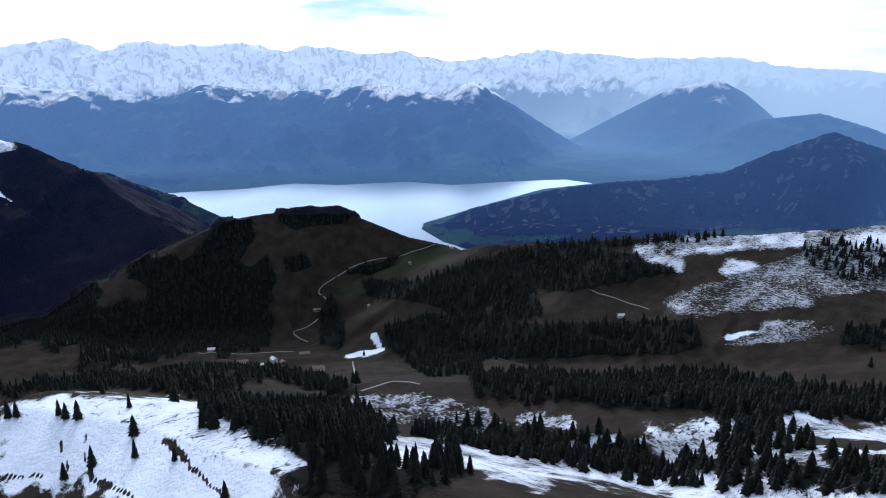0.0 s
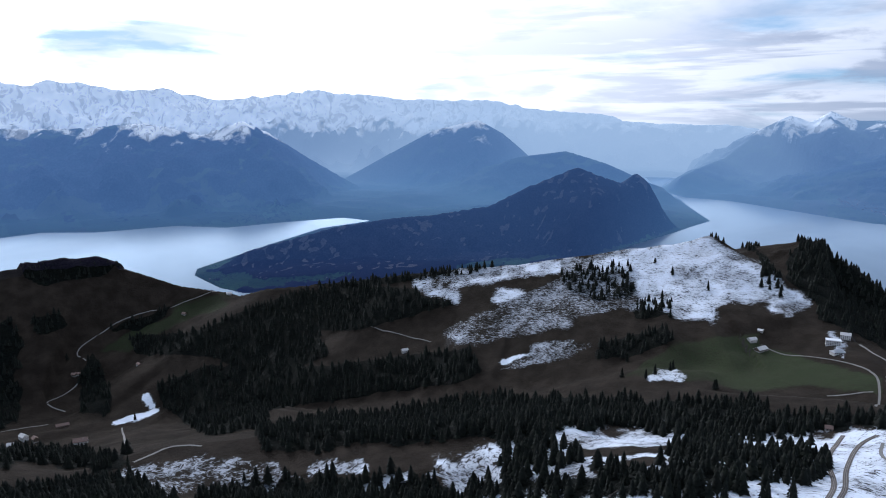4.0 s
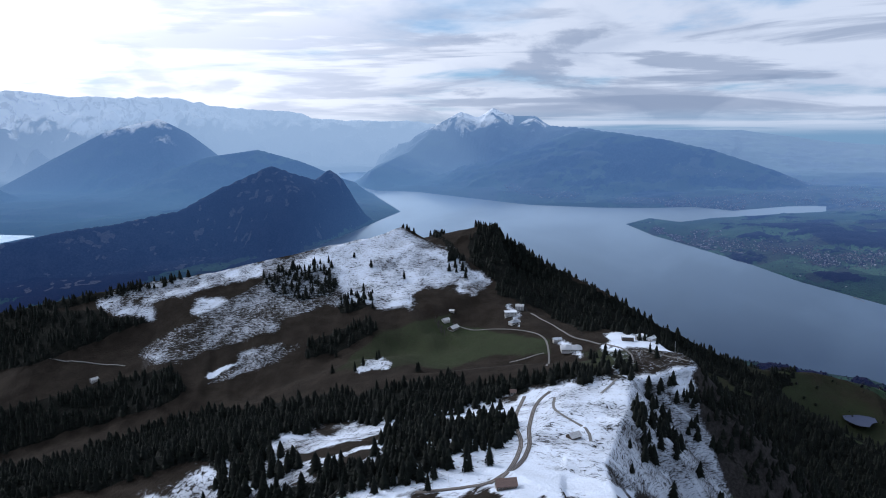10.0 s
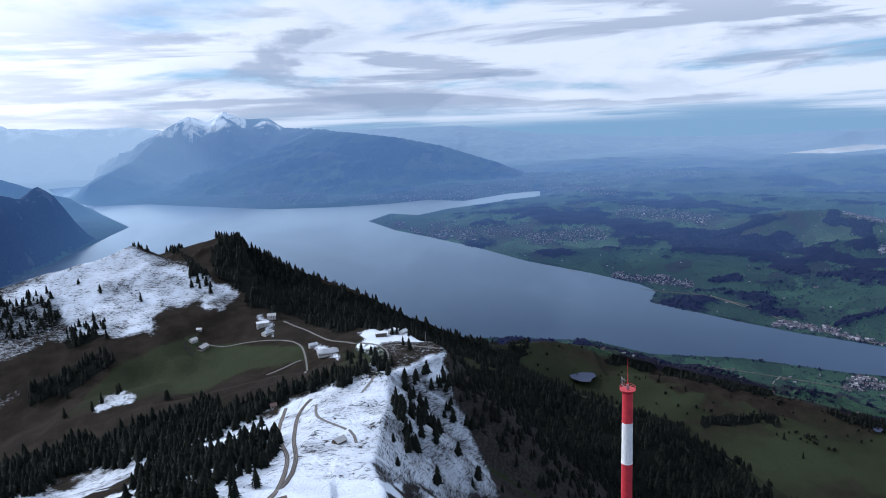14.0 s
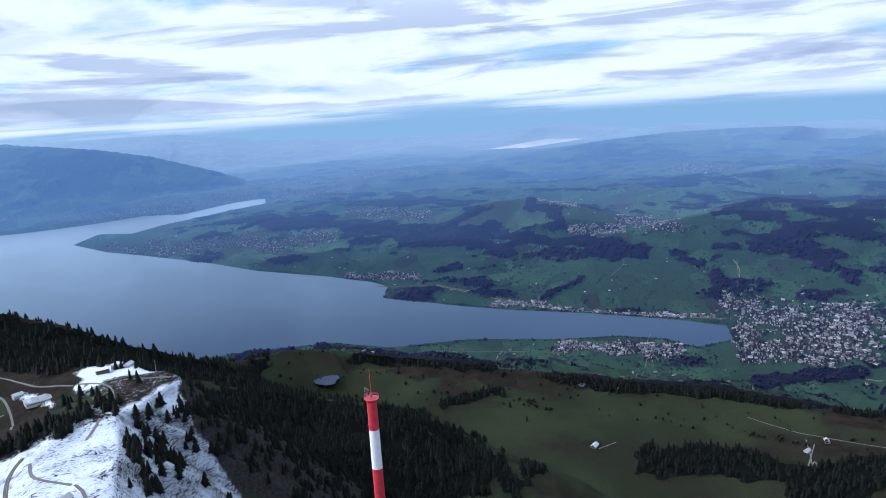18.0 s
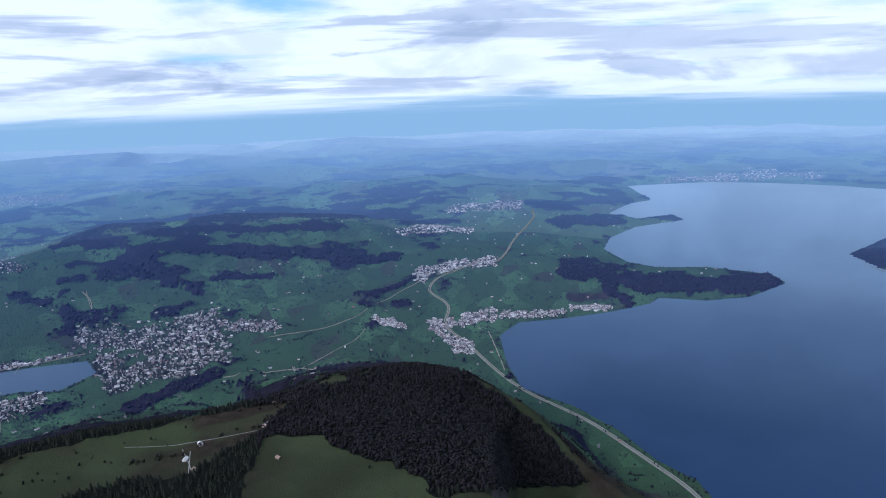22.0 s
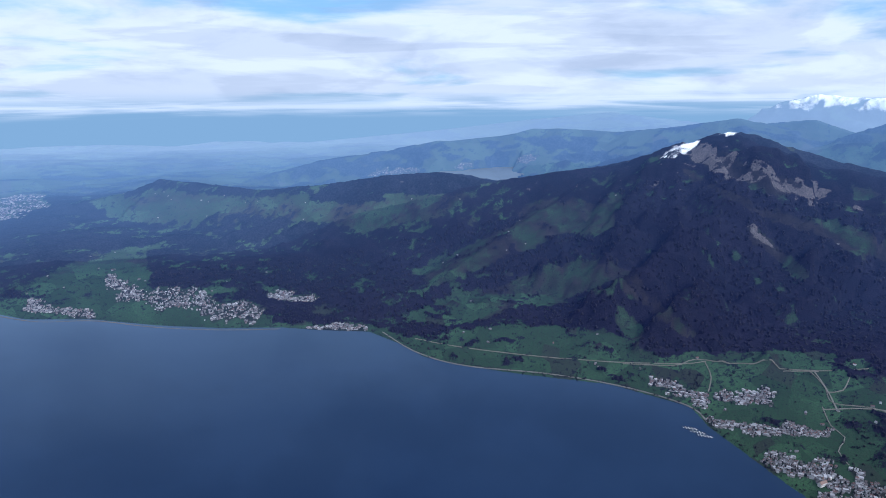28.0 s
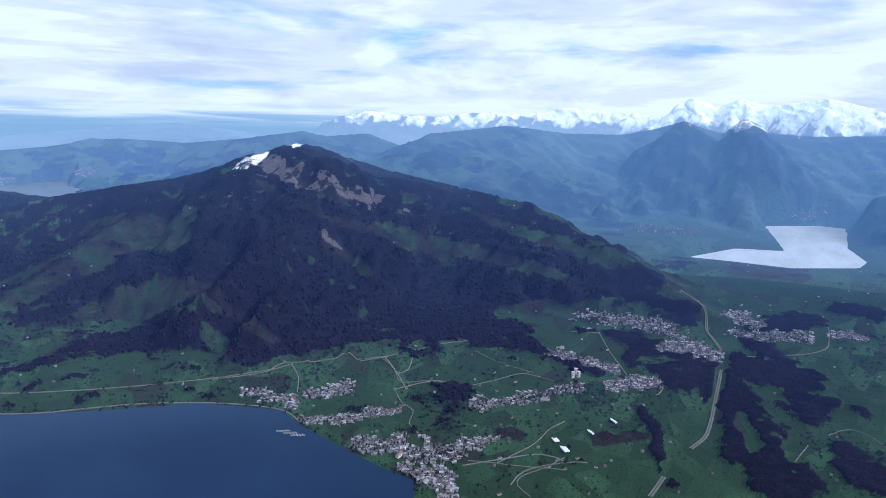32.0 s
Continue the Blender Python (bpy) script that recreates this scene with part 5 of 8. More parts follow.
patch("wood", 0.90, 1100, 2900, [(300.3, -28.5), (302.1, -28.0), (304.1, -26.8), (308.2, -27.0), (310.6, -27.4), (312.5, -27.6), (315.5, -26.2), (318.5, -25.8), (317.9, -27.3), (316.9, -28.4), (316.2, -30.5), (317.1, -31.4), (311.2, -30.8), (313.4, -28.5), (311.4, -28.7), (307.5, -29.0), (303.8, -29.0)])
patch("wood", 0.70, 1100, 2900, [(296.1, -22.5), (302.4, -22.7), (311.9, -23.3), (320.7, -22.4), (321.1, -23.6), (313.9, -23.0), (310.9, -23.7), (302.7, -23.5), (296.3, -23.5), (290.7, -22.3)])
patch("brown", 0.20, 1100, 2900, [(288.6, -22.3), (291.5, -22.4), (295.2, -23.3), (294.2, -24.3), (290.5, -23.7)])
patch("brown", 0.10, 1100, 2900, [(313.8, -24.3), (320.1, -23.7), (318.6, -25.2), (314.6, -25.7)])
patch("wood", 0.40, 3300, 8700, [(36.9, -6.6), (45.5, -5.6), (60.6, -4.6), (64.6, -2.5), (66.9, -2.7), (71.9, -4.4), (78.7, -6.2), (87.4, -8.2), (92.6, -12.0), (90.0, -14.0), (84.5, -14.6), (81.9, -15.7), (82.1, -17.4), (72.3, -17.6), (67.1, -17.7), (62.4, -19.9), (55.9, -19.7), (47.2, -19.4), (39.5, -17.6), (36.0, -17.1)])
patch("wood", -0.42, 3300, 8700, [(36.9, -7.0), (38.9, -6.7), (43.2, -7.1), (46.2, -7.2), (46.6, -7.6), (42.0, -8.1), (41.6, -8.6), (40.1, -10.2), (36.6, -10.3)])
patch("wood", -0.42, 3300, 8700, [(50.0, -8.4), (51.1, -7.5), (54.9, -7.8), (57.9, -7.4), (58.2, -8.1), (57.0, -9.2), (56.8, -10.9), (55.2, -10.9), (54.3, -11.7), (48.8, -12.4), (45.1, -13.0), (45.6, -12.2), (48.9, -11.1), (51.8, -9.9), (53.6, -8.9), (51.9, -8.6)])
patch("wood", -0.42, 3300, 8700, [(38.2, -16.3), (42.0, -13.9), (45.1, -13.0), (47.6, -12.3), (48.8, -13.2), (47.5, -14.4), (45.0, -14.6), (40.7, -16.2), (38.8, -17.5)])
patch("wood", -0.42, 3300, 8700, [(47.4, -15.7), (49.6, -12.8), (55.2, -11.8), (56.1, -12.7), (55.2, -14.0), (51.7, -14.2), (50.7, -15.9), (48.6, -17.4), (45.6, -18.8), (42.5, -18.4), (44.9, -17.1)])
patch("wood", -0.42, 3300, 8700, [(57.9, -13.2), (58.8, -13.0), (62.4, -16.3), (64.8, -18.1), (62.9, -18.1), (58.7, -15.0)])
patch("wood", -0.42, 3300, 8700, [(39.5, -18.2), (45.2, -18.2), (52.4, -18.0), (56.0, -17.9), (58.7, -18.5), (62.4, -20.3), (62.4, -22.1), (60.5, -22.0), (51.4, -21.5), (43.1, -20.3), (40.1, -19.1)])
patch("wood", -0.42, 3300, 8700, [(62.0, -5.1), (64.2, -6.2), (67.9, -7.8), (71.1, -8.7), (78.1, -11.4), (78.6, -12.3), (74.4, -10.7), (69.7, -9.2), (65.1, -7.2), (62.4, -5.7)])
patch("wood", -0.75, 3300, 8700, [(71.1, -8.4), (76.6, -9.8), (83.4, -11.1), (87.8, -12.3), (87.0, -12.7), (81.2, -11.7), (75.8, -10.7)])
patch("wood", -0.75, 3300, 8700, [(82.1, -15.0), (87.2, -15.2), (88.6, -16.7), (86.1, -17.2), (82.9, -16.0)])
patch("wood", -0.75, 3300, 8700, [(85.0, -14.5), (90.0, -14.4), (88.1, -15.5)])
patch("wood", -0.75, 3300, 8700, [(73.7, -6.0), (75.6, -6.7), (74.5, -7.0)])
patch("wood", -0.75, 3300, 8700, [(78.7, -7.4), (85.4, -9.2), (91.7, -10.8), (91.4, -11.7), (86.8, -10.4), (81.0, -8.6)])
patch("wood", -0.75, 3300, 8700, [(67.0, -9.1), (68.4, -10.0), (71.7, -12.6), (70.8, -12.7), (67.5, -10.5)])
patch("wood", -0.42, 3300, 8700, [(55.2, -13.5), (56.1, -13.1), (57.4, -15.4), (60.6, -18.1), (59.6, -19.0), (56.9, -16.7)])
patch("wood", -0.42, 3300, 8700, [(62.4, -3.2), (65.1, -4.1), (67.8, -5.5), (72.4, -6.7), (72.0, -7.2), (68.8, -6.9), (65.1, -5.6), (62.6, -4.7)])
patch("rock", 0.10, 3300, 8700, [(62.4, -3.3), (65.1, -4.1), (67.8, -5.6), (72.4, -6.7), (72.0, -7.2), (68.8, -6.9), (65.1, -5.5), (62.9, -4.6)])
patch("rock", 0.10, 3300, 8700, [(66.7, -8.9), (67.9, -9.3), (69.3, -10.9), (67.9, -10.5)])
patch("brown", 0.70, 3300, 8700, [(62.0, -5.1), (64.2, -6.2), (67.9, -7.8), (71.1, -8.7), (74.4, -10.3), (73.5, -10.8), (69.7, -9.2), (65.1, -7.2), (62.4, -5.7)])
patch("brown", 0.60, 3300, 8700, [(58.1, -10.9), (59.5, -11.0), (59.0, -12.3), (58.1, -12.1)])
patch("snow", 0.08, 3300, 8700, [(60.8, -4.1), (62.8, -3.3), (63.7, -3.3), (62.4, -4.2), (61.2, -4.8)], 0.15)
patch("snow", 0.08, 3300, 8700, [(64.5, -2.7), (65.6, -2.4), (66.2, -2.7), (65.1, -3.0)], 0.12)
patch("wood", 0.26, 4000, 10500, [(5.5, -12.2), (12.2, -8.8), (15.0, -7.4), (22.3, -5.7), (33.1, -6.4), (43.8, -5.8), (47.1, -6.7), (51.1, -4.4), (56.9, -4.2), (58.2, -17.1), (40.2, -19.0), (36.9, -17.4), (32.3, -16.7), (28.6, -14.4), (17.4, -13.2), (8.8, -13.5)])
patch("wood", -0.30, 4000, 10500, [(12.0, -12.8), (16.6, -10.9), (20.7, -10.6), (20.6, -13.3), (18.3, -13.9), (14.6, -14.3), (11.9, -14.1)])
patch("wood", -0.30, 4000, 10500, [(17.7, -7.3), (21.3, -6.4), (25.9, -7.2), (33.1, -7.5), (39.3, -7.5), (43.5, -7.6), (46.8, -7.5), (43.6, -9.3), (37.2, -10.4), (35.0, -9.7), (29.5, -9.1), (25.9, -8.4), (21.2, -9.1), (18.5, -8.3)])
patch("wood", -0.30, 4000, 10500, [(50.1, -8.5), (53.2, -7.8), (57.3, -8.3), (57.5, -10.2), (53.5, -10.7), (48.7, -12.7), (43.0, -14.8), (41.3, -13.8), (45.8, -11.8), (49.7, -9.9)])
patch("wood", -0.30, 4000, 10500, [(40.1, -17.3), (43.9, -15.8), (48.0, -15.0), (53.7, -12.9), (57.8, -12.5), (57.9, -14.0), (52.8, -16.2), (48.2, -17.1), (44.1, -18.3)])
patch("wood", -0.30, 4000, 10500, [(39.3, -19.1), (44.1, -18.8), (58.5, -19.3), (58.8, -21.9), (53.3, -21.8), (45.1, -21.0)])
patch("wood", 0.70, 4000, 10500, [(33.1, -7.3), (38.5, -7.5), (38.9, -8.0), (33.2, -7.9)])
patch("wood", 0.80, 4000, 10500, [(34.0, -6.9), (37.5, -6.2), (43.4, -5.8), (46.7, -6.7), (43.5, -7.5), (39.3, -7.3)])
patch("brown", 0.30, 4000, 10500, [(19.5, -7.0), (24.1, -6.7), (25.4, -7.2), (20.4, -7.5)])
patch("wood", -0.60, 9300, 14500, [(198.9, -7.8), (205.2, -7.5), (211.2, -7.9), (214.4, -7.8), (221.0, -6.5), (221.4, -5.3), (214.3, -4.7), (209.8, -5.0), (205.2, -6.6)])
patch("wood", -0.35, 10000, 15500, [(177.0, -6.6), (187.9, -7.3), (196.3, -7.8), (195.4, -6.9), (186.0, -6.1), (177.1, -5.5)])
patch("snow", -0.35, 850, 1500, [(254.8, -19.0), (257.2, -18.3), (261.2, -18.7), (261.7, -19.4), (259.5, -20.1), (257.1, -20.7)])
patch("wood", -0.50, 11500, 15000, [(248.5, -6.0), (254.8, -5.4), (262.9, -5.5), (269.7, -5.7), (269.3, -6.8), (262.9, -7.5), (253.8, -7.3), (248.5, -6.9)])
patch("wood", 0.50, 11800, 14500, [(255.8, -6.3), (258.5, -6.0), (260.4, -6.2), (259.5, -6.6), (256.5, -6.7)])
SETTLED = []


def settle(name, count, half, near, far, line):
    """Ground for the houses of a town."""
    own = np.full(GX.shape, -1.0, np.float32)
    grow(own, half, near, far, line)
    own = np.where(own > -1, own - 0.15 + (N_MID - 0.5) * 1.6 + (N_FINE - 0.5) * 1.8, -1)
    np.maximum(TOWN, own, out=TOWN)
    SETTLED.append((name, count, (own > 0) & (GSHORE > 25)))


settle("lake_head_town", 150, 1.19, 4118, 6209, [(307.1, -16.4), (310.5, -17.6), (314.6, -17.0)])
settle("lake_head_town", 150, 1.19, 3693, 5379, [(307.5, -19.4), (311.0, -19.5), (315.1, -18.7)])
settle("lake_head_town", 110, 0.50, 3583, 5085, [(293.1, -20.1), (297.9, -20.1), (302.6, -20.1)])
settle("lake_head_town", 50, 0.46, 4018, 5830, [(316.6, -17.1), (320.0, -17.6)])
settle("peninsula_village", 90, 0.50, 6934, 10993, [(261.4, -9.5), (265.8, -10.0), (269.8, -10.4)])
settle("peninsula_village", 90, 0.50, 6871, 9814, [(269.8, -10.5), (272.8, -10.3), (274.9, -10.3)])
settle("peninsula_village", 60, 0.32, 5172, 7840, [(275.9, -13.4), (281.7, -14.1)])
settle("peninsula_village", 60, 0.32, 4385, 6273, [(287.9, -16.6), (291.9, -16.8)])
settle("peninsula_village", 60, 0.16, 4191, 6102, [(291.9, -17.0), (298.0, -17.5), (305.3, -17.5)])
settle("peninsula_village", 60, 0.16, 6989, 11715, [(258.3, -9.0), (260.9, -10.1), (264.6, -10.6)])
settle("plain_village", 120, 0.30, 11500, 15500, [(258.3, -6.8), (262.2, -6.5), (265.8, -6.3), (268.8, -6.5)])
settle("plain_village", 120, 0.34, 10500, 15500, [(270.3, -6.3), (273.5, -6.7), (276.3, -7.1)])
settle("plain_village", 90, 0.41, 5951, 9305, [(298.2, -10.1), (303.2, -10.8)])
settle("plain_village", 90, 0.41, 7682, 11652, [(276.4, -8.5), (282.2, -9.0)])
settle("plain_village", 90, 0.41, 6163, 8901, [(294.5, -10.9), (298.2, -10.8)])
settle("plain_village", 70, 0.36, 10578, 15530, [(255.6, -6.8), (261.1, -7.0), (266.5, -6.7)])
settle("plain_village", 70, 0.36, 11627, 17742, [(266.6, -6.0), (272.0, -5.6), (277.2, -6.0)])
settle("plain_village", 70, 0.36, 11559, 16925, [(246.8, -5.9), (252.0, -6.3)])
settle("plain_village", 80, 0.27, 12485, 18877, [(276.8, -5.4), (282.1, -5.6)])
settle("plain_village", 80, 0.27, 6715, 10021, [(291.9, -8.4), (294.6, -9.0)])
settle("plain_village", 80, 0.27, 12719, 20684, [(259.7, -4.3), (269.3, -5.1)])
settle("plain_village", 80, 0.27, 11201, 15814, [(301.9, -6.2), (306.2, -6.4)])
settle("plain_village", 80, 0.27, 10521, 14911, [(259.3, -7.0), (264.4, -7.1)])
settle("junction_town", 110, 0.46, 4879, 7451, [(332.5, -14.4), (335.2, -13.8), (338.5, -13.4)])
settle("junction_town", 80, 0.32, 7860, 11167, [(335.1, -9.1), (340.6, -9.0)])
settle("junction_town", 80, 0.32, 6282, 9114, [(331.0, -10.8), (336.8, -10.9)])
settle("junction_town", 80, 0.32, 10911, 15500, [(357.9, -6.7), (2.6, -6.7)])
settle("junction_town", 80, 0.32, 10510, 15124, [(352.1, -7.1), (357.0, -7.0)])
settle("bay_village", 100, 0.50, 3534, 5422, [(333.5, -18.7), (336.1, -20.4)])
settle("bay_village", 100, 0.50, 3916, 5708, [(334.9, -18.4), (338.2, -18.0)])
settle("bay_village", 60, 0.23, 4108, 5892, [(339.2, -17.8), (344.4, -17.6)])
settle("bay_village", 60, 0.23, 4228, 6078, [(345.1, -17.3), (348.0, -17.1)])
settle("bay_village", 60, 0.23, 3832, 5676, [(328.6, -17.6), (331.0, -18.6)])
settle("harbour_city", 150, 0.55, 10470, 15770, [(9.8, -6.6), (13.8, -6.8)])
settle("harbour_city", 150, 0.55, 9476, 14048, [(9.1, -8.0), (12.4, -7.3)])
settle("lakeside_village", 60, 0.55, 5123, 7837, [(18.1, -13.0), (19.9, -14.2)])
settle("lakeside_village", 150, 0.82, 4444, 6982, [(21.7, -14.7), (25.5, -15.7), (28.3, -16.5)])
settle("lakeside_village", 60, 0.32, 4622, 6718, [(29.7, -15.1), (33.0, -15.5)])
settle("lakeside_village", 60, 0.32, 4051, 5806, [(32.1, -17.9), (37.0, -18.1)])
settle("lakeside_village", 60, 0.32, 4867, 7455, [(12.5, -14.0), (16.1, -15.2)])
settle("upper_lake_village", 70, 0.27, 10804, 15327, [(44.9, -5.4), (51.0, -4.8)])
settle("upper_lake_village", 70, 0.27, 10754, 15624, [(38.2, -5.8), (41.6, -5.6)])
settle("shore_town", 70, 0.55, 3183, 4705, [(61.7, -21.6), (64.9, -22.5)])
settle("shore_town", 70, 0.55, 3234, 4626, [(66.8, -22.1), (69.6, -21.7)])
settle("shore_town", 60, 0.36, 2958, 4181, [(65.8, -24.1), (70.6, -23.9)])
settle("shore_town", 60, 0.36, 2982, 4231, [(71.1, -23.7), (73.7, -23.5)])
settle("shore_town", 150, 0.87, 2644, 3827, [(70.6, -26.0), (75.0, -26.5), (78.4, -26.2)])
settle("shore_town", 150, 0.87, 2313, 3559, [(74.5, -27.7), (78.0, -28.5), (78.6, -29.7)])
settle("shore_town", 50, 0.55, 2682, 3855, [(79.4, -25.9), (81.8, -25.4)])
settle("station_town", 110, 0.50, 3055, 4753, [(80.7, -22.9), (84.5, -22.0), (89.2, -20.9)])
settle("station_town", 110, 0.50, 3438, 5105, [(91.4, -20.5), (94.9, -19.6)])
settle("station_town", 150, 0.64, 4434, 6649, [(88.8, -15.4), (93.3, -15.5), (96.3, -16.0)])
settle("station_town", 150, 0.64, 4159, 5942, [(95.6, -16.9), (98.6, -17.1)])
settle("station_town", 90, 0.46, 3690, 5444, [(86.7, -18.4), (91.8, -19.2)])
settle("station_town", 90, 0.46, 4651, 6646, [(100.4, -15.4), (105.5, -15.0)])
settle("station_town", 90, 0.46, 4917, 7151, [(100.3, -14.1), (101.9, -14.5)])
settle("station_town", 60, 0.23, 8621, 12425, [(92.7, -8.2), (96.9, -8.3)])
settle("station_town", 60, 0.23, 10586, 15363, [(103.4, -6.6), (105.5, -6.2)])
settle("station_town", 60, 0.23, 4852, 6924, [(107.2, -14.5), (109.0, -14.4)])
RAGGED = (N_MID - 0.5) * 1.8 + (N_FINE - 0.5) * 1.6
ON_MOUNTAIN = 1 - smooth(2450, 2900, GR)
# woods: drawn belts first, and chance woods on the slopes and hills far off
CHANCE = (N_BIG - 0.56) * 3.0 + (N_MID - 0.5) * 2.2 + np.clip(SLOPE - 0.35, 0, 0.5) * 1.6
CHANCE = np.where(GZ > -250, CHANCE - (GZ + 250) / 250, CHANCE)
CHANCE = np.where(GSHORE < 250, CHANCE - 0.4, CHANCE) - 0.9 * ON_MOUNTAIN - 0.25 * (GR < 9000)
SOUTH_WALL = smooth(9000, 11000, GR) * ((GBD > 160) & (GBD < 262))
CHANCE = CHANCE + SOUTH_WALL * np.clip((GZ + 1330) / 300, -0.9, 0.30)
PENINSULA = (GBD > 196) & (GBD < 240) & (GR > 6000) & (GR < 10800) & (GZ > -1530)
CHANCE = CHANCE - 0.35 * ((GBD > 70) & (GBD < 115) & (GR > 8500))
CHANCE = np.where(PENINSULA, 0.6 + (N_FINE - 0.5), CHANCE)
WOODS = np.maximum(WOOD + 0.7 * RAGGED, CHANCE - 2.5 * np.maximum(MEADOW, 0))
WOODS = np.maximum(WOODS, np.where((GBD > 40) & (GBD < 95) & (GR > 4200) & (GR < 8200), (N_MID - 0.48) * 2.5 - 2 * np.maximum(MEADOW, 0), -1))
WOODS = laid("wood", WOODS - 2.0 * np.clip(CLEAR + 0.5 * RAGGED, 0, 1), 1.0)
WOODS = np.where(TOWN > 0, -1.0, WOODS)
# snow: above its line on the high ranges, in patches on the near mountain
WHITE = np.where(WHITE > -1, 1.5 * WHITE + 0.4 * RAGGED, -1.0)
FROST = np.where(FROST > -1, np.minimum(FROST, np.where(GR < 1000, 0.40, 0.31)) + 0.45 * RAGGED, -1.0)
WHITE = np.maximum(WHITE, FROST)
SNOW = np.where(GR > 9000, (GZ + np.where((GBD > 160) & (GBD < 245) & (GR > 14000), 330, np.where(GBD < 120, 40, 230))) / 240 + (N_MID - 0.5) * 2.5 + (N_BIG - 0.5), -1.0)
CRAG = fbm(GX, GY, 700, 4, 95, True)
SNOW = np.where(GR > 21000, np.maximum(SNOW, (GZ + np.where(GBD < 120, 360, 480)) / 260 + (N_MID - 0.5) * 2.2), SNOW) - np.where(GR > 14000, 7 * np.clip(CRAG - 0.66, 0, 0.3), 0)
SNOW = laid("snow", np.maximum(SNOW, WHITE), 1.0) - np.where(GR < 1500, (0.5 + 3.0 * (N_FINE - 0.45)) * np.clip(SLOPE - 0.75, 0, 0.5), 0) - 2.2 * np.clip(BARE + 0.4, 0, 1) * (GR < 1500)
BROWN = np.where(GR < 2900, ON_MOUNTAIN * np.where((GBD > 262) | (GBD < 150), 0.30 + (N_MID - 0.5) * 1.6, 1.0) - 0.3, -0.3) - 0.65 * np.maximum(GREEN, 0)
BROWN = np.where((GBD > 150) & (GBD < 200) & (GR > 2800) & (GR < 4600), 0.7, BROWN)
BROWN = np.where((GBD < 150) & (GZ < -1300), -0.5, BROWN)
# steep slopes tinted a dull dark brown to stand for cloud shade
BROWN = np.maximum(BROWN, np.where((GR > 2900) & (GR < 12000), np.clip((SLOPE - 0.30) * 0.8, -0.3, 0.0), -1))
# rough pasture and scrub on the slopes across the lake, darkened in place of cloud shade
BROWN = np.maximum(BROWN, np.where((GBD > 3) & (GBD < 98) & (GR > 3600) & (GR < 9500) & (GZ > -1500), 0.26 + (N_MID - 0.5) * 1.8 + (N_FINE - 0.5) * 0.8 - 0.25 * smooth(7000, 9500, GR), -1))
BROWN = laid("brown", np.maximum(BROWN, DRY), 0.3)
BROWN = np.where(TOWN > 0, np.maximum(BROWN, 0.2), BROWN)
ROCK = np.where(PENINSULA, (N_FINE - 0.66) * 4 + (N_MID - 0.5) * 2, np.where(GR < 1700, np.clip(SLOPE - 0.8, -1, 1), np.where(GR > 14000, np.clip(SLOPE - 0.65, -1, 1), -1.0)))
ROCK = np.maximum(ROCK, np.where((GR > 6300) & (GR < 9000) & (GZ > -950) & (GBD > 40) & (GBD < 110), DRY * 0.35 - 0.2 + (N_FINE - 0.5) * 2.0, -1.0))
ROCK = laid("rock", ROCK, 1.2)
# share of painted haze: low far basins, the east and the horizon, thickest under the sun
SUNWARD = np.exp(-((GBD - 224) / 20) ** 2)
PAINTED_HAZE = smooth(np.where((GBD > 250) & (GBD < 345), 9000, 6500), 15000, GR) * np.exp(-np.maximum(GZ - LAKE, 0) / 700) * (0.20 + 0.55 * SUNWARD)
PAINTED_HAZE = PAINTED_HAZE + 0.22 * smooth(7000, 10000, GR) * smooth(55, 85, GBD) * (1 - smooth(125, 150, GBD))
PAINTED_HAZE = np.clip(PAINTED_HAZE + 0.16 * smooth(14000, 25000, GR) + 0.7 * smooth(15000, 23000, GR) * np.exp(-((GBD - 233) / 20) ** 2), 0, 0.85)
GROUND_Z = GZ.copy()
# crowns of the far woods stand up from the ground
LEAFY = smooth(-0.05, 0.1, WOODS) * (GSHORE > 15) * (1 - smooth(-0.1, 0.1, SNOW))
CANOPY = LEAFY * (10 + 16 * fbm(GX, GY, 38, 2, 91)) * np.where(GR < 2500, 0.15, 1.0)
GZ = GZ + CANOPY * (GR < 14000)
WOOD = WOODS
# end cover


# ---- materials ----
def material(name):
    m = bpy.data.materials.new(name)
    m.use_nodes = True
    t = m.node_tree
    bsdf = t.nodes["Principled BSDF"]
    return m, t, bsdf


def plain(name, colour, rough=0.7, metal=0.0, vary=0.12, size=2.0, bump=0.0):
    m, t, b = material(name)
    co = t.nodes.new("ShaderNodeTexCoord").outputs["Object"]
    n1, n2 = noise_tex(t, co, size, 5), noise_tex(t, co, size * 9, 3)
    rnd = t.nodes.new("ShaderNodeObjectInfo").outputs["Random"]
    f = math_node(t, "ADD", math_node(t, "MULTIPLY", n1, 0.6), math_node(t, "ADD", math_node(t, "MULTIPLY", n2, 0.25), math_node(t, "MULTIPLY", rnd, 0.15)))
    dark = tuple(c * (1 - 2 * vary) for c in colour)
    light = tuple(min(c * (1 + 2 * vary), 0.9) for c in colour)
    t.links.new(mix(t, step(t, f, 0.3, 0.7), dark, light), b.inputs["Base Color"])
    b.inputs["Roughness"].default_value, b.inputs["Metallic"].default_value = rough, metal
    if bump:
        bn = node(t, "ShaderNodeBump", Strength=bump, Distance=0.05)
        t.links.new(n2, bn.inputs["Height"])
        t.links.new(bn.outputs[0], b.inputs["Normal"])
    return m


def attr(t, name):
    n = t.nodes.new("ShaderNodeAttribute")
    n.attribute_name = name
    return n.outputs["Fac"]


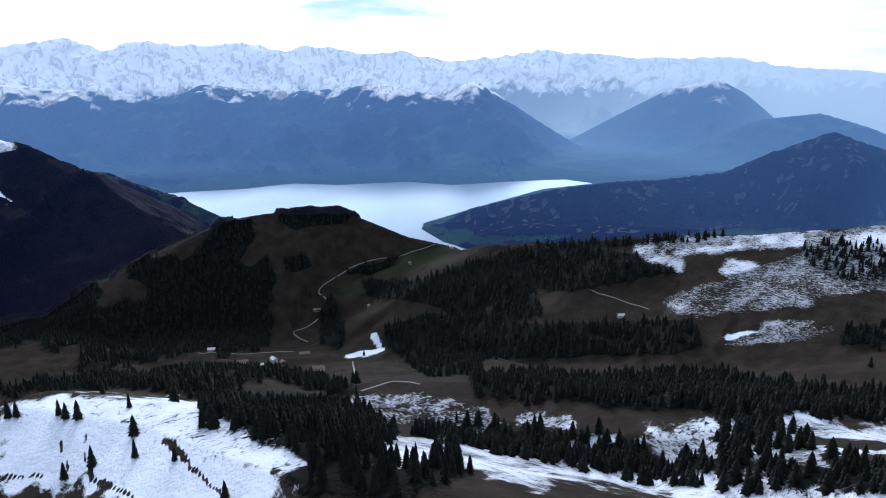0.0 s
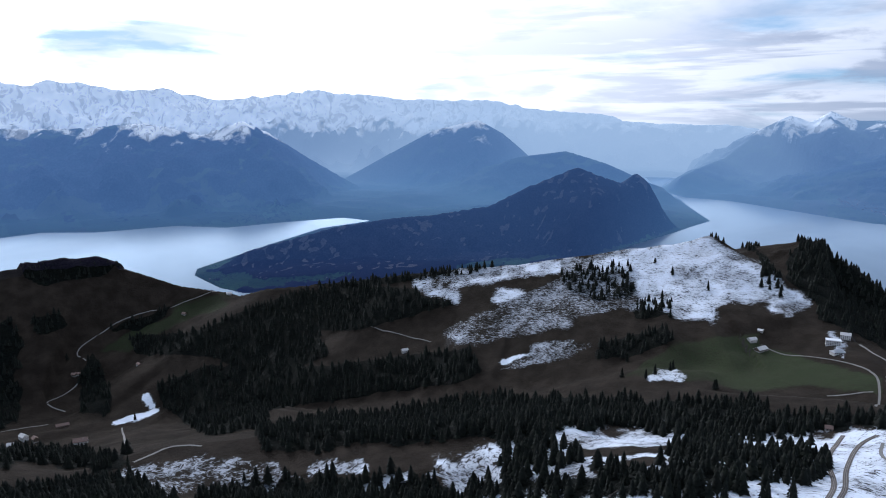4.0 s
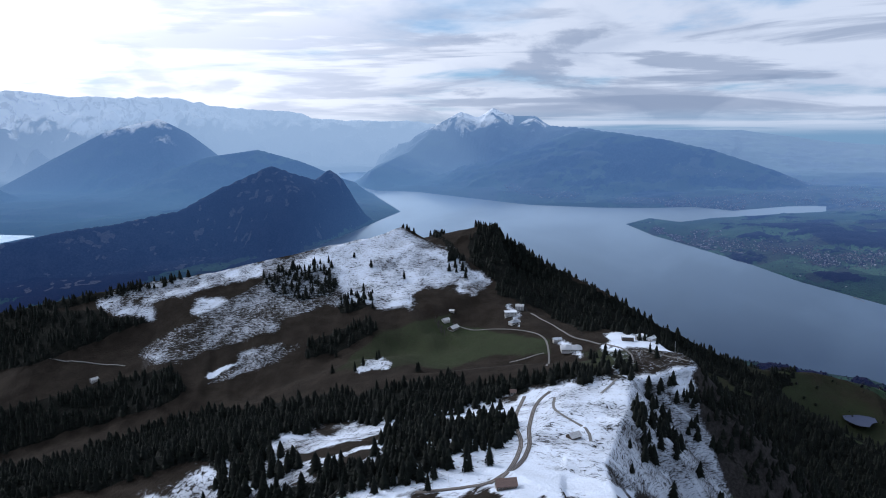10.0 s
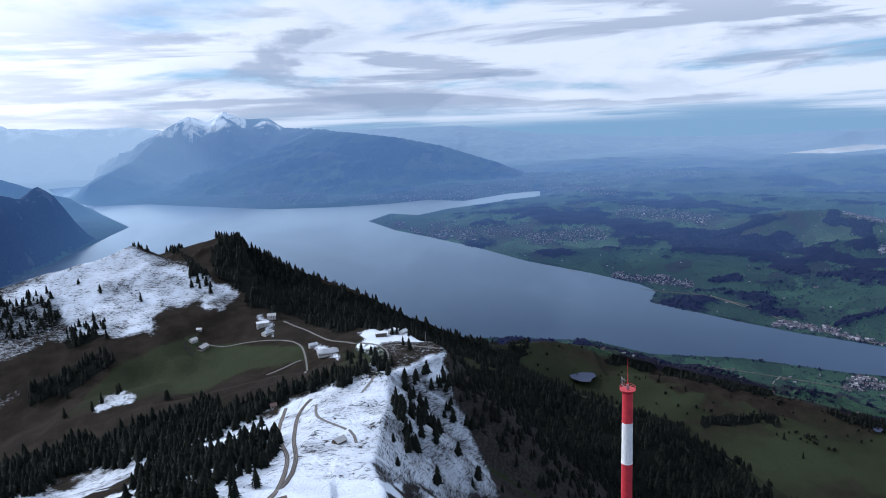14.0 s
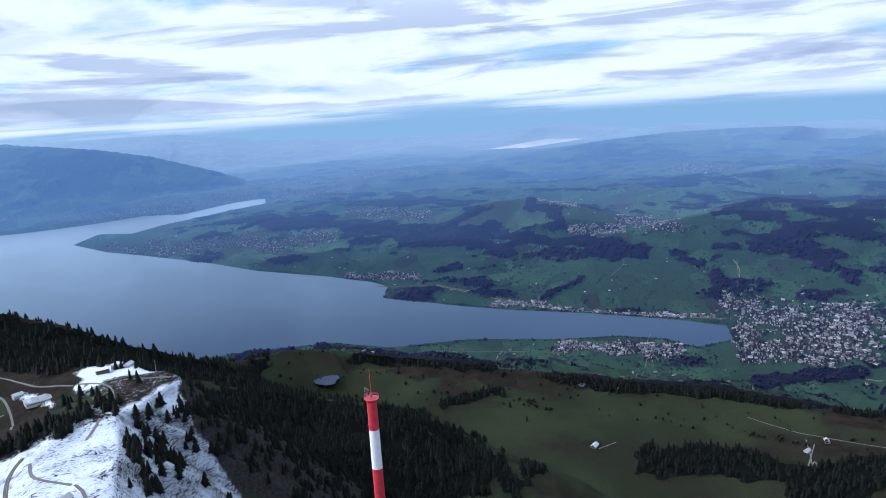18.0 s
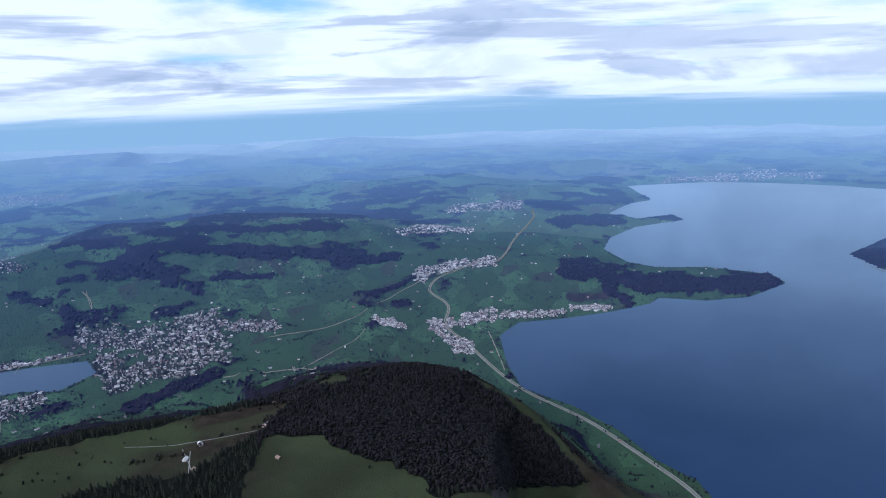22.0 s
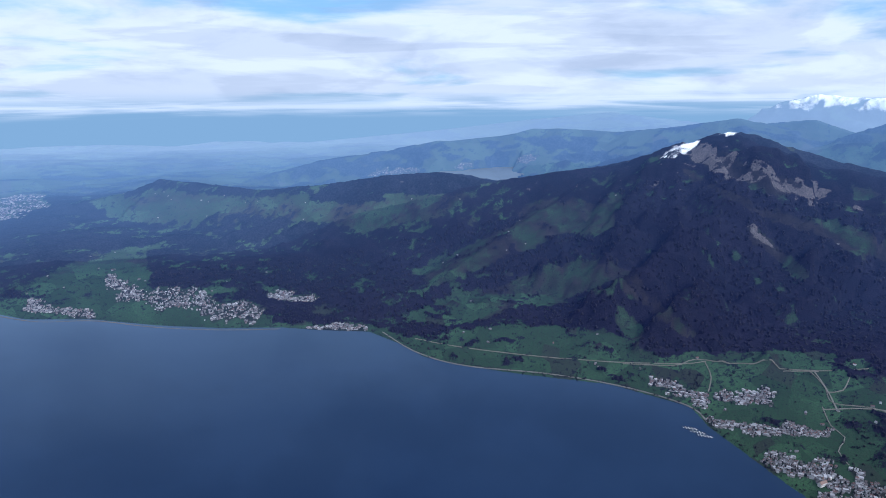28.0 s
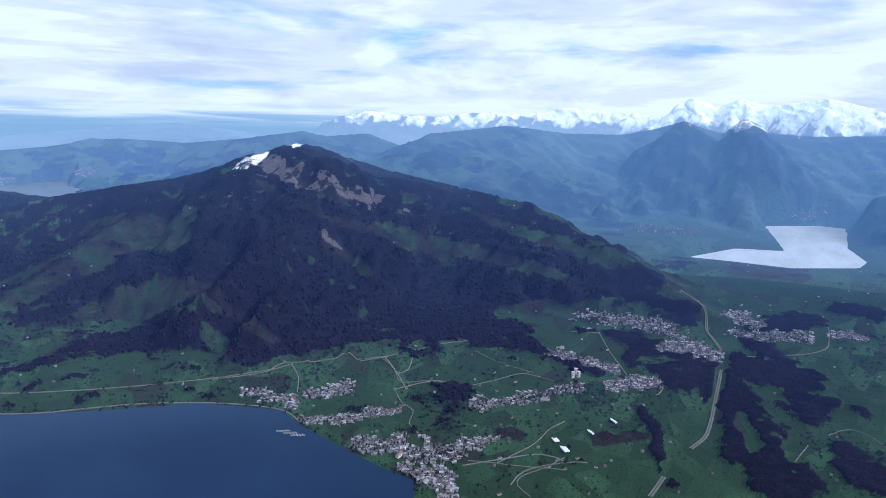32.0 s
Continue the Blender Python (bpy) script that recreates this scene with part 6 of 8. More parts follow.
def land(name, grass, brown, wood, rock, snow, grain, glow=None, relief=4.0):
    """Ground: grass and withered grass, woods, rock and snow, told apart by the plan's fields and by noise."""
    m, t, b = material(name)
    co = t.nodes.new("ShaderNodeNewGeometry").outputs["Position"]
    n1, n2, n3 = noise_tex(t, co, 0.004 * grain, 5), noise_tex(t, co, 0.03 * grain, 5, 0.6), noise_tex(t, co, 0.2 * grain, 4, 0.65)
    jit = math_node(t, "ADD", math_node(t, "MULTIPLY", math_node(t, "SUBTRACT", n2, 0.5), 1.0), math_node(t, "MULTIPLY", math_node(t, "SUBTRACT", n3, 0.5), 0.8))
    fields = mix(t, step(t, n1, 0.35, 0.65), tuple(c * 0.72 for c in grass), tuple(c * 1.3 for c in grass))
    if glow:
        # parcels of mown, grazed and ploughed land
        cells = node(t, "ShaderNodeTexVoronoi", Scale=0.016 * grain)
        t.links.new(co, cells.inputs["Vector"])
        tone = t.nodes.new("ShaderNodeSeparateColor")
        t.links.new(cells.outputs["Color"], tone.inputs[0])
        fields = mix(t, step(t, tone.outputs[0], 0.2, 0.9), tuple(c * 0.66 for c in grass), fields)
        fields = mix(t, math_node(t, "MULTIPLY", step(t, tone.outputs[1], 0.9, 0.94), 0.6), fields, brown)
    fields = mix(t, step(t, n3, 0.3, 0.75), fields, mix(t, 0.5, fields, brown))
    c = mix(t, step(t, math_node(t, "ADD", attr(t, "brown"), math_node(t, "MULTIPLY", jit, 0.5)), -0.2, 0.5), fields,
            mix(t, step(t, n2, 0.35, 0.7), tuple(v * 0.6 for v in brown), tuple(v * 1.15 for v in brown)))
    if glow:
        # lone trees, hedges and thickets on the open land
        shrub = noise_tex(t, co, 0.075 * grain, 3, 0.6, 0.8)
        c = mix(t, math_node(t, "MULTIPLY", step(t, math_node(t, "ADD", shrub, math_node(t, "MULTIPLY", math_node(t, "SUBTRACT", n1, 0.5), 0.5)), 0.60, 0.68), 0.85), c, wood)
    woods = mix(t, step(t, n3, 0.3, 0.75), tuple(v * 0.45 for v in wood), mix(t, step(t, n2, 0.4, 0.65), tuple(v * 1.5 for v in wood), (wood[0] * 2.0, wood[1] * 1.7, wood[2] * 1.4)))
    if glow:
        # stands of bare beech between the spruces
        beech = mix(t, step(t, n3, 0.35, 0.7), tuple(v * 0.9 for v in wood), (wood[0] * 2.1, wood[1] * 1.9, wood[2] * 1.8))
        woods = mix(t, step(t, math_node(t, "ADD", n2, math_node(t, "MULTIPLY", math_node(t, "SUBTRACT", n1, 0.5), 1.2)), 0.42, 0.62), woods, beech)
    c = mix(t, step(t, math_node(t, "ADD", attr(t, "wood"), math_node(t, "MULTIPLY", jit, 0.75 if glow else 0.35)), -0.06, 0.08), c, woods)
    rocks = mix(t, step(t, n3, 0.3, 0.7), tuple(v * 0.5 for v in rock), rock)
    c = mix(t, step(t, math_node(t, "ADD", attr(t, "rock"), math_node(t, "MULTIPLY", jit, 0.6)), -0.05, 0.15), c, rocks)
    snows = mix(t, step(t, n2, 0.25, 0.7), tuple(v * 0.82 for v in snow), snow)
    # cattle steps and wind lines: noise drawn out along the contour
    lines = t.nodes.new("ShaderNodeMapping")
    lines.inputs["Scale"].default_value = (0.09, 0.09, 0.8)
    t.links.new(co, lines.inputs["Vector"])
    bare = math_node(t, "MULTIPLY", math_node(t, "SUBTRACT", noise_tex(t, lines.outputs[0], 1.0, 6, 0.68, 1.2), 0.5), 2.8 if not glow else 0.8)
    cover = math_node(t, "ADD", math_node(t, "ADD", math_node(t, "MULTIPLY", attr(t, "snow"), 0.8), bare), math_node(t, "MULTIPLY", jit, 0.9))
    amount = math_node(t, "MULTIPLY", step(t, cover, -0.18, 0.34), step(t, attr(t, "snow"), -0.9, -0.3))
    if not glow:
        # a thin dusting lets the grass through
        thin = math_node(t, "ADD", 0.50, math_node(t, "MULTIPLY", step(t, attr(t, "snow"), 0.1, 0.5), 0.50))
        amount = math_node(t, "MULTIPLY", amount, thin)
    c = mix(t, amount, c, snows)
    b.inputs["Roughness"].default_value = 0.95
    b.inputs["Specular IOR Level"].default_value = 0.05
    bn = node(t, "ShaderNodeBump", Strength=0.7 if relief < 8 else 1.0, Distance=relief)
    if relief > 8:
        crag = node(t, "ShaderNodeTexNoise", Scale=0.012, Detail=8.0, Roughness=0.6, Distortion=0.6)
        crag.noise_type = "RIDGED_MULTIFRACTAL"
        t.links.new(co, crag.inputs["Vector"])
        t.links.new(crag.outputs["Fac"], bn.inputs["Height"])
        t.links.new(math_node(t, "ADD", 0.12, math_node(t, "MULTIPLY", step(t, attr(t, "snow"), -0.4, 0.2), 0.85)), bn.inputs["Strength"])
        steep = t.nodes.new("ShaderNodeMapping")
        steep.inputs["Scale"].default_value = (0.018, 0.018, 0.014)
        t.links.new(co, steep.inputs["Vector"])
        bare_rock = math_node(t, "MULTIPLY", step(t, noise_tex(t, steep.outputs[0], 1.0, 9, 0.66, 1.2), 0.52, 0.57), 0.85)
        c = mix(t, math_node(t, "MULTIPLY", bare_rock, step(t, attr(t, "snow"), -0.2, 0.3)), c, rock)
    else:
        t.links.new(n3, bn.inputs["Height"])
    t.links.new(bn.outputs[0], b.inputs["Normal"])
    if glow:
        # distance haze painted in: base colour veiled, blue airlight given off as emission
        tone, haze_veil, off = far_haze(t, co)
        c = mix(t, haze_veil, c, mix(t, attr(t, "snow"), (0.06, 0.09, 0.14), (0.86, 0.89, 0.93)))
        # on snow the painted haze glows paler
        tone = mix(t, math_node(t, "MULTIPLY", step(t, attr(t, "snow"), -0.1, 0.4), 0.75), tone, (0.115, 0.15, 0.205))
        # low-lying haze painted over this, into both colour and emission
        painted_haze = attr(t, "painted_haze")
        haze_colour = ramp(t, math_node(t, "DIVIDE", off, 5000.0), [(0.70, (0.03, 0.09, 0.17)), (0.78, (0.068, 0.17, 0.30)), (0.86, (0.15, 0.30, 0.50)), (0.945, (0.46, 0.62, 0.80))])
        c = mix(t, painted_haze, c, (0.05, 0.06, 0.07))
        t.links.new(mix(t, painted_haze, tone, haze_colour), b.inputs["Emission Color"])
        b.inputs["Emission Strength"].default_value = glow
    t.links.new(c, b.inputs["Base Color"])
    return m


def far_haze(t, co):
    """Painted distance haze: a blue emission and a colour veil, stronger towards the horizon."""
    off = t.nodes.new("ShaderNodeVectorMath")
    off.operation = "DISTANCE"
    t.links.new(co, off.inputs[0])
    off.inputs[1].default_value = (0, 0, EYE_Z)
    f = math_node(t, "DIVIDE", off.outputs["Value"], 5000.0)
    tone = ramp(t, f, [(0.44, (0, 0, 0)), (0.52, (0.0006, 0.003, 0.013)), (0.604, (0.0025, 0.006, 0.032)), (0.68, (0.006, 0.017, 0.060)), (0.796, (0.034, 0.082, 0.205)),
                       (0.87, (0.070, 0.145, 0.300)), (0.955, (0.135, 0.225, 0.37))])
    haze_veil = ramp(t, f, [(0.50, (0, 0, 0)), (0.68, (0.10,) * 3), (0.80, (0.3,) * 3), (0.955, (0.6,) * 3)])
    return tone, haze_veil, off.outputs["Value"]


# ground in near woods painted almost black to darken gaps between trees
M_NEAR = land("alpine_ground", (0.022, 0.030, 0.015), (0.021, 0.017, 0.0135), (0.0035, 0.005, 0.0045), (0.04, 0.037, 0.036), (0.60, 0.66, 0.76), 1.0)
# far lands: base colours turned bluer with distance, painted haze glow on top
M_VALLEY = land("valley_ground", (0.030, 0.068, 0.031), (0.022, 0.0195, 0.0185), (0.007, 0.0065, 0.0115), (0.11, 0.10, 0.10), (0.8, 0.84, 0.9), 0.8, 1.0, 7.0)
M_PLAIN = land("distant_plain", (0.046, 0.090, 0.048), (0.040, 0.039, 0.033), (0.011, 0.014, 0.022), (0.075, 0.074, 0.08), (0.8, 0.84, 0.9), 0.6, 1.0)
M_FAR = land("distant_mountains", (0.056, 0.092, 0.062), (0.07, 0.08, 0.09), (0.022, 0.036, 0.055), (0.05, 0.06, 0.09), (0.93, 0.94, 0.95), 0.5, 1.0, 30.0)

M_WATER, t, b = material("lake_water")
geo = t.nodes.new("ShaderNodeNewGeometry").outputs["Position"]
up = t.nodes.new("ShaderNodeCombineXYZ")
up.inputs["Z"].default_value = 1.0
weight = node(t, "ShaderNodeLayerWeight", Blend=0.5)
t.links.new(up.outputs[0], weight.inputs["Normal"])
gloss = node(t, "ShaderNodeBsdfGlossy", Roughness=0.2)
gloss.inputs["Color"].default_value = (0.74, 0.87, 1.0, 1)
bn = node(t, "ShaderNodeBump", Strength=0.06, Distance=4.0)
t.links.new(noise_tex(t, geo, 0.02, 4), bn.inputs["Height"])
t.links.new(bn.outputs[0], gloss.inputs["Normal"])
deep = t.nodes.new("ShaderNodeBsdfDiffuse")
t.links.new(mix(t, step(t, noise_tex(t, geo, 0.0022, 3), 0.4, 0.62), (0.007, 0.018, 0.050), (0.0095, 0.0225, 0.059)), deep.inputs["Color"])
both = t.nodes.new("ShaderNodeMixShader")
calm = math_node(t, "MULTIPLY", ramp(t, weight.outputs["Facing"], [(0.45, (0.01,) * 3), (0.58, (0.045,) * 3), (0.70, (0.145,) * 3), (0.80, (0.34,) * 3), (0.90, (0.60,) * 3), (1.0, (0.9,) * 3)]),
                 math_node(t, "ADD", 0.88, math_node(t, "MULTIPLY", step(t, noise_tex(t, geo, 0.0013, 4, 0.5, 0.6), 0.36, 0.64), 0.20)))
t.links.new(calm, both.inputs["Fac"])
t.links.new(deep.outputs[0], both.inputs[1])
ruffled = node(t, "ShaderNodeBsdfGlossy", Roughness=0.45)
ruffled.inputs["Color"].default_value = (0.56, 0.77, 1.0, 1)
t.links.new(bn.outputs[0], ruffled.inputs["Normal"])
waves = node(t, "ShaderNodeMixShader", Fac=0.65)
t.links.new(gloss.outputs[0], waves.inputs[1])
t.links.new(ruffled.outputs[0], waves.inputs[2])
t.links.new(waves.outputs[0], both.inputs[2])
t.links.new(both.outputs[0], t.nodes["Material Output"].inputs["Surface"])

# small lakes: the sky's reflection is painted as a pale base colour
M_SKY_PAINTED_WATER = plain("sky_painted_water", (0.35, 0.40, 0.47), 0.3, 0, 0.08, 0.01)
M_DIM_SKY_PAINTED_WATER = plain("dim_sky_painted_water", (0.11, 0.15, 0.21), 0.3, 0, 0.08, 0.01)
M_RED = plain("red_mast_paint", (0.50, 0.035, 0.05), 0.45, 0, 0.10, 0.6)
M_WHITE = plain("white_mast_paint", (0.72, 0.73, 0.76), 0.45, 0, 0.05, 0.6)
M_STEEL = plain("galvanised_steel", (0.35, 0.36, 0.38), 0.4, 0.8, 0.1, 3)


def sheet_mesh(name, lo, hi, zgrid, keep=None):
    """One object from the rings lo to hi of the plan."""
    sub = slice(lo, hi + 1)
    x, y, z, s = draw_in(GX[sub], GY[sub], zgrid[sub])
    n_r, n_c = x.shape
    idx = np.arange(n_r * n_c).reshape(n_r, n_c)
    nxt = np.roll(idx, -1, axis=1)
    quads = np.stack([idx[:-1], idx[1:], nxt[1:], nxt[:-1]], -1).reshape(-1, 4)
    if keep is not None:
        k = keep[sub]
        k = k | np.roll(k, -1, axis=1)
        k = (k[:-1] | k[1:]).ravel()
        quads = quads[k]
    used = np.unique(quads)
    remap = np.zeros(n_r * n_c, np.int64)
    remap[used] = np.arange(len(used))
    quads = remap[quads]
    co = np.stack([x, y, z], -1).reshape(-1, 3)[used].astype(np.float32)
    me = bpy.data.meshes.new(name)
    me.vertices.add(len(co))
    me.vertices.foreach_set("co", co.ravel())
    me.loops.add(quads.size)
    me.loops.foreach_set("vertex_index", quads.ravel().astype(np.int32))
    me.polygons.add(len(quads))
    me.polygons.foreach_set("loop_start", np.arange(0, quads.size, 4, dtype=np.int32))
    me.update(calc_edges=True)
    me.polygons.foreach_set("use_smooth", np.ones(len(quads), bool))
    return new(name, me), used


def field(ob, used, name, values, lo, hi):
    a = ob.data.attributes.new(name, "FLOAT", "POINT")
    a.data.foreach_set("value", values[lo:hi + 1].ravel()[used].astype(np.float32))


def ring_at(d):
    return int(np.searchsorted(RINGS, d))

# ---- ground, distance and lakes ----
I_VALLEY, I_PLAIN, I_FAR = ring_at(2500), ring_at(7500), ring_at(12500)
# rings of one terrain; the three outer ones glow with painted distance haze
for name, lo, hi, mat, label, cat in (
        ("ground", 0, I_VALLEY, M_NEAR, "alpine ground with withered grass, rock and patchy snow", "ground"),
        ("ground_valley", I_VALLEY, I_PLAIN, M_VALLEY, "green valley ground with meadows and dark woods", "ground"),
        ("backdrop_plain", I_PLAIN, I_FAR, M_PLAIN, "country of fields and woods far off, tinted blue by painted haze", "backdrop"),
        ("backdrop_mountains", I_FAR, len(RINGS) - 1, M_FAR, "snow-topped mountains on the horizon, paled blue by painted haze", "backdrop")):
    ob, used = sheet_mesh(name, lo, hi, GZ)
    for key, grid in (("wood", WOOD), ("snow", SNOW), ("brown", BROWN), ("rock", ROCK), ("painted_haze", PAINTED_HAZE)):
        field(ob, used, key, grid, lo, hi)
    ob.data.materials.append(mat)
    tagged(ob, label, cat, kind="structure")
for name, poly, level, label in (("water_lake", SHORE_LUCERNE, LAKE, "broad silvery lake with several arms"), ("water_lake_north", SHORE_ZUG, LAKE, "dark blue lake under the mountain"),
                                 ("water_lake_east", SHORE_LAUERZ, LAKE, "small lake in the green valley with pale painted sky reflection"), ("water_lake_west", SHORE_SEMP, LAKE, "distant lake with pale painted sky reflection"),
                                 ("water_lake_plain", SHORE_BALD, LAKE, "distant lake with pale painted sky reflection"), ("water_lake_hills", SHORE_HALL, LAKE, "distant lake with pale painted sky reflection"),
                                 ("water_lake_horizon", SHORE_WEST, LAKE, "distant lake with pale painted sky reflection"), ("water_lake_upper", SHORE_AEGERI, LAKE + 310, "pale lake between wooded hills")):
    near = shore_distance(GX, GY, poly) < 0.02 * GR
    ob, used = sheet_mesh(name, 0, len(RINGS) - 1, np.full(GX.shape, level), near)
    ob.data.materials.append(M_WATER if poly in (SHORE_LUCERNE, SHORE_ZUG) else M_DIM_SKY_PAINTED_WATER if poly is SHORE_AEGERI else M_SKY_PAINTED_WATER)
    tagged(ob, label, "lake", kind="structure")


# ---- ground lookup ----
def ground(b, d, grid=None):
    """Plan height at a bearing and distance."""
    grid = GROUND_Z if grid is None else grid
    b = np.where(np.asarray(b, float) < 163, np.asarray(b, float) + 360, b)
    c = np.clip((b - 163) / 0.25, 0, 1246)
    r = np.clip(np.interp(d, RINGS, np.arange(len(RINGS))), 0, len(RINGS) - 1.001)
    c0, r0 = c.astype(int), r.astype(int)
    fc, fr = c - c0, r - r0
    return ((grid[r0, c0] * (1 - fc) + grid[r0, c0 + 1] * fc) * (1 - fr) + (grid[r0 + 1, c0] * (1 - fc) + grid[r0 + 1, c0 + 1] * fc) * fr)


def spot(b, d, lift=0.0):
    """Scene place and scale of a plan point on the ground."""
    z = float(ground(b, d))
    x, y, zz, s = draw_in(*(np.float64(v) for v in (d * math.sin(radians(b)), d * math.cos(radians(b)), z)))
    return Vector((x, y, zz + lift)), float(s)


M_ROAD = plain("pale_gravel_road", (0.125, 0.122, 0.12), 0.9, 0, 0.12, 0.05)
M_ASPHALT = plain("grey_asphalt", (0.10, 0.10, 0.108), 0.85, 0, 0.1, 0.05)
M_BALLAST = plain("brown_railway_ballast", (0.085, 0.075, 0.068), 0.95, 0, 0.2, 0.3)
M_RAIL = plain("rail_steel", (0.20, 0.18, 0.17), 0.45, 0.7, 0.1, 1)


def smooth_line(pts, n):
    """Catmull-Rom points along (bearing, distance) nodes, in plan x and y."""
    P = [(d * math.sin(radians(b)), d * math.cos(radians(b))) for b, d in pts]
    P = [P[0]] + P + [P[-1]]
    out = []
    for p0, p1, p2, p3 in zip(P, P[1:], P[2:], P[3:]):
        k = max(2, int(math.dist(p1, p2) / n))
        for i in range(k):
            t = i / k
            out.append(tuple(0.5 * (2 * b + (c - a) * t + (2 * a - 5 * b + 4 * c - e) * t * t + (3 * b - a - 3 * c + e) * t ** 3)
                             for a, b, c, e in zip(p0, p1, p2, p3)))
    return np.array(out + [P[-1]])


def ribbon(line, off, half, lift):
    """Rows of scene points along both edges of a strip."""
    t = np.gradient(line, axis=0)
    t = t / np.maximum(np.hypot(t[:, 0], t[:, 1]), 1e-9)[:, None]
    side = np.stack([-t[:, 1], t[:, 0]], 1)
    rows = []
    for w in (off - half, off + half):
        p = line + side * w
        b, d = np.degrees(np.arctan2(p[:, 0], p[:, 1])) % 360, np.hypot(p[:, 0], p[:, 1])
        mid = line + side * off
        z = np.maximum(ground(b, d), ground(np.degrees(np.arctan2(mid[:, 0], mid[:, 1])) % 360, np.hypot(mid[:, 0], mid[:, 1])))
        rows.append(np.stack(draw_in(p[:, 0], p[:, 1], z + lift)[:3], 1))
    return rows


def strip_bm(line, off, half, lift, deep):
    a, b = ribbon(line, off, half, lift)
    bm = bmesh.new()
    down = Vector((0, 0, -deep))
    prev = None
    for p, q in zip(a, b):
        p, q = Vector(p), Vector(q)
        row = [bm.verts.new(v) for v in (p + down, p, q, q + down)]
        if prev:
            for i in range(3):
                bm.faces.new((prev[i], prev[i + 1], row[i + 1], row[i]))
        prev = row
    return bm


def lay_road(kind, width, nodes):
    far = sum(d for _, d in nodes) / len(nodes)
    line = smooth_line(nodes, 14 if far < 2600 else 40)
    lift = 0.5 if far < 2600 else 2.0 + far * 0.0006
    label = {"motorway": "grey dual motorway through green fields", "lane": "pale narrow country lane between meadows", "shore_road": "grey road along the lake shore",
             "track": "pale gravel track over the alp", "railway_bed": "brown ballast bed of a mountain railway"}[kind]
    mat = {"motorway": M_ASPHALT, "shore_road": M_ASPHALT, "railway_bed": M_BALLAST}.get(kind, M_ROAD)
    me = bpy.data.meshes.new(kind)
    bm = strip_bm(line, 0, width / 2, lift, 1.0 if far < 2600 else 4.0)
    bm.to_mesh(me)
    bm.free()
    me.materials.append(mat)
    ob = tagged(new("road_" + kind if kind != "railway_bed" else kind, me), label, "railway" if kind == "railway_bed" else "road", kind="structure")
    if kind == "railway_bed":
        for off in (-0.72, 0.72):
            r = new("rail", bpy.data.meshes.new("rail"))
            bm = strip_bm(line, off, 0.16, lift + 0.35, 0.35)
            bm.to_mesh(r.data)
            bm.free()
            r.data.materials.append(M_RAIL)
            r.parent = ob
    if kind == "motorway":
        me2 = bpy.data.meshes.new("median")
        bm = strip_bm(line, 0, 2.2, lift + 0.8, 0.8)
        bm.to_mesh(me2)
        bm.free()
        me2.materials.append(M_MEDIAN)
        md = new("median", me2)
        md.parent = ob
    return ob


M_MEDIAN = plain("grass_median", (0.04, 0.06, 0.03), 0.95)
lay_road("motorway", 20, [(356.81, 2571), (354.36, 2726), (350.43, 2951), (346.53, 3207), (341.69, 3501), (338.88, 3797), (336.18, 4258), (334.51, 4589), (334.76, 4979), (333.26, 5323), (334.02, 5621), (336.61, 6043), (339.18, 6244), (340.44, 7250), (341.9, 8168), (341.84, 8855)])
lay_road("motorway", 19, [(98.12, 3340), (99.19, 3559), (99.61, 4165), (99.76, 4567)])
lay_road("motorway", 19, [(95.33, 2832), (96.29, 3015)])
lay_road("motorway", 18, [(99.56, 4982), (98.5, 5374), (98.06, 5831), (96.24, 6241)])
lay_road("lane", 5.5, [(58.65, 4133), (62.65, 4162), (64.94, 4296), (72.44, 4309), (77.19, 4561), (82.84, 4843)])
lay_road("lane", 5.5, [(64.94, 4270), (65.48, 4070), (65.38, 3858)])
lay_road("lane", 5.5, [(72.68, 4287), (73.65, 4050), (74.5, 3801)])
lay_road("lane", 5.5, [(70.55, 4251), (72.92, 4307)])
lay_road("lane", 5.5, [(73.44, 3805), (77.27, 3918), (79.23, 3817), (81.18, 3708)])
lay_road("lane", 5.5, [(74.97, 4308), (74.61, 4102), (73.65, 4032)])
lay_road("lane", 5.5, [(79.46, 2980), (82.38, 3025), (86.23, 3081), (88.17, 3022)])
lay_road("lane", 5.5, [(100.23, 4859), (105.95, 5201), (106.76, 5638), (106.18, 6332)])
lay_road("lane", 5.5, [(90.21, 5103), (90.97, 4747), (92.71, 4265)])
lay_road("lane", 5.5, [(88.03, 5044), (90.22, 5072)])
lay_road("lane", 5.5, [(83.71, 2808), (84.87, 2930), (88.18, 3012), (90.06, 3031)])
lay_road("lane", 5.5, [(95.68, 4613), (95.53, 4100), (95.05, 3998)])
lay_road("lane", 5.5, [(104.69, 4614), (105.49, 4551), (104.79, 4434)])
lay_road("lane", 5.5, [(283.07, 5811), (288.6, 5298), (292.83, 5070), (299.86, 4929), (306.2, 4900)])
lay_road("lane", 5.5, [(306.64, 6183), (307.07, 5959), (307.07, 5638)])
lay_road("lane", 2.8, [(297.85, 2255), (300.24, 3992), (301.18, 3975)])
lay_road("lane", 2.8, [(307.99, 2170), (313.17, 2107), (320.33, 2071)])
lay_road("lane", 2.8, [(312.77, 2040), (312.42, 1818)])
lay_road("lane", 2.8, [(296.19, 1741), (297.69, 1802)])
lay_road("lane", 5.5, [(285.39, 3253), (288.32, 4168)])
lay_road("lane", 3.6, [(72.3, 4301), (73.41, 4103), (74.1, 3908), (76.5, 3923), (77.57, 3894), (79.03, 3830), (80.34, 3801), (81.57, 3678)])
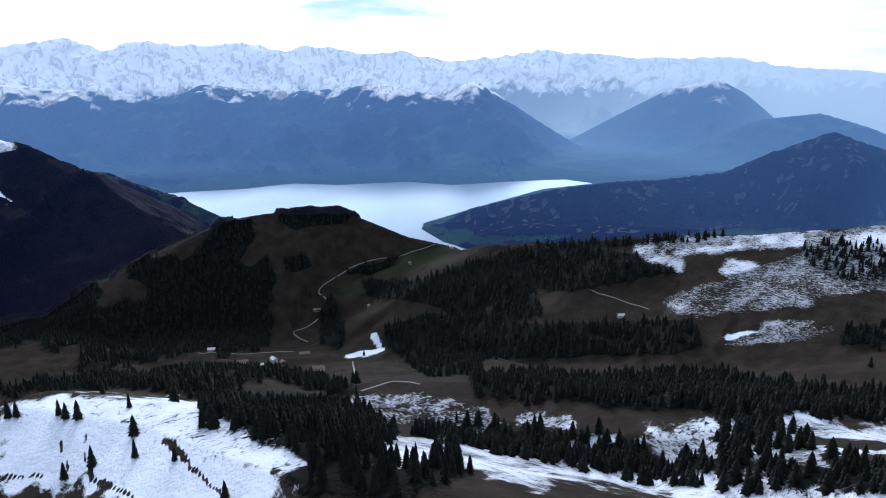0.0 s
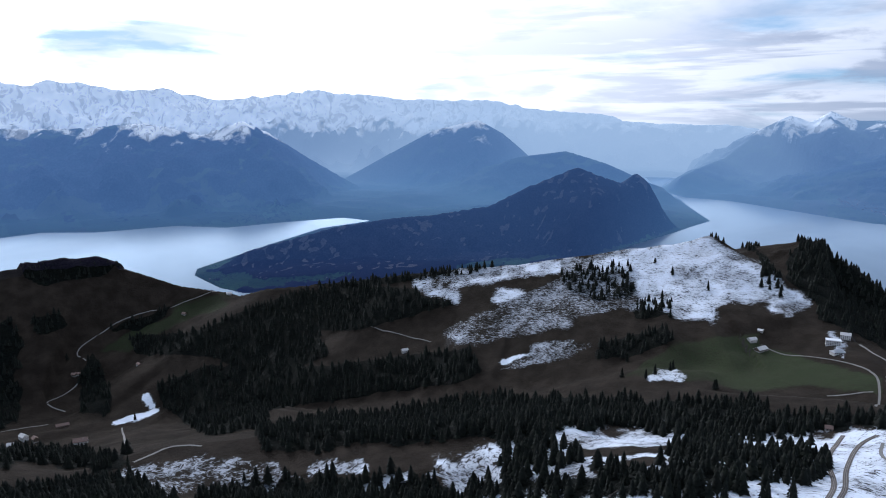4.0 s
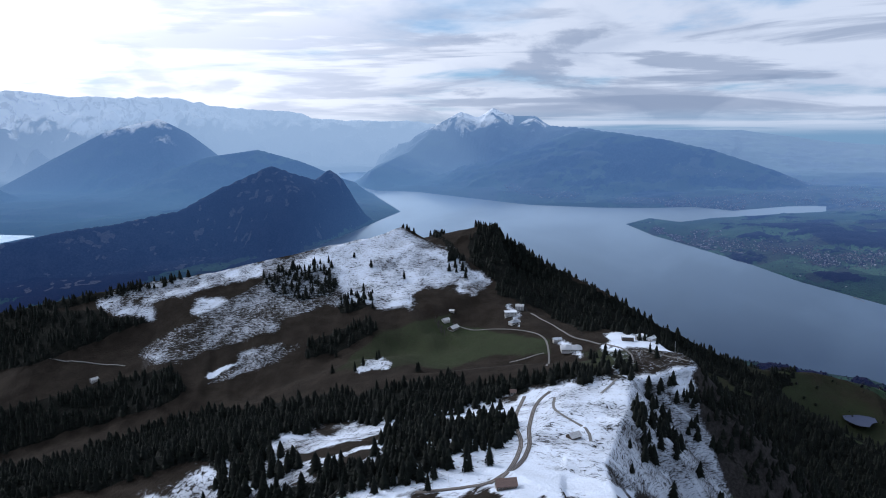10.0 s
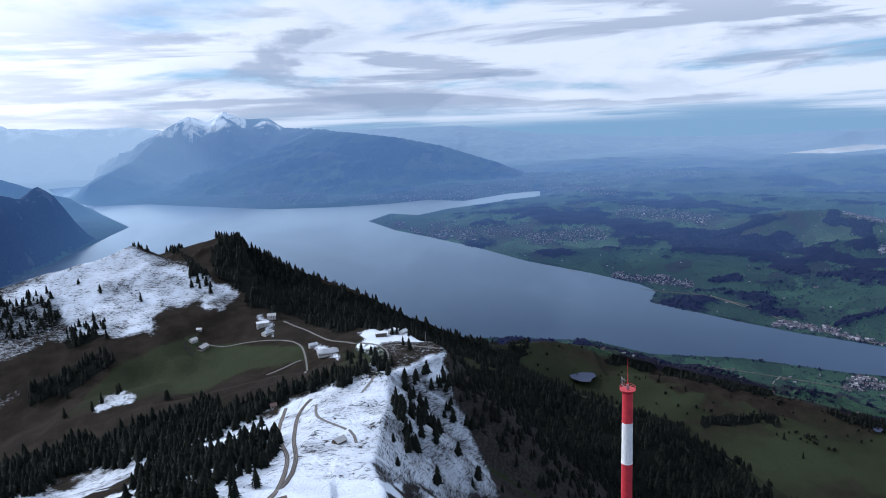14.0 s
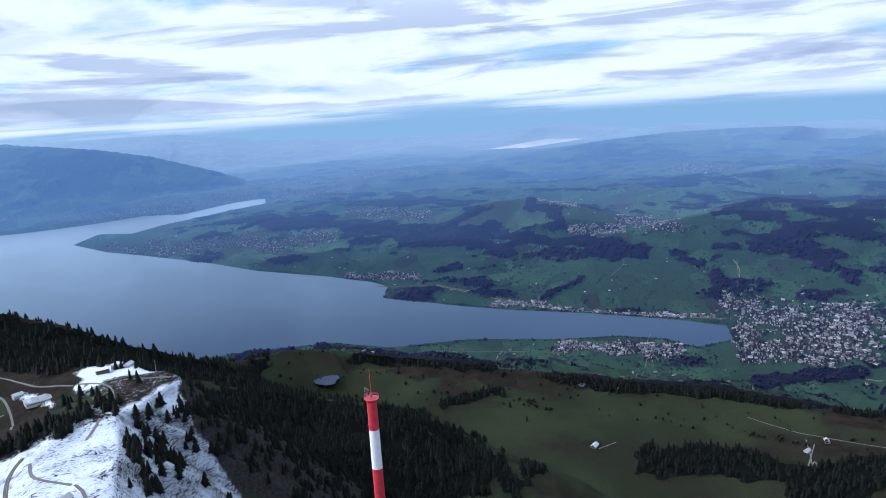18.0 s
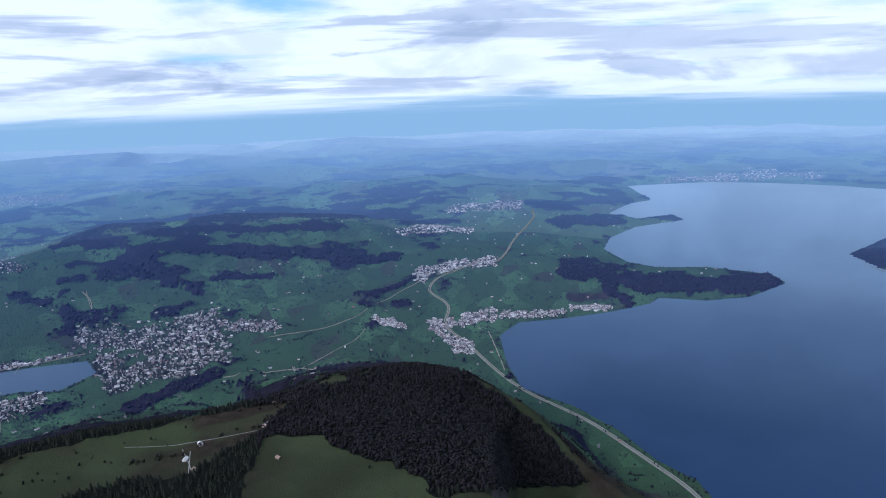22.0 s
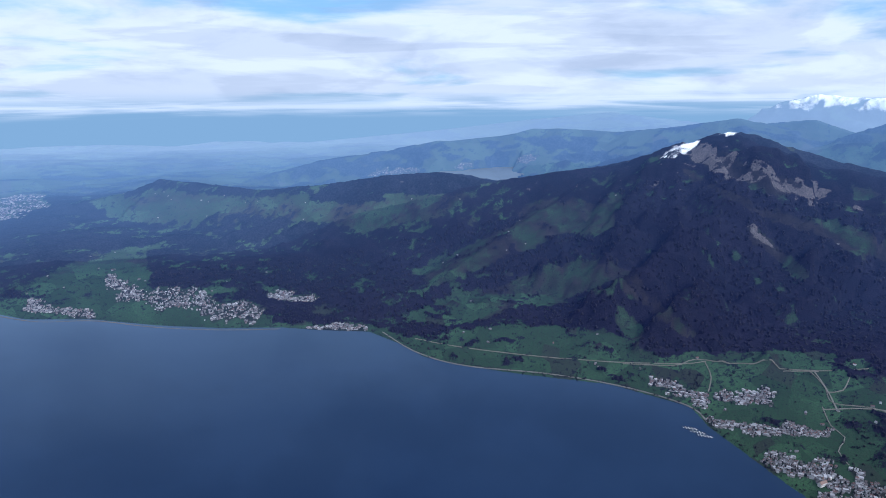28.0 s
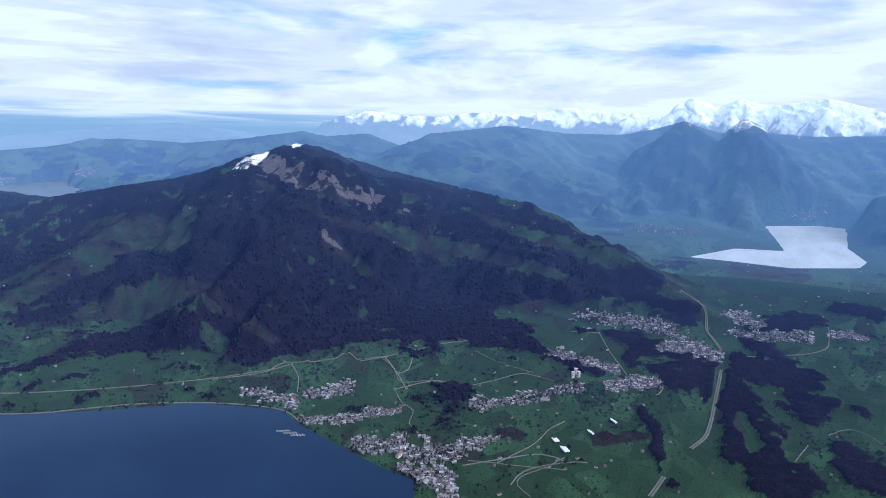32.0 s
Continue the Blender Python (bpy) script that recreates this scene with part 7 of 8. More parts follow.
lay_road("lane", 3.6, [(79.03, 3838), (81.74, 3961), (84.28, 4108), (86.9, 4043)])
lay_road("lane", 3.6, [(80.21, 4471), (81.76, 4324), (83.4, 4212), (85.13, 4138)])
lay_road("lane", 3.6, [(73.43, 3837), (74.13, 3628), (75.11, 3538), (74.8, 3393), (75.6, 3284)])
lay_road("lane", 3.6, [(79.94, 3024), (82.49, 2996), (85.13, 2966), (88.22, 2950)])
lay_road("lane", 3.6, [(82.49, 3001), (84.2, 3090), (85.69, 3193), (86.72, 3351), (87.96, 3466)])
lay_road("lane", 3.6, [(88.15, 3057), (86.49, 2958), (84.55, 2881), (84.35, 2804), (85.52, 2716)])
lay_road("lane", 3.6, [(103.19, 4752), (105.03, 4799), (107.4, 4692)])
lay_road("lane", 3.6, [(107.55, 3870), (109.17, 4030), (111.18, 3891)])
lay_road("lane", 3.6, [(106.32, 3675), (105.6, 3431)])
lay_road("lane", 3.2, [(272.17, 6745), (275.52, 6211), (283.22, 5770), (288.19, 5373)])
lay_road("lane", 3.2, [(300.68, 3935), (300.34, 4442), (301.89, 4901)])
lay_road("lane", 3.2, [(306.87, 6194), (307.17, 5624), (308.17, 5349), (309.56, 5223)])
lay_road("lane", 3.2, [(319.72, 4488), (326.23, 4713), (332.86, 5614), (337.8, 6121)])
lay_road("lane", 3.2, [(282.5, 4225), (287.68, 4159), (294.07, 4108)])
lay_road("lane", 3.2, [(321.54, 3840), (326.71, 4300), (328.3, 4738)])
lay_road("lane", 3.2, [(297.41, 5740), (298.44, 6180), (296.68, 6627)])
lay_road("lane", 2.8, [(312.19, 2073), (312.62, 1871), (312.1, 1766)])
lay_road("shore_road", 8, [(5.64, 6985), (8.56, 6494), (12.44, 5832), (16.53, 5594), (20.7, 5232), (25.43, 4996), (30.18, 4889)])
lay_road("shore_road", 8, [(38.59, 4678), (41.52, 4259), (45.51, 4031), (52.74, 3929), (58.55, 3829), (63.81, 3670), (65.5, 3499)])
lay_road("lane", 5, [(41.33, 4508), (45.07, 4319), (52.73, 4158), (62.26, 4179), (65.02, 4274)])
lay_road("lane", 5, [(338.13, 4486), (338.96, 4066), (339.46, 3811)])
lay_road("lane", 5, [(315.38, 3943), (322.56, 3875), (327.78, 3513)])
lay_road("track", 3.4, [(242.25, 1524), (246.03, 1462), (249.34, 1371), (250.18, 1270), (250.03, 1116)])
lay_road("track", 3.4, [(246.93, 1258), (249.8, 1269)])
lay_road("track", 3.4, [(256.95, 1076), (256.61, 1173), (254.04, 1261), (251.93, 1325), (250.29, 1437), (248.65, 1537)])
lay_road("track", 3.4, [(256.95, 1066), (254.55, 911)])
lay_road("track", 3.4, [(261.17, 1120), (259.13, 1149), (256.93, 1186)])
lay_road("track", 3.4, [(250.74, 891), (250.88, 819), (253.38, 755), (253.86, 713)])
lay_road("track", 3.4, [(187.88, 1895), (186.77, 1956), (188.66, 2037), (189.66, 2116), (189.01, 2186), (190.67, 2255), (192.56, 2308), (196.3, 2343), (199.12, 2364)])
lay_road("track", 3.4, [(191.56, 1643), (191.75, 1161)])
lay_road("track", 3.4, [(192.19, 949), (195.12, 978), (197.31, 963)])
lay_road("track", 3.4, [(208.03, 1813), (213.07, 1723), (216.23, 1648)])
lay_road("track", 3.4, [(177.88, 1913), (181.28, 1791), (186.68, 1804)])
lay_road("track", 3.4, [(167.1, 3209), (169.14, 3212), (171.95, 3240)])
lay_road("track", 3.4, [(173.78, 3209), (174.58, 3090), (173.92, 3032)])
lay_road("railway_bed", 4.6, [(238.85, 541), (242.79, 545), (246.27, 558), (247.53, 624), (247.99, 704), (247.43, 805), (248.24, 928)])
lay_road("railway_bed", 4.6, [(245.28, 548), (247.37, 588), (248.67, 674), (248.69, 764), (249.29, 875), (250.36, 932)])


# ---- building blocks ----
def part(name, bm, mat, parent=None, label=""):
    me = bpy.data.meshes.new(name)
    bm.to_mesh(me)
    bm.free()
    me.materials.append(mat)
    ob = new(name, me)
    ob.parent = parent
    if label:
        ob["label"] = label
    return ob


def tube(r0, r1, z0, z1, sides=20, bevel=0.0):
    bm = bmesh.new()
    bmesh.ops.create_cone(bm, cap_ends=True, segments=sides, radius1=r0, radius2=r1, depth=z1 - z0, matrix=Matrix.Translation((0, 0, (z0 + z1) / 2)))
    if bevel:
        bmesh.ops.bevel(bm, geom=[e for e in bm.edges if abs(e.verts[0].co.z - e.verts[1].co.z) < 1e-5], offset=bevel, segments=2, affect="EDGES")
    return bm


def bar(a, b, r, sides=6):
    a, b = Vector(a), Vector(b)
    bm = bmesh.new()
    m = Matrix.Translation((a + b) / 2) @ (b - a).to_track_quat("Z", "Y").to_matrix().to_4x4()
    bmesh.ops.create_cone(bm, cap_ends=True, segments=sides, radius1=r, radius2=r, depth=(b - a).length, matrix=m)
    return bm


# ---- transmission mast ----
def ring_bm(r, tube_r, z, sides=24):
    """A thin horizontal hoop."""
    bm = bmesh.new()
    rows = []
    for i in range(sides):
        a = 2 * math.pi * i / sides
        rows.append([bm.verts.new(((r + tube_r * math.cos(c)) * math.cos(a), (r + tube_r * math.cos(c)) * math.sin(a), z + tube_r * math.sin(c)))
                     for c in (0, math.pi / 2, math.pi, 3 * math.pi / 2)])
    for i in range(sides):
        for k in range(4):
            bm.faces.new((rows[i][k], rows[(i + 1) % sides][k], rows[(i + 1) % sides][(k + 1) % 4], rows[i][(k + 1) % 4]))
    return bm


def mast(x, y, z0, top):
    root = tagged(new("transmission_mast"), "slender red and white banded tubular transmission mast", "mast")
    root.location = (x, y, z0)
    height, z, k = top - z0, top - z0, 0
    while z > 0.01:
        lo = max(z - (12.6 if k == 0 else 17.2), 0)
        rad = lambda h: 2.08 + 0.25 * (height - h) / height
        part("mast_segment", tube(rad(lo), rad(z) - 0.02, lo, z - 0.03, 28, 0.05), M_RED if k % 2 == 0 else M_WHITE, root,
             "red painted segment" if k % 2 == 0 else "white painted segment")
        part("flange", tube(rad(lo) + 0.10, rad(lo) + 0.10, lo - 0.12, lo + 0.12, 28), M_RED if k % 2 == 0 else M_WHITE, root)
        z, k = lo, k + 1
    part("collar", tube(2.1, 2.9, height - 0.6, height + 0.5, 28), M_RED, root)
    part("platform", tube(3.0, 3.0, height + 0.5, height + 0.75, 28), M_RED, root, "round red service platform")
    for zr in (1.35, 1.95):
        part("railing_hoop", ring_bm(2.95, 0.06, height + zr), M_RED, root)
    for i in range(12):
        a = 2 * math.pi * i / 12
        part("railing_post", bar((2.95 * math.cos(a), 2.95 * math.sin(a), height + 0.7), (2.95 * math.cos(a), 2.95 * math.sin(a), height + 2.0), 0.05), M_RED, root)
    # bracket frame with dipoles on one side
    bx, by = math.cos(radians(205)), math.sin(radians(205))
    for zr in (1.0, 3.6):
        part("bracket", bar((bx * 1.2, by * 1.2, height + zr), (bx * 4.6, by * 4.6, height + zr), 0.09), M_STEEL, root)
    for u in (2.6, 3.6, 4.6):
        part("dipole", bar((bx * u, by * u, height + 0.6), (bx * u, by * u, height + 4.2), 0.10), M_STEEL, root, "grey dipole antenna")
    part("equipment_box", tube(0.55, 0.5, height + 0.75, height + 2.6, 10, 0.05), M_STEEL, root)
    part("whip_antenna", tube(0.16, 0.05, height + 0.75, height + 13.0, 8), M_RED, root, "thin red whip antenna")
    for i in range(3):
        a = radians(70 + 120 * i)
        part("brace", bar((0.9 * math.cos(a), 0.9 * math.sin(a), height + 0.75), (0, 0, height + 4.4), 0.05), M_RED, root)
    part("footing", tube(3.6, 3.2, -2.0, 0.6, 24, 0.1), M_STEEL, root)
    return root


MX, MY, MZ = polar(276.87, 268, EYE_Z - 113.0)
mast(MX, MY, EYE_Z - 202, MZ)


# ---- houses ----
def shade_mat(name, colours, rough, far=False, stained=(0.12, 0.11, 0.10)):
    """One plaster, board or tile material whose tone varies from piece to piece; far paints distance haze on it."""
    m, t, b = material(name)
    geo = t.nodes.new("ShaderNodeNewGeometry")
    rnd = math_node(t, "FRACT", math_node(t, "ADD", geo.outputs["Random Per Island"], t.nodes.new("ShaderNodeObjectInfo").outputs["Random"]))
    co = t.nodes.new("ShaderNodeTexCoord").outputs["Object"]
    c = ramp(t, rnd, [(i / (len(colours) - 1), c) for i, c in enumerate(colours)])
    stain = noise_tex(t, co, 0.7, 4)
    c = mix(t, math_node(t, "MULTIPLY", step(t, stain, 0.35, 0.8), 0.35), c, stained)
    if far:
        # distance haze painted into the colour and added as emission
        tone, haze_veil, _ = far_haze(t, geo.outputs["Position"])
        c = mix(t, haze_veil, c, (0.10, 0.13, 0.18))
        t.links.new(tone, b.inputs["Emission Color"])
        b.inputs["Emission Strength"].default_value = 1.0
    t.links.new(c, b.inputs["Base Color"])
    b.inputs["Roughness"].default_value = rough
    b.inputs["Specular IOR Level"].default_value = 0.15
    return m


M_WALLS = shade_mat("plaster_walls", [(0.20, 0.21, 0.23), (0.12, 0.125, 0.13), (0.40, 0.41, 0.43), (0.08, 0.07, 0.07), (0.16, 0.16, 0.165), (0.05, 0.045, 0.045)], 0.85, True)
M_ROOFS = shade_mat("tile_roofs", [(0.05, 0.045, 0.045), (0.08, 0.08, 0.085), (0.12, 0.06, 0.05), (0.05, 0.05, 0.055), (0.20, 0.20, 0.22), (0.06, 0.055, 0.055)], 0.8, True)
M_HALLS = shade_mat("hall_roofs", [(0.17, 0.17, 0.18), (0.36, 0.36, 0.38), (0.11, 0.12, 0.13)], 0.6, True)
M_TIMBER = plain("dark_weathered_timber", (0.085, 0.060, 0.042), 0.85, 0, 0.25, 1.5, 0.3)
M_PLASTER = plain("white_plaster", (0.48, 0.47, 0.46), 0.85, 0, 0.08, 0.5)
M_TILE = plain("brown_roof_tiles", (0.15, 0.10, 0.085), 0.8, 0, 0.2, 1.2, 0.3)
M_SNOWROOF = plain("snow_covered_roof", (0.50, 0.53, 0.58), 0.9, 0, 0.06, 0.4, 0.2)
M_SHEETROOF = plain("grey_sheet_roof", (0.42, 0.42, 0.43), 0.6, 0.1, 0.12, 0.6)
M_PANE = plain("dark_window_glass", (0.03, 0.035, 0.04), 0.08, 0, 0.1, 1)
M_STONE = plain("grey_stone_base", (0.24, 0.23, 0.22), 0.9, 0, 0.2, 1.0, 0.4)


def box_bm(cx, cy, z0, w, l, h, bevel=0.06):
    bm = bmesh.new()
    bmesh.ops.create_cube(bm, size=1.0, matrix=Matrix.Translation((cx, cy, z0 + h / 2)) @ Matrix.Diagonal((w, l, h, 1)))
    if bevel:
        bmesh.ops.bevel(bm, geom=bm.edges[:], offset=bevel, segments=1, affect="EDGES")
    return bm


def gable_wall(w, l, h, rise):
    """Walls with gables: ridge along y."""
    bm = bmesh.new()
    v = [bm.verts.new(p) for p in ((-w / 2, -l / 2, -3), (w / 2, -l / 2, -3), (w / 2, l / 2, -3), (-w / 2, l / 2, -3),
                                   (-w / 2, -l / 2, h), (w / 2, -l / 2, h), (w / 2, l / 2, h), (-w / 2, l / 2, h), (0, -l / 2, h + rise), (0, l / 2, h + rise))]
    for f in ((0, 1, 5, 8, 4), (2, 3, 7, 9, 6), (1, 2, 6, 5), (3, 0, 4, 7), (3, 2, 1, 0), (4, 8, 9, 7), (8, 5, 6, 9)):
        bm.faces.new([v[i] for i in f])
    return bm


def roof_slab(w, l, h, rise, side, over=0.9, thick=0.35):
    """One slope of a gable roof as a thick slab."""
    bm = bmesh.new()
    k = rise / (w / 2)
    x1, z1 = side * (w / 2 + over), h - over * k
    prof = [(0, h + rise + 0.05), (x1, z1 + 0.05), (x1, z1 + 0.05 + thick), (0, h + rise + 0.05 + thick)]
    a = [bm.verts.new((x, -l / 2 - over, z)) for x, z in prof]
    c = [bm.verts.new((x, l / 2 + over, z)) for x, z in prof]
    bm.faces.new(a)
    bm.faces.new(c[::-1])
    for i in range(4):
        j = (i + 1) % 4
        bm.faces.new((a[i], c[i], c[j], a[j]))
    bmesh.ops.recalc_face_normals(bm, faces=bm.faces[:])
    return bm


def house(name, label, b, d, w, l, h, rise, turn, wall, roof, rows=2, chimney=True, scale=None, base=True):
    place, s = spot(b, d)
    root = tagged(new(name), label, "house")
    root.location, root.rotation_euler, root.scale = place, (0, 0, radians(turn)), (scale or s,) * 3
    part("wall", gable_wall(w, l, h, rise), wall, root)
    for side in (-1, 1):
        part("roof", roof_slab(w, l, h, rise, side), roof, root)
    if base:
        part("stone_base", box_bm(0, 0, -3, w + 0.3, l + 0.3, 3.6), M_STONE, root)
    if chimney:
        part("chimney", box_bm(w * 0.18, l * 0.2, h + rise * 0.4, 0.8, 0.8, rise * 0.6 + 1.0), M_STONE, root)
    for row in range(rows):
        z = 1.3 + row * 2.7
        if z + 1.4 > h + 0.4:
            break
        for side in (-1, 1):
            for i in range(max(2, int(l / 3.2))):
                y = (i + 0.5) / max(2, int(l / 3.2)) * l - l / 2
                win = part("window", box_bm(side * (w / 2 + 0.03), y, z, 0.12, 1.1, 1.4, 0), M_PANE, root)
                part("window_frame", box_bm(side * (w / 2 + 0.02), y, z - 0.12, 0.10, 1.34, 1.64, 0), M_TIMBER if wall is not M_TIMBER else M_PLASTER, win)
        for side in (-1, 1):
            for i in range(max(2, int(w / 3.2))):
                x = (i + 0.5) / max(2, int(w / 3.2)) * w - w / 2
                if row == 0 and i == 0 and side < 0:
                    part("door", box_bm(x, -l / 2 - 0.05, 0, 1.1, 0.14, 2.1, 0), M_TIMBER, root, "dark timber door")
                else:
                    part("window", box_bm(x, side * (l / 2 + 0.03), z, 1.1, 0.12, 1.4, 0), M_PANE, root)
    return root


def hall(name, label, b, d, w, l, h, turn, wall, roof, peaks=1):
    """A broad hall whose roof has one or more low tent-like peaks."""
    place, s = spot(b, d)
    root = tagged(new(name), label, "building")
    root.location, root.rotation_euler, root.scale = place, (0, 0, radians(turn)), (s,) * 3
    part("wall", box_bm(0, 0, -3, w, l, h + 3), wall, root)
    bm = bmesh.new()
    n = 8 * peaks + 1
    grid = []
    for i in range(n):
        row = []
        for j in range(9):
            u, v = i / (n - 1), j / 8
            z = h + 0.15 + 5.5 * max(0.0, 1 - abs(2 * v - 1)) * (0.55 + 0.45 * abs(math.sin(math.pi * peaks * u))) * min(1, 4 * u, 4 * (1 - u))
            row.append(bm.verts.new(((v - 0.5) * (w + 2), (u - 0.5) * (l + 2), z)))
        grid.append(row)
    for i in range(n - 1):
        for j in range(8):
            bm.faces.new((grid[i][j], grid[i][j + 1], grid[i + 1][j + 1], grid[i + 1][j]))
    bmesh.ops.solidify(bm, geom=bm.faces[:], thickness=0.4)
    part("roof", bm, roof, root)
    for side in (-1, 1):
        for i in range(int(l / 4)):
            part("window", box_bm(side * (w / 2 + 0.03), (i + 0.5) * 4 - l / 2, 1.2, 0.14, 2.4, 1.8, 0), M_PANE, root)
    return root


def flat_block(name, label, b, d, w, l, h, turn, wall, roof):
    place, s = spot(b, d)
    root = tagged(new(name), label, "building")
    root.location, root.rotation_euler, root.scale = place, (0, 0, radians(turn)), (s,) * 3
    part("wall", box_bm(0, 0, -3, w, l, h + 3), wall, root)
    part("roof", box_bm(0, 0, h + 0.01, w + 1.2, l + 1.2, 0.5), roof, root)
    for row in range(int(h / 2.9)):
        for side in (-1, 1):
            for i in range(int(l / 3)):
                part("window", box_bm(side * (w / 2 + 0.03), (i + 0.5) * 3 - l / 2, 1.0 + row * 2.9, 0.14, 1.5, 1.5, 0), M_PANE, root)
            for i in range(int(w / 3)):
                part("window", box_bm((i + 0.5) * 3 - w / 2, side * (l / 2 + 0.03), 1.0 + row * 2.9, 1.5, 0.14, 1.5, 0), M_PANE, root)
    return root


# on the crest and the alp
house("stable", "small timber stable with snow-dusted roof on the crest", 252.42, 722, 10, 13, 3.2, 3.2, 60, M_TIMBER, M_SHEETROOF, 1, False)
house("barn", "dark timber barn with brown roof beside the railway", 246.75, 535, 11, 16, 4.5, 3.8, 35, M_TIMBER, M_TILE, 1, False)
hall("station_hall", "white tent-roofed station hall on the saddle", 252.08, 1256, 26, 40, 4.5, 25, M_PLASTER, M_SNOWROOF, 2)
house("station_house", "small white station house with snowy roof", 250.85, 1313, 9, 15, 5, 3, 40, M_PLASTER, M_SNOWROOF)
flat_block("hotel", "flat-roofed brown mountain hotel beside the road", 256.5, 1262, 14, 20, 7, 20, M_TIMBER, M_SNOWROOF)
flat_block("restaurant", "white flat-roofed restaurant on the crest", 257.55, 1275, 13, 16, 8, 65, M_PLASTER, M_SNOWROOF)
house("inn", "low white inn with brown roof beside the restaurant", 258.35, 1262, 10, 15, 4, 3, 70, M_PLASTER, M_SNOWROOF, 1)
flat_block("mountain_hotel", "white mountain hotel with several storeys", 247.0, 1530, 16, 26, 10, 30, M_PLASTER, M_SNOWROOF)
house("guesthouse", "white guesthouse with dark roof beside the hotel", 247.75, 1585, 12, 18, 9, 4, 20, M_PLASTER, M_SHEETROOF, 3)
hall("terrace_house", "low white annexe with snow-covered terrace roof", 247.36, 1472, 14, 24, 3.5, 60, M_PLASTER, M_SNOWROOF, 1)
house("alpine_farm", "white alpine farmhouse with grey roof on the meadow", 241.6, 1525, 10, 16, 5, 3.5, 70, M_PLASTER, M_SHEETROOF)
house("cowshed", "dark timber cowshed with broad roof on the meadow", 242.25, 1500, 14, 24, 4, 4.5, 80, M_TIMBER, M_SHEETROOF, 1, False)
house("alpine_hut", "small timber hut with pale roof on the slope", 242.14, 1573, 7, 10, 3, 2.5, 10, M_TIMBER, M_SHEETROOF, 1, False)
house("line_hut", "small stone hut beside the railway", 247.27, 955, 6, 8, 4, 3, 30, M_STONE, M_TILE, 1, False)
house("meadow_barn", "barn with white roof on the green terrace", 295.89, 1756, 14, 22, 5, 5, 40, M_TIMBER, M_SNOWROOF, 1, False)
for row in ((182.54, 1496, 12, 22, 6, 4, 80, "inn", "long red-roofed inn in the valley hamlet"), (184.31, 1515, 11, 17, 8, 4, 60, "hamlet_house", "white house with dark roof in the valley hamlet"),
            (185.05, 1680, 12, 18, 9, 4, 20, "hamlet_house", "tall pale house in the valley hamlet"), (188.68, 1418, 15, 24, 12, 5, 75, "hamlet_hotel", "large grey hotel with balconies in the hamlet"),
            (187.59, 1738, 11, 26, 7, 4, 85, "hamlet_house", "long timber house at the wood's edge"), (180.21, 1836, 10, 18, 6, 4, 80, "hamlet_house", "pale house on the forest road"),
            (185.75, 1665, 10, 14, 7, 4, 10, "hamlet_house", "red-roofed house in the valley hamlet"), (196.62, 2280, 9, 12, 4, 3, 30, "chalet", "timber chalet on the green saddle"),
            (188.93, 2078, 9, 13, 4, 3, 50, "chalet", "timber chalet beside the path"), (193.13, 1973, 9, 13, 4, 3, 20, "chalet", "timber chalet on withered grass"),
            (214.04, 1628, 10, 15, 5, 3.5, 80, "farmhouse", "white farmhouse beside the alpine track"), (200.05, 2316, 9, 14, 5, 3, 60, "chalet", "pale chalet on the saddle"),
            (313.6, 2073, 12, 18, 5, 4, 60, "farmhouse", "white farmhouse on the green terrace"), (319.83, 2300, 12, 18, 5, 4, 30, "farmhouse", "farmhouse at the edge of the terrace"),
            (318.8, 2090, 11, 17, 5, 4, 70, "farmhouse", "brown farmhouse on the green terrace"), (312.32, 1960, 11, 17, 5, 4, 20, "farmhouse", "pale farmhouse beside the lane"),
            (312.91, 1834, 11, 17, 5, 4, 50, "farmhouse", "brown farmhouse beside the lane"), (318.97, 2106, 10, 15, 5, 4, 10, "farmhouse", "white farmhouse near the wood"),
            (319.73, 1794, 10, 15, 4, 3, 80, "farmhouse", "low farmhouse in a forest clearing"), (188.66, 2075, 9, 12, 4, 3, 40, "chalet", "small chalet beside the winding path")):
    b, d, w, l, h, rise, turn, name, label = row
    white = "white" in label or "pale" in label or "grey" in label or "inn" in name
    house(name, label, b, d, w, l, h, rise, turn, M_PLASTER if white else M_TIMBER, M_SHEETROOF if "pale" in label or "white" in label else M_TILE, 3)

# ---- towns and villages ----
rng = np.random.default_rng(7)
HOUSE_V = np.array([(-.5, -.5, -.3), (.5, -.5, -.3), (.5, .5, -.3), (-.5, .5, -.3), (-.5, -.5, 1), (.5, -.5, 1), (.5, .5, 1), (-.5, .5, 1), (0, -.5, 1.55), (0, .5, 1.55),
                    (-.58, -.58, .93), (0, -.58, 1.6), (.58, -.58, .93), (-.58, .58, .93), (0, .58, 1.6), (.58, .58, .93)])
HOUSE_F = [(0, 1, 5, 4), (1, 2, 6, 5), (2, 3, 7, 6), (3, 0, 4, 7), (4, 5, 8), (6, 7, 9), (10, 11, 14, 13), (11, 12, 15, 14)]
BLOCK_V = np.array([(-.5, -.5, -.3), (.5, -.5, -.3), (.5, .5, -.3), (-.5, .5, -.3), (-.5, -.5, 1), (.5, -.5, 1), (.5, .5, 1), (-.5, .5, 1),
                    (-.52, -.52, 1.01), (.52, -.52, 1.01), (.52, .52, 1.01), (-.52, .52, 1.01)])
BLOCK_F = [(0, 1, 5, 4), (1, 2, 6, 5), (2, 3, 7, 6), (3, 0, 4, 7), (8, 9, 10, 11)]


def pick(mask, count, seed):
    """Random plan points inside a mask, as bearings and distances."""
    g = np.random.default_rng(seed)
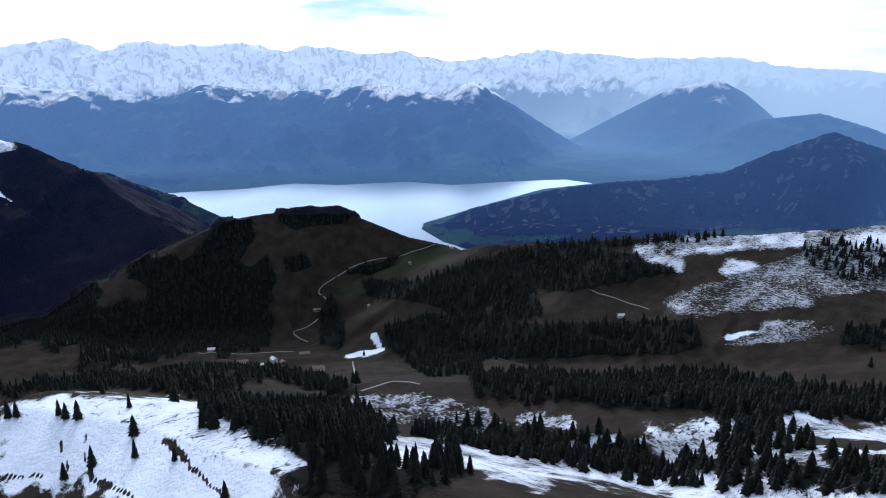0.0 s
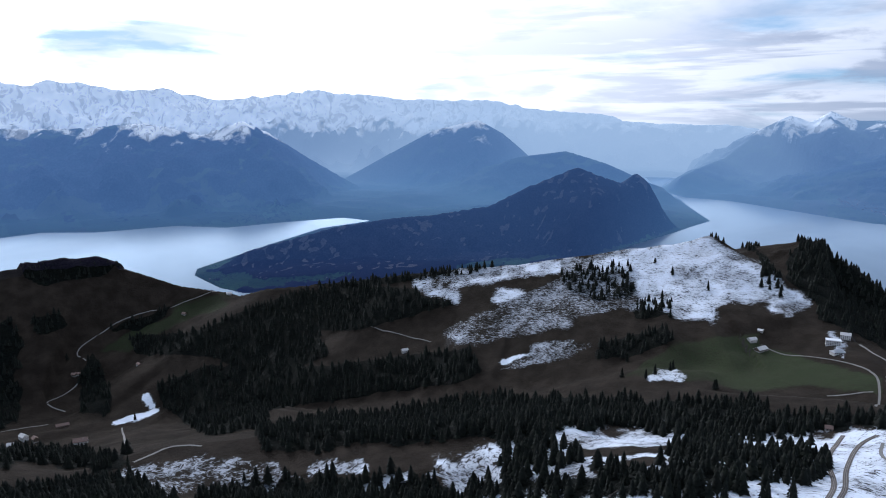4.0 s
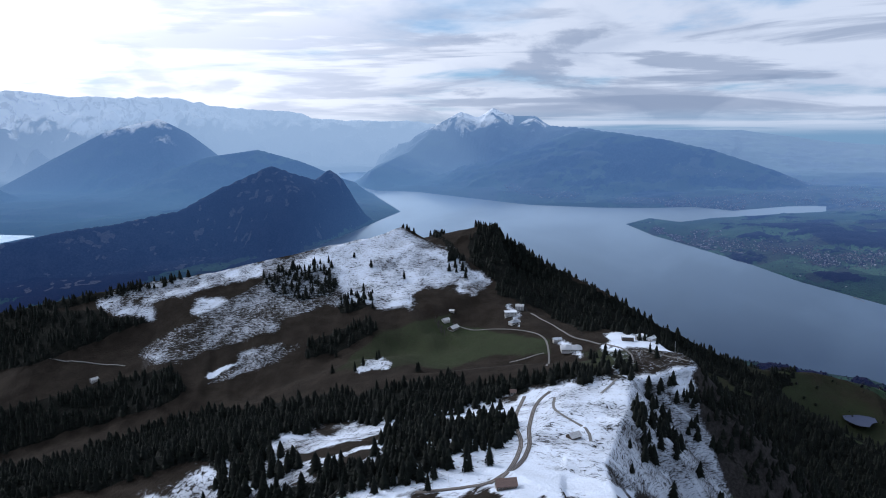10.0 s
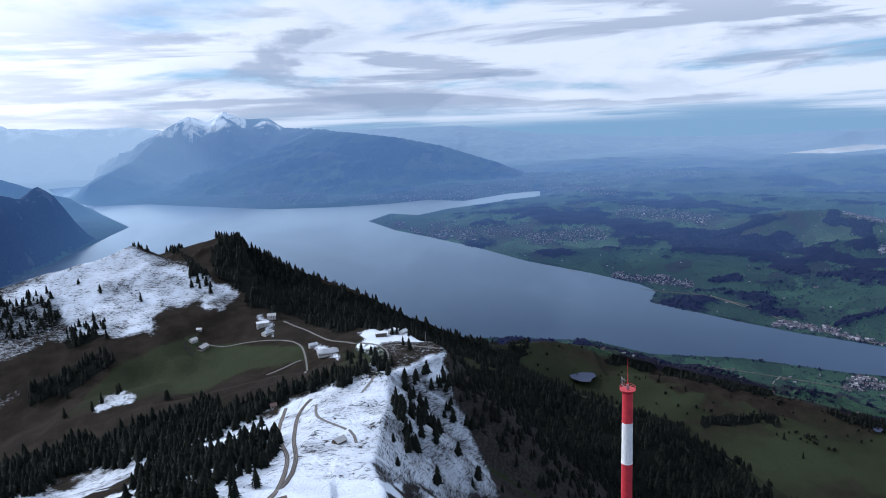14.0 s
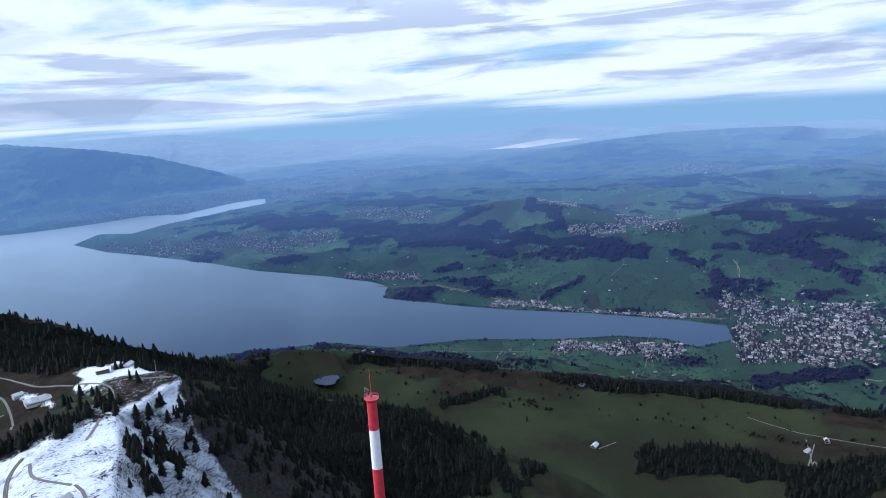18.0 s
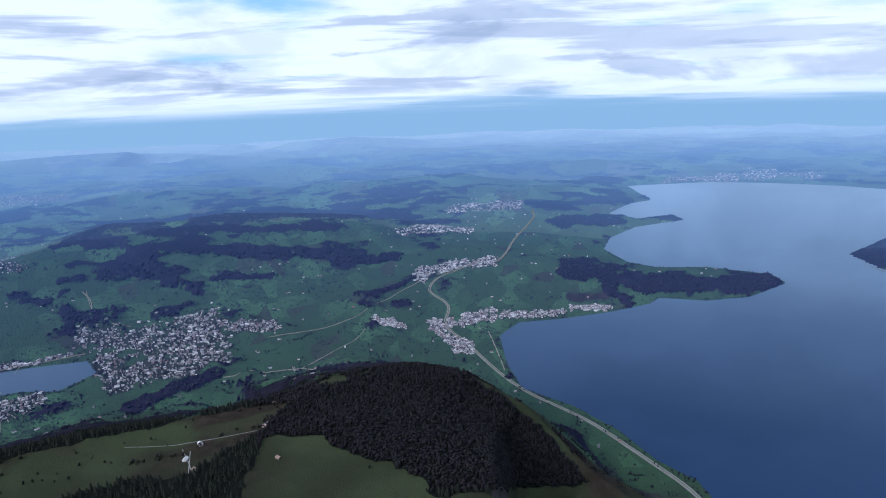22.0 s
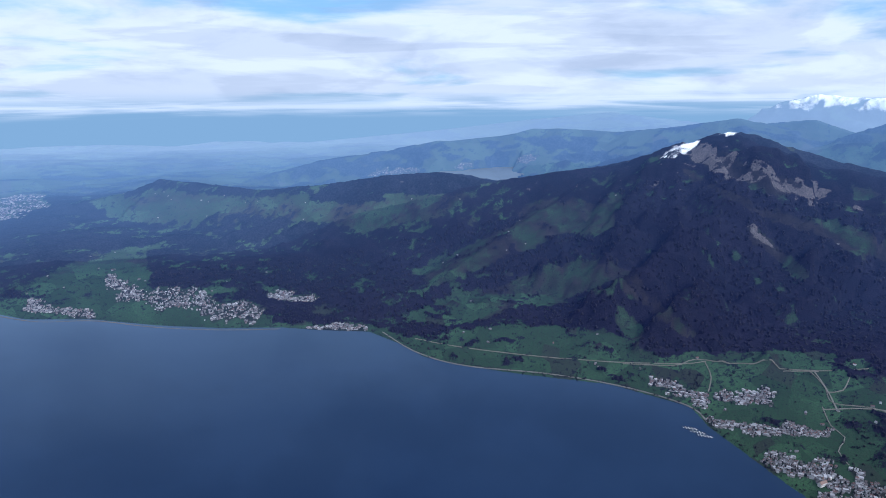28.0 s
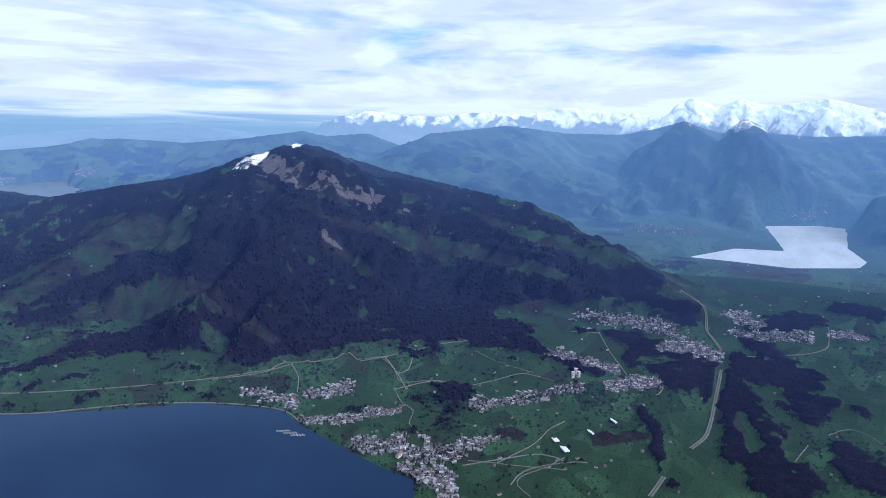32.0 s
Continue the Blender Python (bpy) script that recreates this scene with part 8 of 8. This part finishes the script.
    w = (mask * GR * np.gradient(RINGS)[:, None]).ravel()
    idx = g.choice(w.size, size=count, p=w / w.sum())
    r, c = np.unravel_index(idx, GX.shape)
    return COL_DEG[c] + g.uniform(-.125, .125, count), RINGS[r] * (1 + g.uniform(-.003, .003, count))


def joined(name, verts, faces, mats, index):
    me = bpy.data.meshes.new(name)
    me.from_pydata(verts, [], faces)
    for m in mats:
        me.materials.append(m)
    me.polygons.foreach_set("material_index", np.array(index, np.int32))
    me.update()
    return new(name, me)


TOWN_LABELS = {"lake_head_town": "dense town of pale houses at the head of the lake", "peninsula_village": "scattered pale houses on the green peninsula",
               "plain_village": "pale houses of a far village on the plain", "junction_town": "pale halls and houses of a junction town beside the motorway",
               "bay_village": "pale houses round a bay of the lake", "harbour_city": "grey and white blocks of a city on the far shore",
               "lakeside_village": "white houses of a village on the steep shore", "upper_lake_village": "pale houses on the upper lake",
               "shore_town": "crowded pale houses of a town on the shore", "station_town": "pale houses of a railway town in the valley"}
# the houses nearest to the eye, each a thing with walls and roof on shared meshes
UNIT_WALL, UNIT_ROOF = bpy.data.meshes.new("wall"), bpy.data.meshes.new("roof")
bm = bmesh.new()
vs = [bm.verts.new(p) for p in HOUSE_V[:10]]
for f in HOUSE_F[:6]:
    bm.faces.new([vs[i] for i in f])
bm.to_mesh(UNIT_WALL)
bm.free()
bm = bmesh.new()
low = [bm.verts.new(p) for p in HOUSE_V[10:]]
top = [bm.verts.new((p[0], p[1], p[2] + 0.06)) for p in HOUSE_V[10:]]
for f in ((0, 1, 4, 3), (1, 2, 5, 4)):
    bm.faces.new([top[i] for i in f])
    bm.faces.new([low[i] for i in f[::-1]])
for i, j in ((0, 1), (1, 2), (2, 5), (5, 4), (4, 3), (3, 0)):
    bm.faces.new((low[i], low[j], top[j], top[i]))
bmesh.ops.recalc_face_normals(bm, faces=bm.faces[:])
bm.to_mesh(UNIT_ROOF)
bm.free()
UNIT_WALL.materials.append(M_WALLS)
UNIT_ROOF.materials.append(M_ROOFS)


def town_house(x, y, z, w, l, h, a):
    px, py, pz, s = (float(v) for v in draw_in(np.float64(x), np.float64(y), np.float64(z + 1.5)))
    root = tagged(new("town_house"), "plaster house with gable roof in the shore town", "house", "houses of the shore town")
    root.location, root.rotation_euler, root.scale = (px, py, pz), (0, 0, a), (w * s, l * s, h * s)
    for nm, me in (("wall", UNIT_WALL), ("roof", UNIT_ROOF)):
        new(nm, me).parent = root


single_houses = 0
for name, label in TOWN_LABELS.items():
    verts, faces, index, n = [], [], [], 0
    for k, (who, count, mask) in enumerate(SETTLED):
        if who != name:
            continue
        bs, ds = pick(mask, int(count * 4.4), 100 + k)
        zs = ground(bs, ds)
        for b, d, z in zip(bs, ds, zs):
            x, y = d * math.sin(radians(b)), d * math.cos(radians(b))
            big = rng.random() < (0.28 if name in ("junction_town", "harbour_city") else 0.10)
            w, l, h = (rng.uniform(9, 15), rng.uniform(12, 27), rng.uniform(5, 9)) if big else (rng.uniform(5, 8), rng.uniform(6, 10), rng.uniform(3.5, 6))
            grow_far = 1.0 if d < 4200 else 1.2
            a = (0.6 + 2.2 * value_noise(np.float64(x / 420), np.float64(y / 420), 5)) + (math.pi / 2 if rng.random() < .5 else 0)
            if name == "shore_town" and not big and d < 3350 and single_houses < 240:
                town_house(x, y, z, w, l, h, a)
                single_houses += 1
                continue
            V, F = (BLOCK_V, BLOCK_F) if big else (HOUSE_V, HOUSE_F)
            px, py = V[:, 0] * w * grow_far, V[:, 1] * l * grow_far
            q = np.stack(draw_in(x + px * math.cos(a) - py * math.sin(a), y + px * math.sin(a) + py * math.cos(a), z + 2 + V[:, 2] * h * grow_far)[:3], 1)
            verts.extend(map(tuple, q))
            faces.extend(tuple(i + n for i in f) for f in F)
            index.extend([0] * (len(F) - (1 if big else 2)) + ([2] if big else [1, 1]))
            n += len(V)
    ob = joined(name, verts, faces, (M_WALLS, M_ROOFS, M_HALLS), index)
    tagged(ob, label, "town houses", kind="stuff")
# farms scattered over the fields
verts, faces, index, n = [], [], [], 0
open_land = ((GR > 2700) & (GR < 11000) & (GSHORE > 60) & (WOOD < -0.1) & (SLOPE < 0.6) & (GZ < -700) & (GBD > 0)).astype(float)
bs, ds = pick(open_land / np.maximum(GR, 1) ** 1.3, 800, 55)
for b, d, z in zip(bs, ds, ground(bs, ds)):
    x, y = d * math.sin(radians(b)), d * math.cos(radians(b))
    w, l, h, a = rng.uniform(8, 12), rng.uniform(10, 20), rng.uniform(4, 7), rng.uniform(0, 3.1)
    px, py = HOUSE_V[:, 0] * w, HOUSE_V[:, 1] * l
    q = np.stack(draw_in(x + px * math.cos(a) - py * math.sin(a), y + px * math.sin(a) + py * math.cos(a), z + 1.5 + HOUSE_V[:, 2] * h)[:3], 1)
    verts.extend(map(tuple, q))
    faces.extend(tuple(i + n for i in f) for f in HOUSE_F)
    index.extend([0] * 6 + [1, 1])
    n += len(HOUSE_V)
tagged(joined("scattered_farms", verts, faces, (M_WALLS, M_ROOFS), index), "scattered farmhouses and barns over green fields", "farmhouses", kind="stuff")


# ---- pond, greenhouses, church, towers, landing stages, line posts ----
def pond(name, label, b, d, rx, ry):
    place, s = spot(b, d)
    bm = bmesh.new()
    g = np.random.default_rng(3)
    wob = g.uniform(0.8, 1.15, 18)
    ringv = [bm.verts.new((rx * wob[i] * math.cos(2 * math.pi * i / 18), ry * wob[i] * math.sin(2 * math.pi * i / 18), 0)) for i in range(18)]
    bm.faces.new(ringv)
    me = bpy.data.meshes.new(name)
    bm.to_mesh(me)
    bm.free()
    me.materials.append(M_POND)
    ob = tagged(new(name, me), label, "pond", kind="structure")
    ob.location = place + Vector((0, 0, 3.0))
    ob.rotation_euler, ob.scale = (0, 0, radians(-b)), (s, s, 1)


M_POND = plain("still_pond_water", (0.03, 0.04, 0.075), 0.5, 0, 0.05, 0.02)
M_POND.node_tree.nodes["Principled BSDF"].inputs["Specular IOR Level"].default_value = 0.12
pond("water_pond", "small grey pond on the green terrace", 273.25, 2306, 48, 75)
pond("water_pool", "small dark pool behind the hedge", 294.9, 2290, 14, 30)

M_GLASSHOUSE = plain("white_greenhouse_film", (0.74, 0.75, 0.77), 0.35, 0, 0.05, 0.3)
for b, d, w, l, turn in ((88.1, 3149, 26, 62, 120), (90.11, 3381, 12, 58, 125), (91.88, 3555, 12, 62, 125), (87.3, 3240, 24, 40, 120)):
    place, s = spot(b, d, 1.0)
    root = tagged(new("greenhouse"), "long white greenhouse between the fields", "greenhouse", "greenhouses on the valley floor")
    root.location, root.rotation_euler, root.scale = place, (0, 0, radians(turn)), (s,) * 3
    part("wall", box_bm(0, 0, -2, w, l, 5.0), M_GLASSHOUSE, root)
    n = max(2, int(w / 6))
    for i in range(n):
        for side in (-1, 1):
            bm = roof_slab(w / n, l, 3.0, 1.4, side, 0.1, 0.15)
            bmesh.ops.translate(bm, verts=bm.verts[:], vec=((i + 0.5) * w / n - w / 2, 0, 0))
            part("roof", bm, M_GLASSHOUSE, root)

place, s = spot(74.02, 3074, 1.0)
church = tagged(new("church"), "white church with a slender tower among the houses", "church")
church.location, church.rotation_euler, church.scale = place, (0, 0, radians(70)), (s,) * 3
part("nave", gable_wall(16, 38, 12, 8), M_PLASTER, church)
for side in (-1, 1):
    part("roof", roof_slab(16, 38, 12, 8, side), M_TILE, church)
part("tower", box_bm(0, -22, -3, 7, 7, 30), M_PLASTER, church)
part("spire", tube(4.6, 0.1, 27, 44, 8), M_TILE, church)
church.children[-1].location = (0, -22, 0)
for i in range(6):
    for side in (-1, 1):
        part("window", box_bm(side * 8.03, i * 6 - 15, 3, 0.14, 1.6, 5, 0), M_PANE, church)

for k, (b, d, h, turn) in enumerate(((88.4, 4150, 36, 30), (88.85, 4170, 33, 60), (88.6, 4230, 30, 20))):
    flat_block("apartment_tower", "tall pale apartment tower in the railway town", b, d, 16, 18, h, turn, M_PLASTER, M_SHEETROOF)

# landing stages with moored boats
M_PLANK = plain("grey_pier_planks", (0.24, 0.22, 0.20), 0.9)
M_HULL = plain("white_boat_hull", (0.74, 0.75, 0.77), 0.4)
for k, (b, d) in enumerate(((64.2, 3400), (64.8, 3370), (65.4, 3340))):
    x, y = d * math.sin(radians(b)), d * math.cos(radians(b))
    px, py, pz, s = (float(v) for v in draw_in(np.float64(x), np.float64(y), np.float64(LAKE + 2.5)))
    pier = tagged(new("boat_pier"), "grey landing stage in the lake harbour", "pier", "landing stages of the harbour")
    pier.location, pier.rotation_euler, pier.scale = (px, py, pz), (0, 0, radians(20)), (s,) * 3
    part("deck", box_bm(0, 0, 0, 3, 70, 0.5), M_PLANK, pier)
    for i in range(5):
        part("pile", tube(0.25, 0.25, -4, 0, 8), M_PLANK, pier)
        pier.children[-1].location = (0, i * 16 - 32, 0)
    for i in range(9):
        bm = bmesh.new()
        prof = [(0, 4.2, .9), (1.3, 1.5, .8), (1.3, -3.5, .8), (-1.3, -3.5, .8), (-1.3, 1.5, .8)]
        top = [bm.verts.new(p) for p in prof]
        low = [bm.verts.new((p[0] * .6, p[1] * .85, -.3)) for p in prof]
        bm.faces.new(top)
        bm.faces.new(low[::-1])
        for i2 in range(5):
            bm.faces.new((top[i2], low[i2], low[(i2 + 1) % 5], top[(i2 + 1) % 5]))
        bmesh.ops.recalc_face_normals(bm, faces=bm.faces[:])
        boat = part("motor_boat", bm, M_HULL)
        tagged(boat, "small white motor boat moored at the landing stage", "boat", "moored boats")
        a = radians(20)
        u, v = (6.5 if i % 2 else -6.5) * s, (i * 7.4 - 30) * s
        boat.location = (px + u * math.cos(a) - v * math.sin(a), py + u * math.sin(a) + v * math.cos(a), pz)
        boat.rotation_euler, boat.scale = (0, 0, a + math.pi / 2), (s * 1.3,) * 3

# overhead line posts beside the mountain railway
for b, d in ((240.4, 545), (241.8, 560), (243.1, 573), (245.1, 592), (247.4, 640), (248.9, 700), (249.3, 770), (248.7, 850)):
    place, s = spot(b, d)
    post = tagged(new("line_post"), "thin grey overhead line post beside the railway", "post", "line posts of the railway")
    post.location = place
    part("pole", tube(0.16, 0.11, -1, 8.0, 8), M_STEEL, post)
    part("arm", bar((0, 0, 6.8), (2.6, 0, 7.2), 0.06), M_STEEL, post)
place, s = spot(260.2, 1200)
truss = tagged(new("antenna_mast"), "thin grey truss antenna on the cliff edge", "antenna")
truss.location = place
for i in range(3):
    a = 2 * math.pi * i / 3
    part("leg", bar((0.9 * math.cos(a), 0.9 * math.sin(a), -1), (0.15 * math.cos(a), 0.15 * math.sin(a), 26), 0.09), M_STEEL, truss)
for k in range(9):
    for i in range(3):
        a, c, r0, r1 = 2 * math.pi * i / 3, 2 * math.pi * (i + 1) / 3, 0.9 - 0.083 * k, 0.9 - 0.083 * (k + 1)
        part("lattice_bar", bar((r0 * math.cos(a), r0 * math.sin(a), k * 2.9 - 1), (r1 * math.cos(c), r1 * math.sin(c), k * 2.9 + 1.9), 0.05), M_STEEL, truss)


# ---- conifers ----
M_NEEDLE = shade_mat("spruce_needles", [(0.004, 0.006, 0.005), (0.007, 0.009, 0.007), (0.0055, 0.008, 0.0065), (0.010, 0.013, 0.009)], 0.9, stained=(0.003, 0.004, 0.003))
M_BARK = plain("spruce_bark", (0.06, 0.045, 0.035), 0.9, 0, 0.2, 3)


def conifer_arrays(seed, tiers, spikes, slim=1.0):
    """Crown of a spruce one unit high: jagged drooping tiers round a leader."""
    g = np.random.default_rng(seed)
    v, f = [], []
    for k in range(tiers):
        u = k / tiers
        z0, z1 = 0.10 + 0.86 * u, 0.10 + 0.86 * u + 1.75 * 0.86 / tiers
        r = 0.20 * slim * (1 - u) ** 0.85 + 0.018
        base = len(v)
        v.append((g.uniform(-.008, .008), g.uniform(-.008, .008), min(z1, 1.0)))
        n = spikes * 2
        spin = g.uniform(0, 6.3)
        for i in range(n):
            a = spin + 2 * math.pi * i / n
            rr = r * (g.uniform(.85, 1.2) if i % 2 == 0 else g.uniform(.5, .68))
            v.append((rr * math.cos(a), rr * math.sin(a), z0 - (0.035 if i % 2 == 0 else -0.01) * g.uniform(.5, 1.3)))
        f.extend((base, base + 1 + i, base + 1 + (i + 1) % n) for i in range(n))
    return np.array(v), f


def tree_thing(seed):
    root = tagged(new("spruce_tree"), "dark green spruce standing on the mountain slope", "tree", "single spruces on the mountain")
    v, f = conifer_arrays(seed, 9, 7, 0.9 + 0.25 * (seed % 3) / 2)
    bm = bmesh.new()
    vs = [bm.verts.new(p) for p in v]
    for t in f:
        bm.faces.new([vs[i] for i in t])
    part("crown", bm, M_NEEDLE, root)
    part("trunk", tube(0.018, 0.006, -0.06, 0.7, 7), M_BARK, root)
    return root


rt = np.random.default_rng(21)
PROTO = [tree_thing(40 + k) for k in range(6)]
near_wood = (GR < 2750) & (GR > 260) & (WOOD > 0.0) & ((SNOW < 0.6) | (WOOD > 0.22)) & (GBD > 160) & (GSHORE > 20)
area = GR * np.radians(0.25) * np.gradient(RINGS)[:, None]
dens = np.where(GR < 1000, 1 / 48, np.where(GR < 1600, 1 / 75, 1 / 130))
wanted = int(min((near_wood * area * dens).sum(), 20000))
leafless = near_wood & (GBD > 318) & (GR > 1500)
near_wood = near_wood & ~leafless
bs, ds = pick(near_wood * dens, wanted, 31)
thin = ((GR < 1300) & (GR > 420) & (GBD > 165) & (GBD < 275) & (WOOD > -0.6) & (WOOD <= 0.0)).astype(float)
b2, d2 = pick(thin, 60, 33)
bs, ds = np.concatenate([bs, b2]), np.concatenate([ds, d2])
order = np.argsort(ds + rt.uniform(0, 260, len(ds)))
bs, ds = bs[order], ds[order]
SINGLE_TREES = [(168.89, 704), (169.33, 693), (173.75, 676), (168.68, 612), (179.56, 610), (179.99, 605), (165.67, 745), (166.2, 739), (188.07, 457), (184.62, 517), (191.89, 400), (191.17, 414), (192.54, 1680), (188.3, 2160), (238.25, 1744), (235.55, 1589), (234.16, 1888), (232.12, 1856), (235.54, 1819), (232.06, 1301), (235.77, 1328), (233.93, 1273), (239.14, 1214), (219.05, 1323), (243.22, 582), (245.32, 597), (240.53, 569), (238.05, 829), (237.16, 690), (234.23, 1891), (232.13, 1864), (235.53, 1828), (238.21, 1752), (235.96, 1388), (239.28, 1221), (218.91, 1326), (245.32, 602), (243.58, 584), (240.47, 574), (238.07, 690), (260.01, 1047), (261.03, 1040), (259.29, 852), (260.72, 849), (232.4, 1437)]
SINGLE_TREES += [(234.63, 1296), (290.67, 1339), (290.18, 1906), (281.45, 2228), (257.28, 1058), (288.79, 2009), (278.35, 2311)]
placed = 0
for b, d in SINGLE_TREES:
    p, s = spot(b, d, -0.5)
    h = rt.uniform(15, 23) * s
    src = PROTO[placed % 6]
    m = pose(p.x, p.y, p.z, 0, 0, rt.uniform(0, 360)) @ Matrix.Scale(h, 4)
    t = copy_thing(src, m)
    t.scale = (h * rt.uniform(.95, 1.25),) * 2 + (h,)
    placed += 1
SINGLES = 210
for b, d in zip(bs[:SINGLES], ds[:SINGLES]):
    p, s = spot(b, d, -0.5)
    h = rt.uniform(12, 24) * s
    t = copy_thing(PROTO[placed % 6], pose(p.x, p.y, p.z, 0, 0, rt.uniform(0, 360)))
    t.scale = (h * rt.uniform(.95, 1.25),) * 2 + (h,)
    placed += 1
for ob in PROTO:
    for ch in ob.children_recursive:
        bpy.data.objects.remove(ch)
    bpy.data.objects.remove(ob)
# the woods as one body of many trees
bs, ds = bs[SINGLES:], ds[SINGLES:]
zs = ground(bs, ds)
tx, ty, tz, ts = draw_in(ds * np.sin(np.radians(bs)), ds * np.cos(np.radians(bs)), zs - 0.5)
models = [conifer_arrays(60 + k, 5, 5, 1.0 + 0.12 * k) for k in range(5)]
which = rt.integers(0, 5, len(bs))
VV, FF, n = [], [], 0
for k, (v, f) in enumerate(models):
    sel = np.where(which == k)[0]
    h = rt.uniform(13, 25, len(sel)) * ts[sel]
    fat = h * rt.uniform(.95, 1.35, len(sel))
    a = rt.uniform(0, 6.3, len(sel))
    x = tx[sel, None] + fat[:, None] * (v[:, 0] * np.cos(a)[:, None] - v[:, 1] * np.sin(a)[:, None])
    y = ty[sel, None] + fat[:, None] * (v[:, 0] * np.sin(a)[:, None] + v[:, 1] * np.cos(a)[:, None])
    z = tz[sel, None] + h[:, None] * v[:, 2]
    VV.append(np.stack([x, y, z], -1).reshape(-1, 3))
    fa = np.array(f)
    FF.append((fa[None] + (np.arange(len(sel)) * len(v))[:, None, None]).reshape(-1, 3) + n)
    n += len(sel) * len(v)
VV, FF = np.concatenate(VV), np.concatenate(FF)
me = bpy.data.meshes.new("spruce_woods")
me.vertices.add(len(VV))
me.vertices.foreach_set("co", VV.astype(np.float32).ravel())
me.loops.add(FF.size)
me.loops.foreach_set("vertex_index", FF.ravel().astype(np.int32))
me.polygons.add(len(FF))
me.polygons.foreach_set("loop_start", np.arange(0, FF.size, 3, dtype=np.int32))
me.update(calc_edges=True)
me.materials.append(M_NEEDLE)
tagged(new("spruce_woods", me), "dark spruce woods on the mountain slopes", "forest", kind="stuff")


# bare broad-leaved trees, orchards and hedges on the valley floor: one body of many small crowns
def crown_arrays(seed):
    g = np.random.default_rng(seed)
    v = [(0, 0, 1.0), (0, 0, 0.0)]
    for z, r, n in ((0.74, 0.30, 5), (0.38, 0.42, 5)):
        spin = g.uniform(0, 6.3)
        for i in range(n):
            rr = r * g.uniform(0.7, 1.3)
            v.append((rr * math.cos(spin + i * 1.2566), rr * math.sin(spin + i * 1.2566), z + g.uniform(-.1, .1)))
    f = []
    for i in range(5):
        a, b, c, d = 2 + i, 2 + (i + 1) % 5, 7 + i, 7 + (i + 1) % 5
        f += [(0, a, b), (a, c, d), (a, d, b), (c, 1, d)]
    return np.array(v), np.array(f)


# carries the painted distance haze
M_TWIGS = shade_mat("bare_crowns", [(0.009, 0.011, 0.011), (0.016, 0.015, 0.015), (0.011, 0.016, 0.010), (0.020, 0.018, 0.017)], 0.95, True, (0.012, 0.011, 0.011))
hedge = fbm(GX, GY, 260, 2, 121, True)
lot = ((GR > 2000) & (GR < 7500) & (GSHORE > 8) & (WOOD < 0.1) & (SNOW < -0.3) & ((GBD > 262) | (GBD < 90)) & (GZ < -750)).astype(float)
lot = lot * (0.12 + 3.0 * smooth(0.86, 0.96, hedge) + 1.5 * smooth(-0.35, 0.05, WOOD) + 1.6 * (TOWN > 0) + 2.0 * (GSHORE < 45)) / np.maximum(GR, 1) ** 1.1

def crowns(name, bs, ds, low, high, wide, mat, label, cat):
    """A body of many small bare crowns."""
    zs = ground(bs, ds)
    tx, ty, tz, ts = draw_in(ds * np.sin(np.radians(bs)), ds * np.cos(np.radians(bs)), zs)
    which = rt.integers(0, 4, len(bs))
    VV, FF, n = [], [], 0
    for k in range(4):
        v, f = crown_arrays(200 + k)
        sel = np.where(which == k)[0]
        h = rt.uniform(low, high, len(sel)) * ts[sel]
        w = h * rt.uniform(.8, wide, len(sel))
        VV.append(np.stack([tx[sel, None] + w[:, None] * v[:, 0], ty[sel, None] + w[:, None] * v[:, 1], tz[sel, None] + h[:, None] * v[:, 2]], -1).reshape(-1, 3))
        FF.append((f[None] + (np.arange(len(sel)) * len(v))[:, None, None]).reshape(-1, 3) + n)
        n += len(sel) * len(v)
    VV, FF = np.concatenate(VV), np.concatenate(FF)
    me = bpy.data.meshes.new(name)
    me.vertices.add(len(VV))
    me.vertices.foreach_set("co", VV.astype(np.float32).ravel())
    me.loops.add(FF.size)
    me.loops.foreach_set("vertex_index", FF.ravel().astype(np.int32))
    me.polygons.add(len(FF))
    me.polygons.foreach_set("loop_start", np.arange(0, FF.size, 3, dtype=np.int32))
    me.update(calc_edges=True)
    me.materials.append(mat)
    tagged(new(name, me), label, cat, kind="stuff")


bs, ds = pick(lot, 14000, 77)
crowns("valley_trees", bs, ds, 5, 13, 1.5, M_TWIGS, "bare orchard trees, hedges and thickets over the valley fields", "trees")
# blue mixed into these tones stands for distance haze
M_BARE = shade_mat("leafless_woods", [(0.0045, 0.005, 0.009), (0.009, 0.008, 0.012), (0.004, 0.006, 0.007), (0.015, 0.012, 0.014)], 0.95, stained=(0.016, 0.013, 0.015))
bs, ds = pick(leafless, 18000, 79)
crowns("leafless_woods", bs, ds, 7, 15, 1.2, M_BARE, "dark leafless woods on the lower slope", "forest")
# crowns that break up the outline of the woods across the valley
canopy = ((GR > 2900) & (GR < 6800) & (WOOD > 0.05) & (GSHORE > 20) & (SNOW < -0.3) & ((GBD > 262) | (GBD < 90))).astype(float) / np.maximum(GR, 1) ** 1.2
bs, ds = pick(canopy, 16000, 83)
# bluish tones, with painted haze glow added by distance
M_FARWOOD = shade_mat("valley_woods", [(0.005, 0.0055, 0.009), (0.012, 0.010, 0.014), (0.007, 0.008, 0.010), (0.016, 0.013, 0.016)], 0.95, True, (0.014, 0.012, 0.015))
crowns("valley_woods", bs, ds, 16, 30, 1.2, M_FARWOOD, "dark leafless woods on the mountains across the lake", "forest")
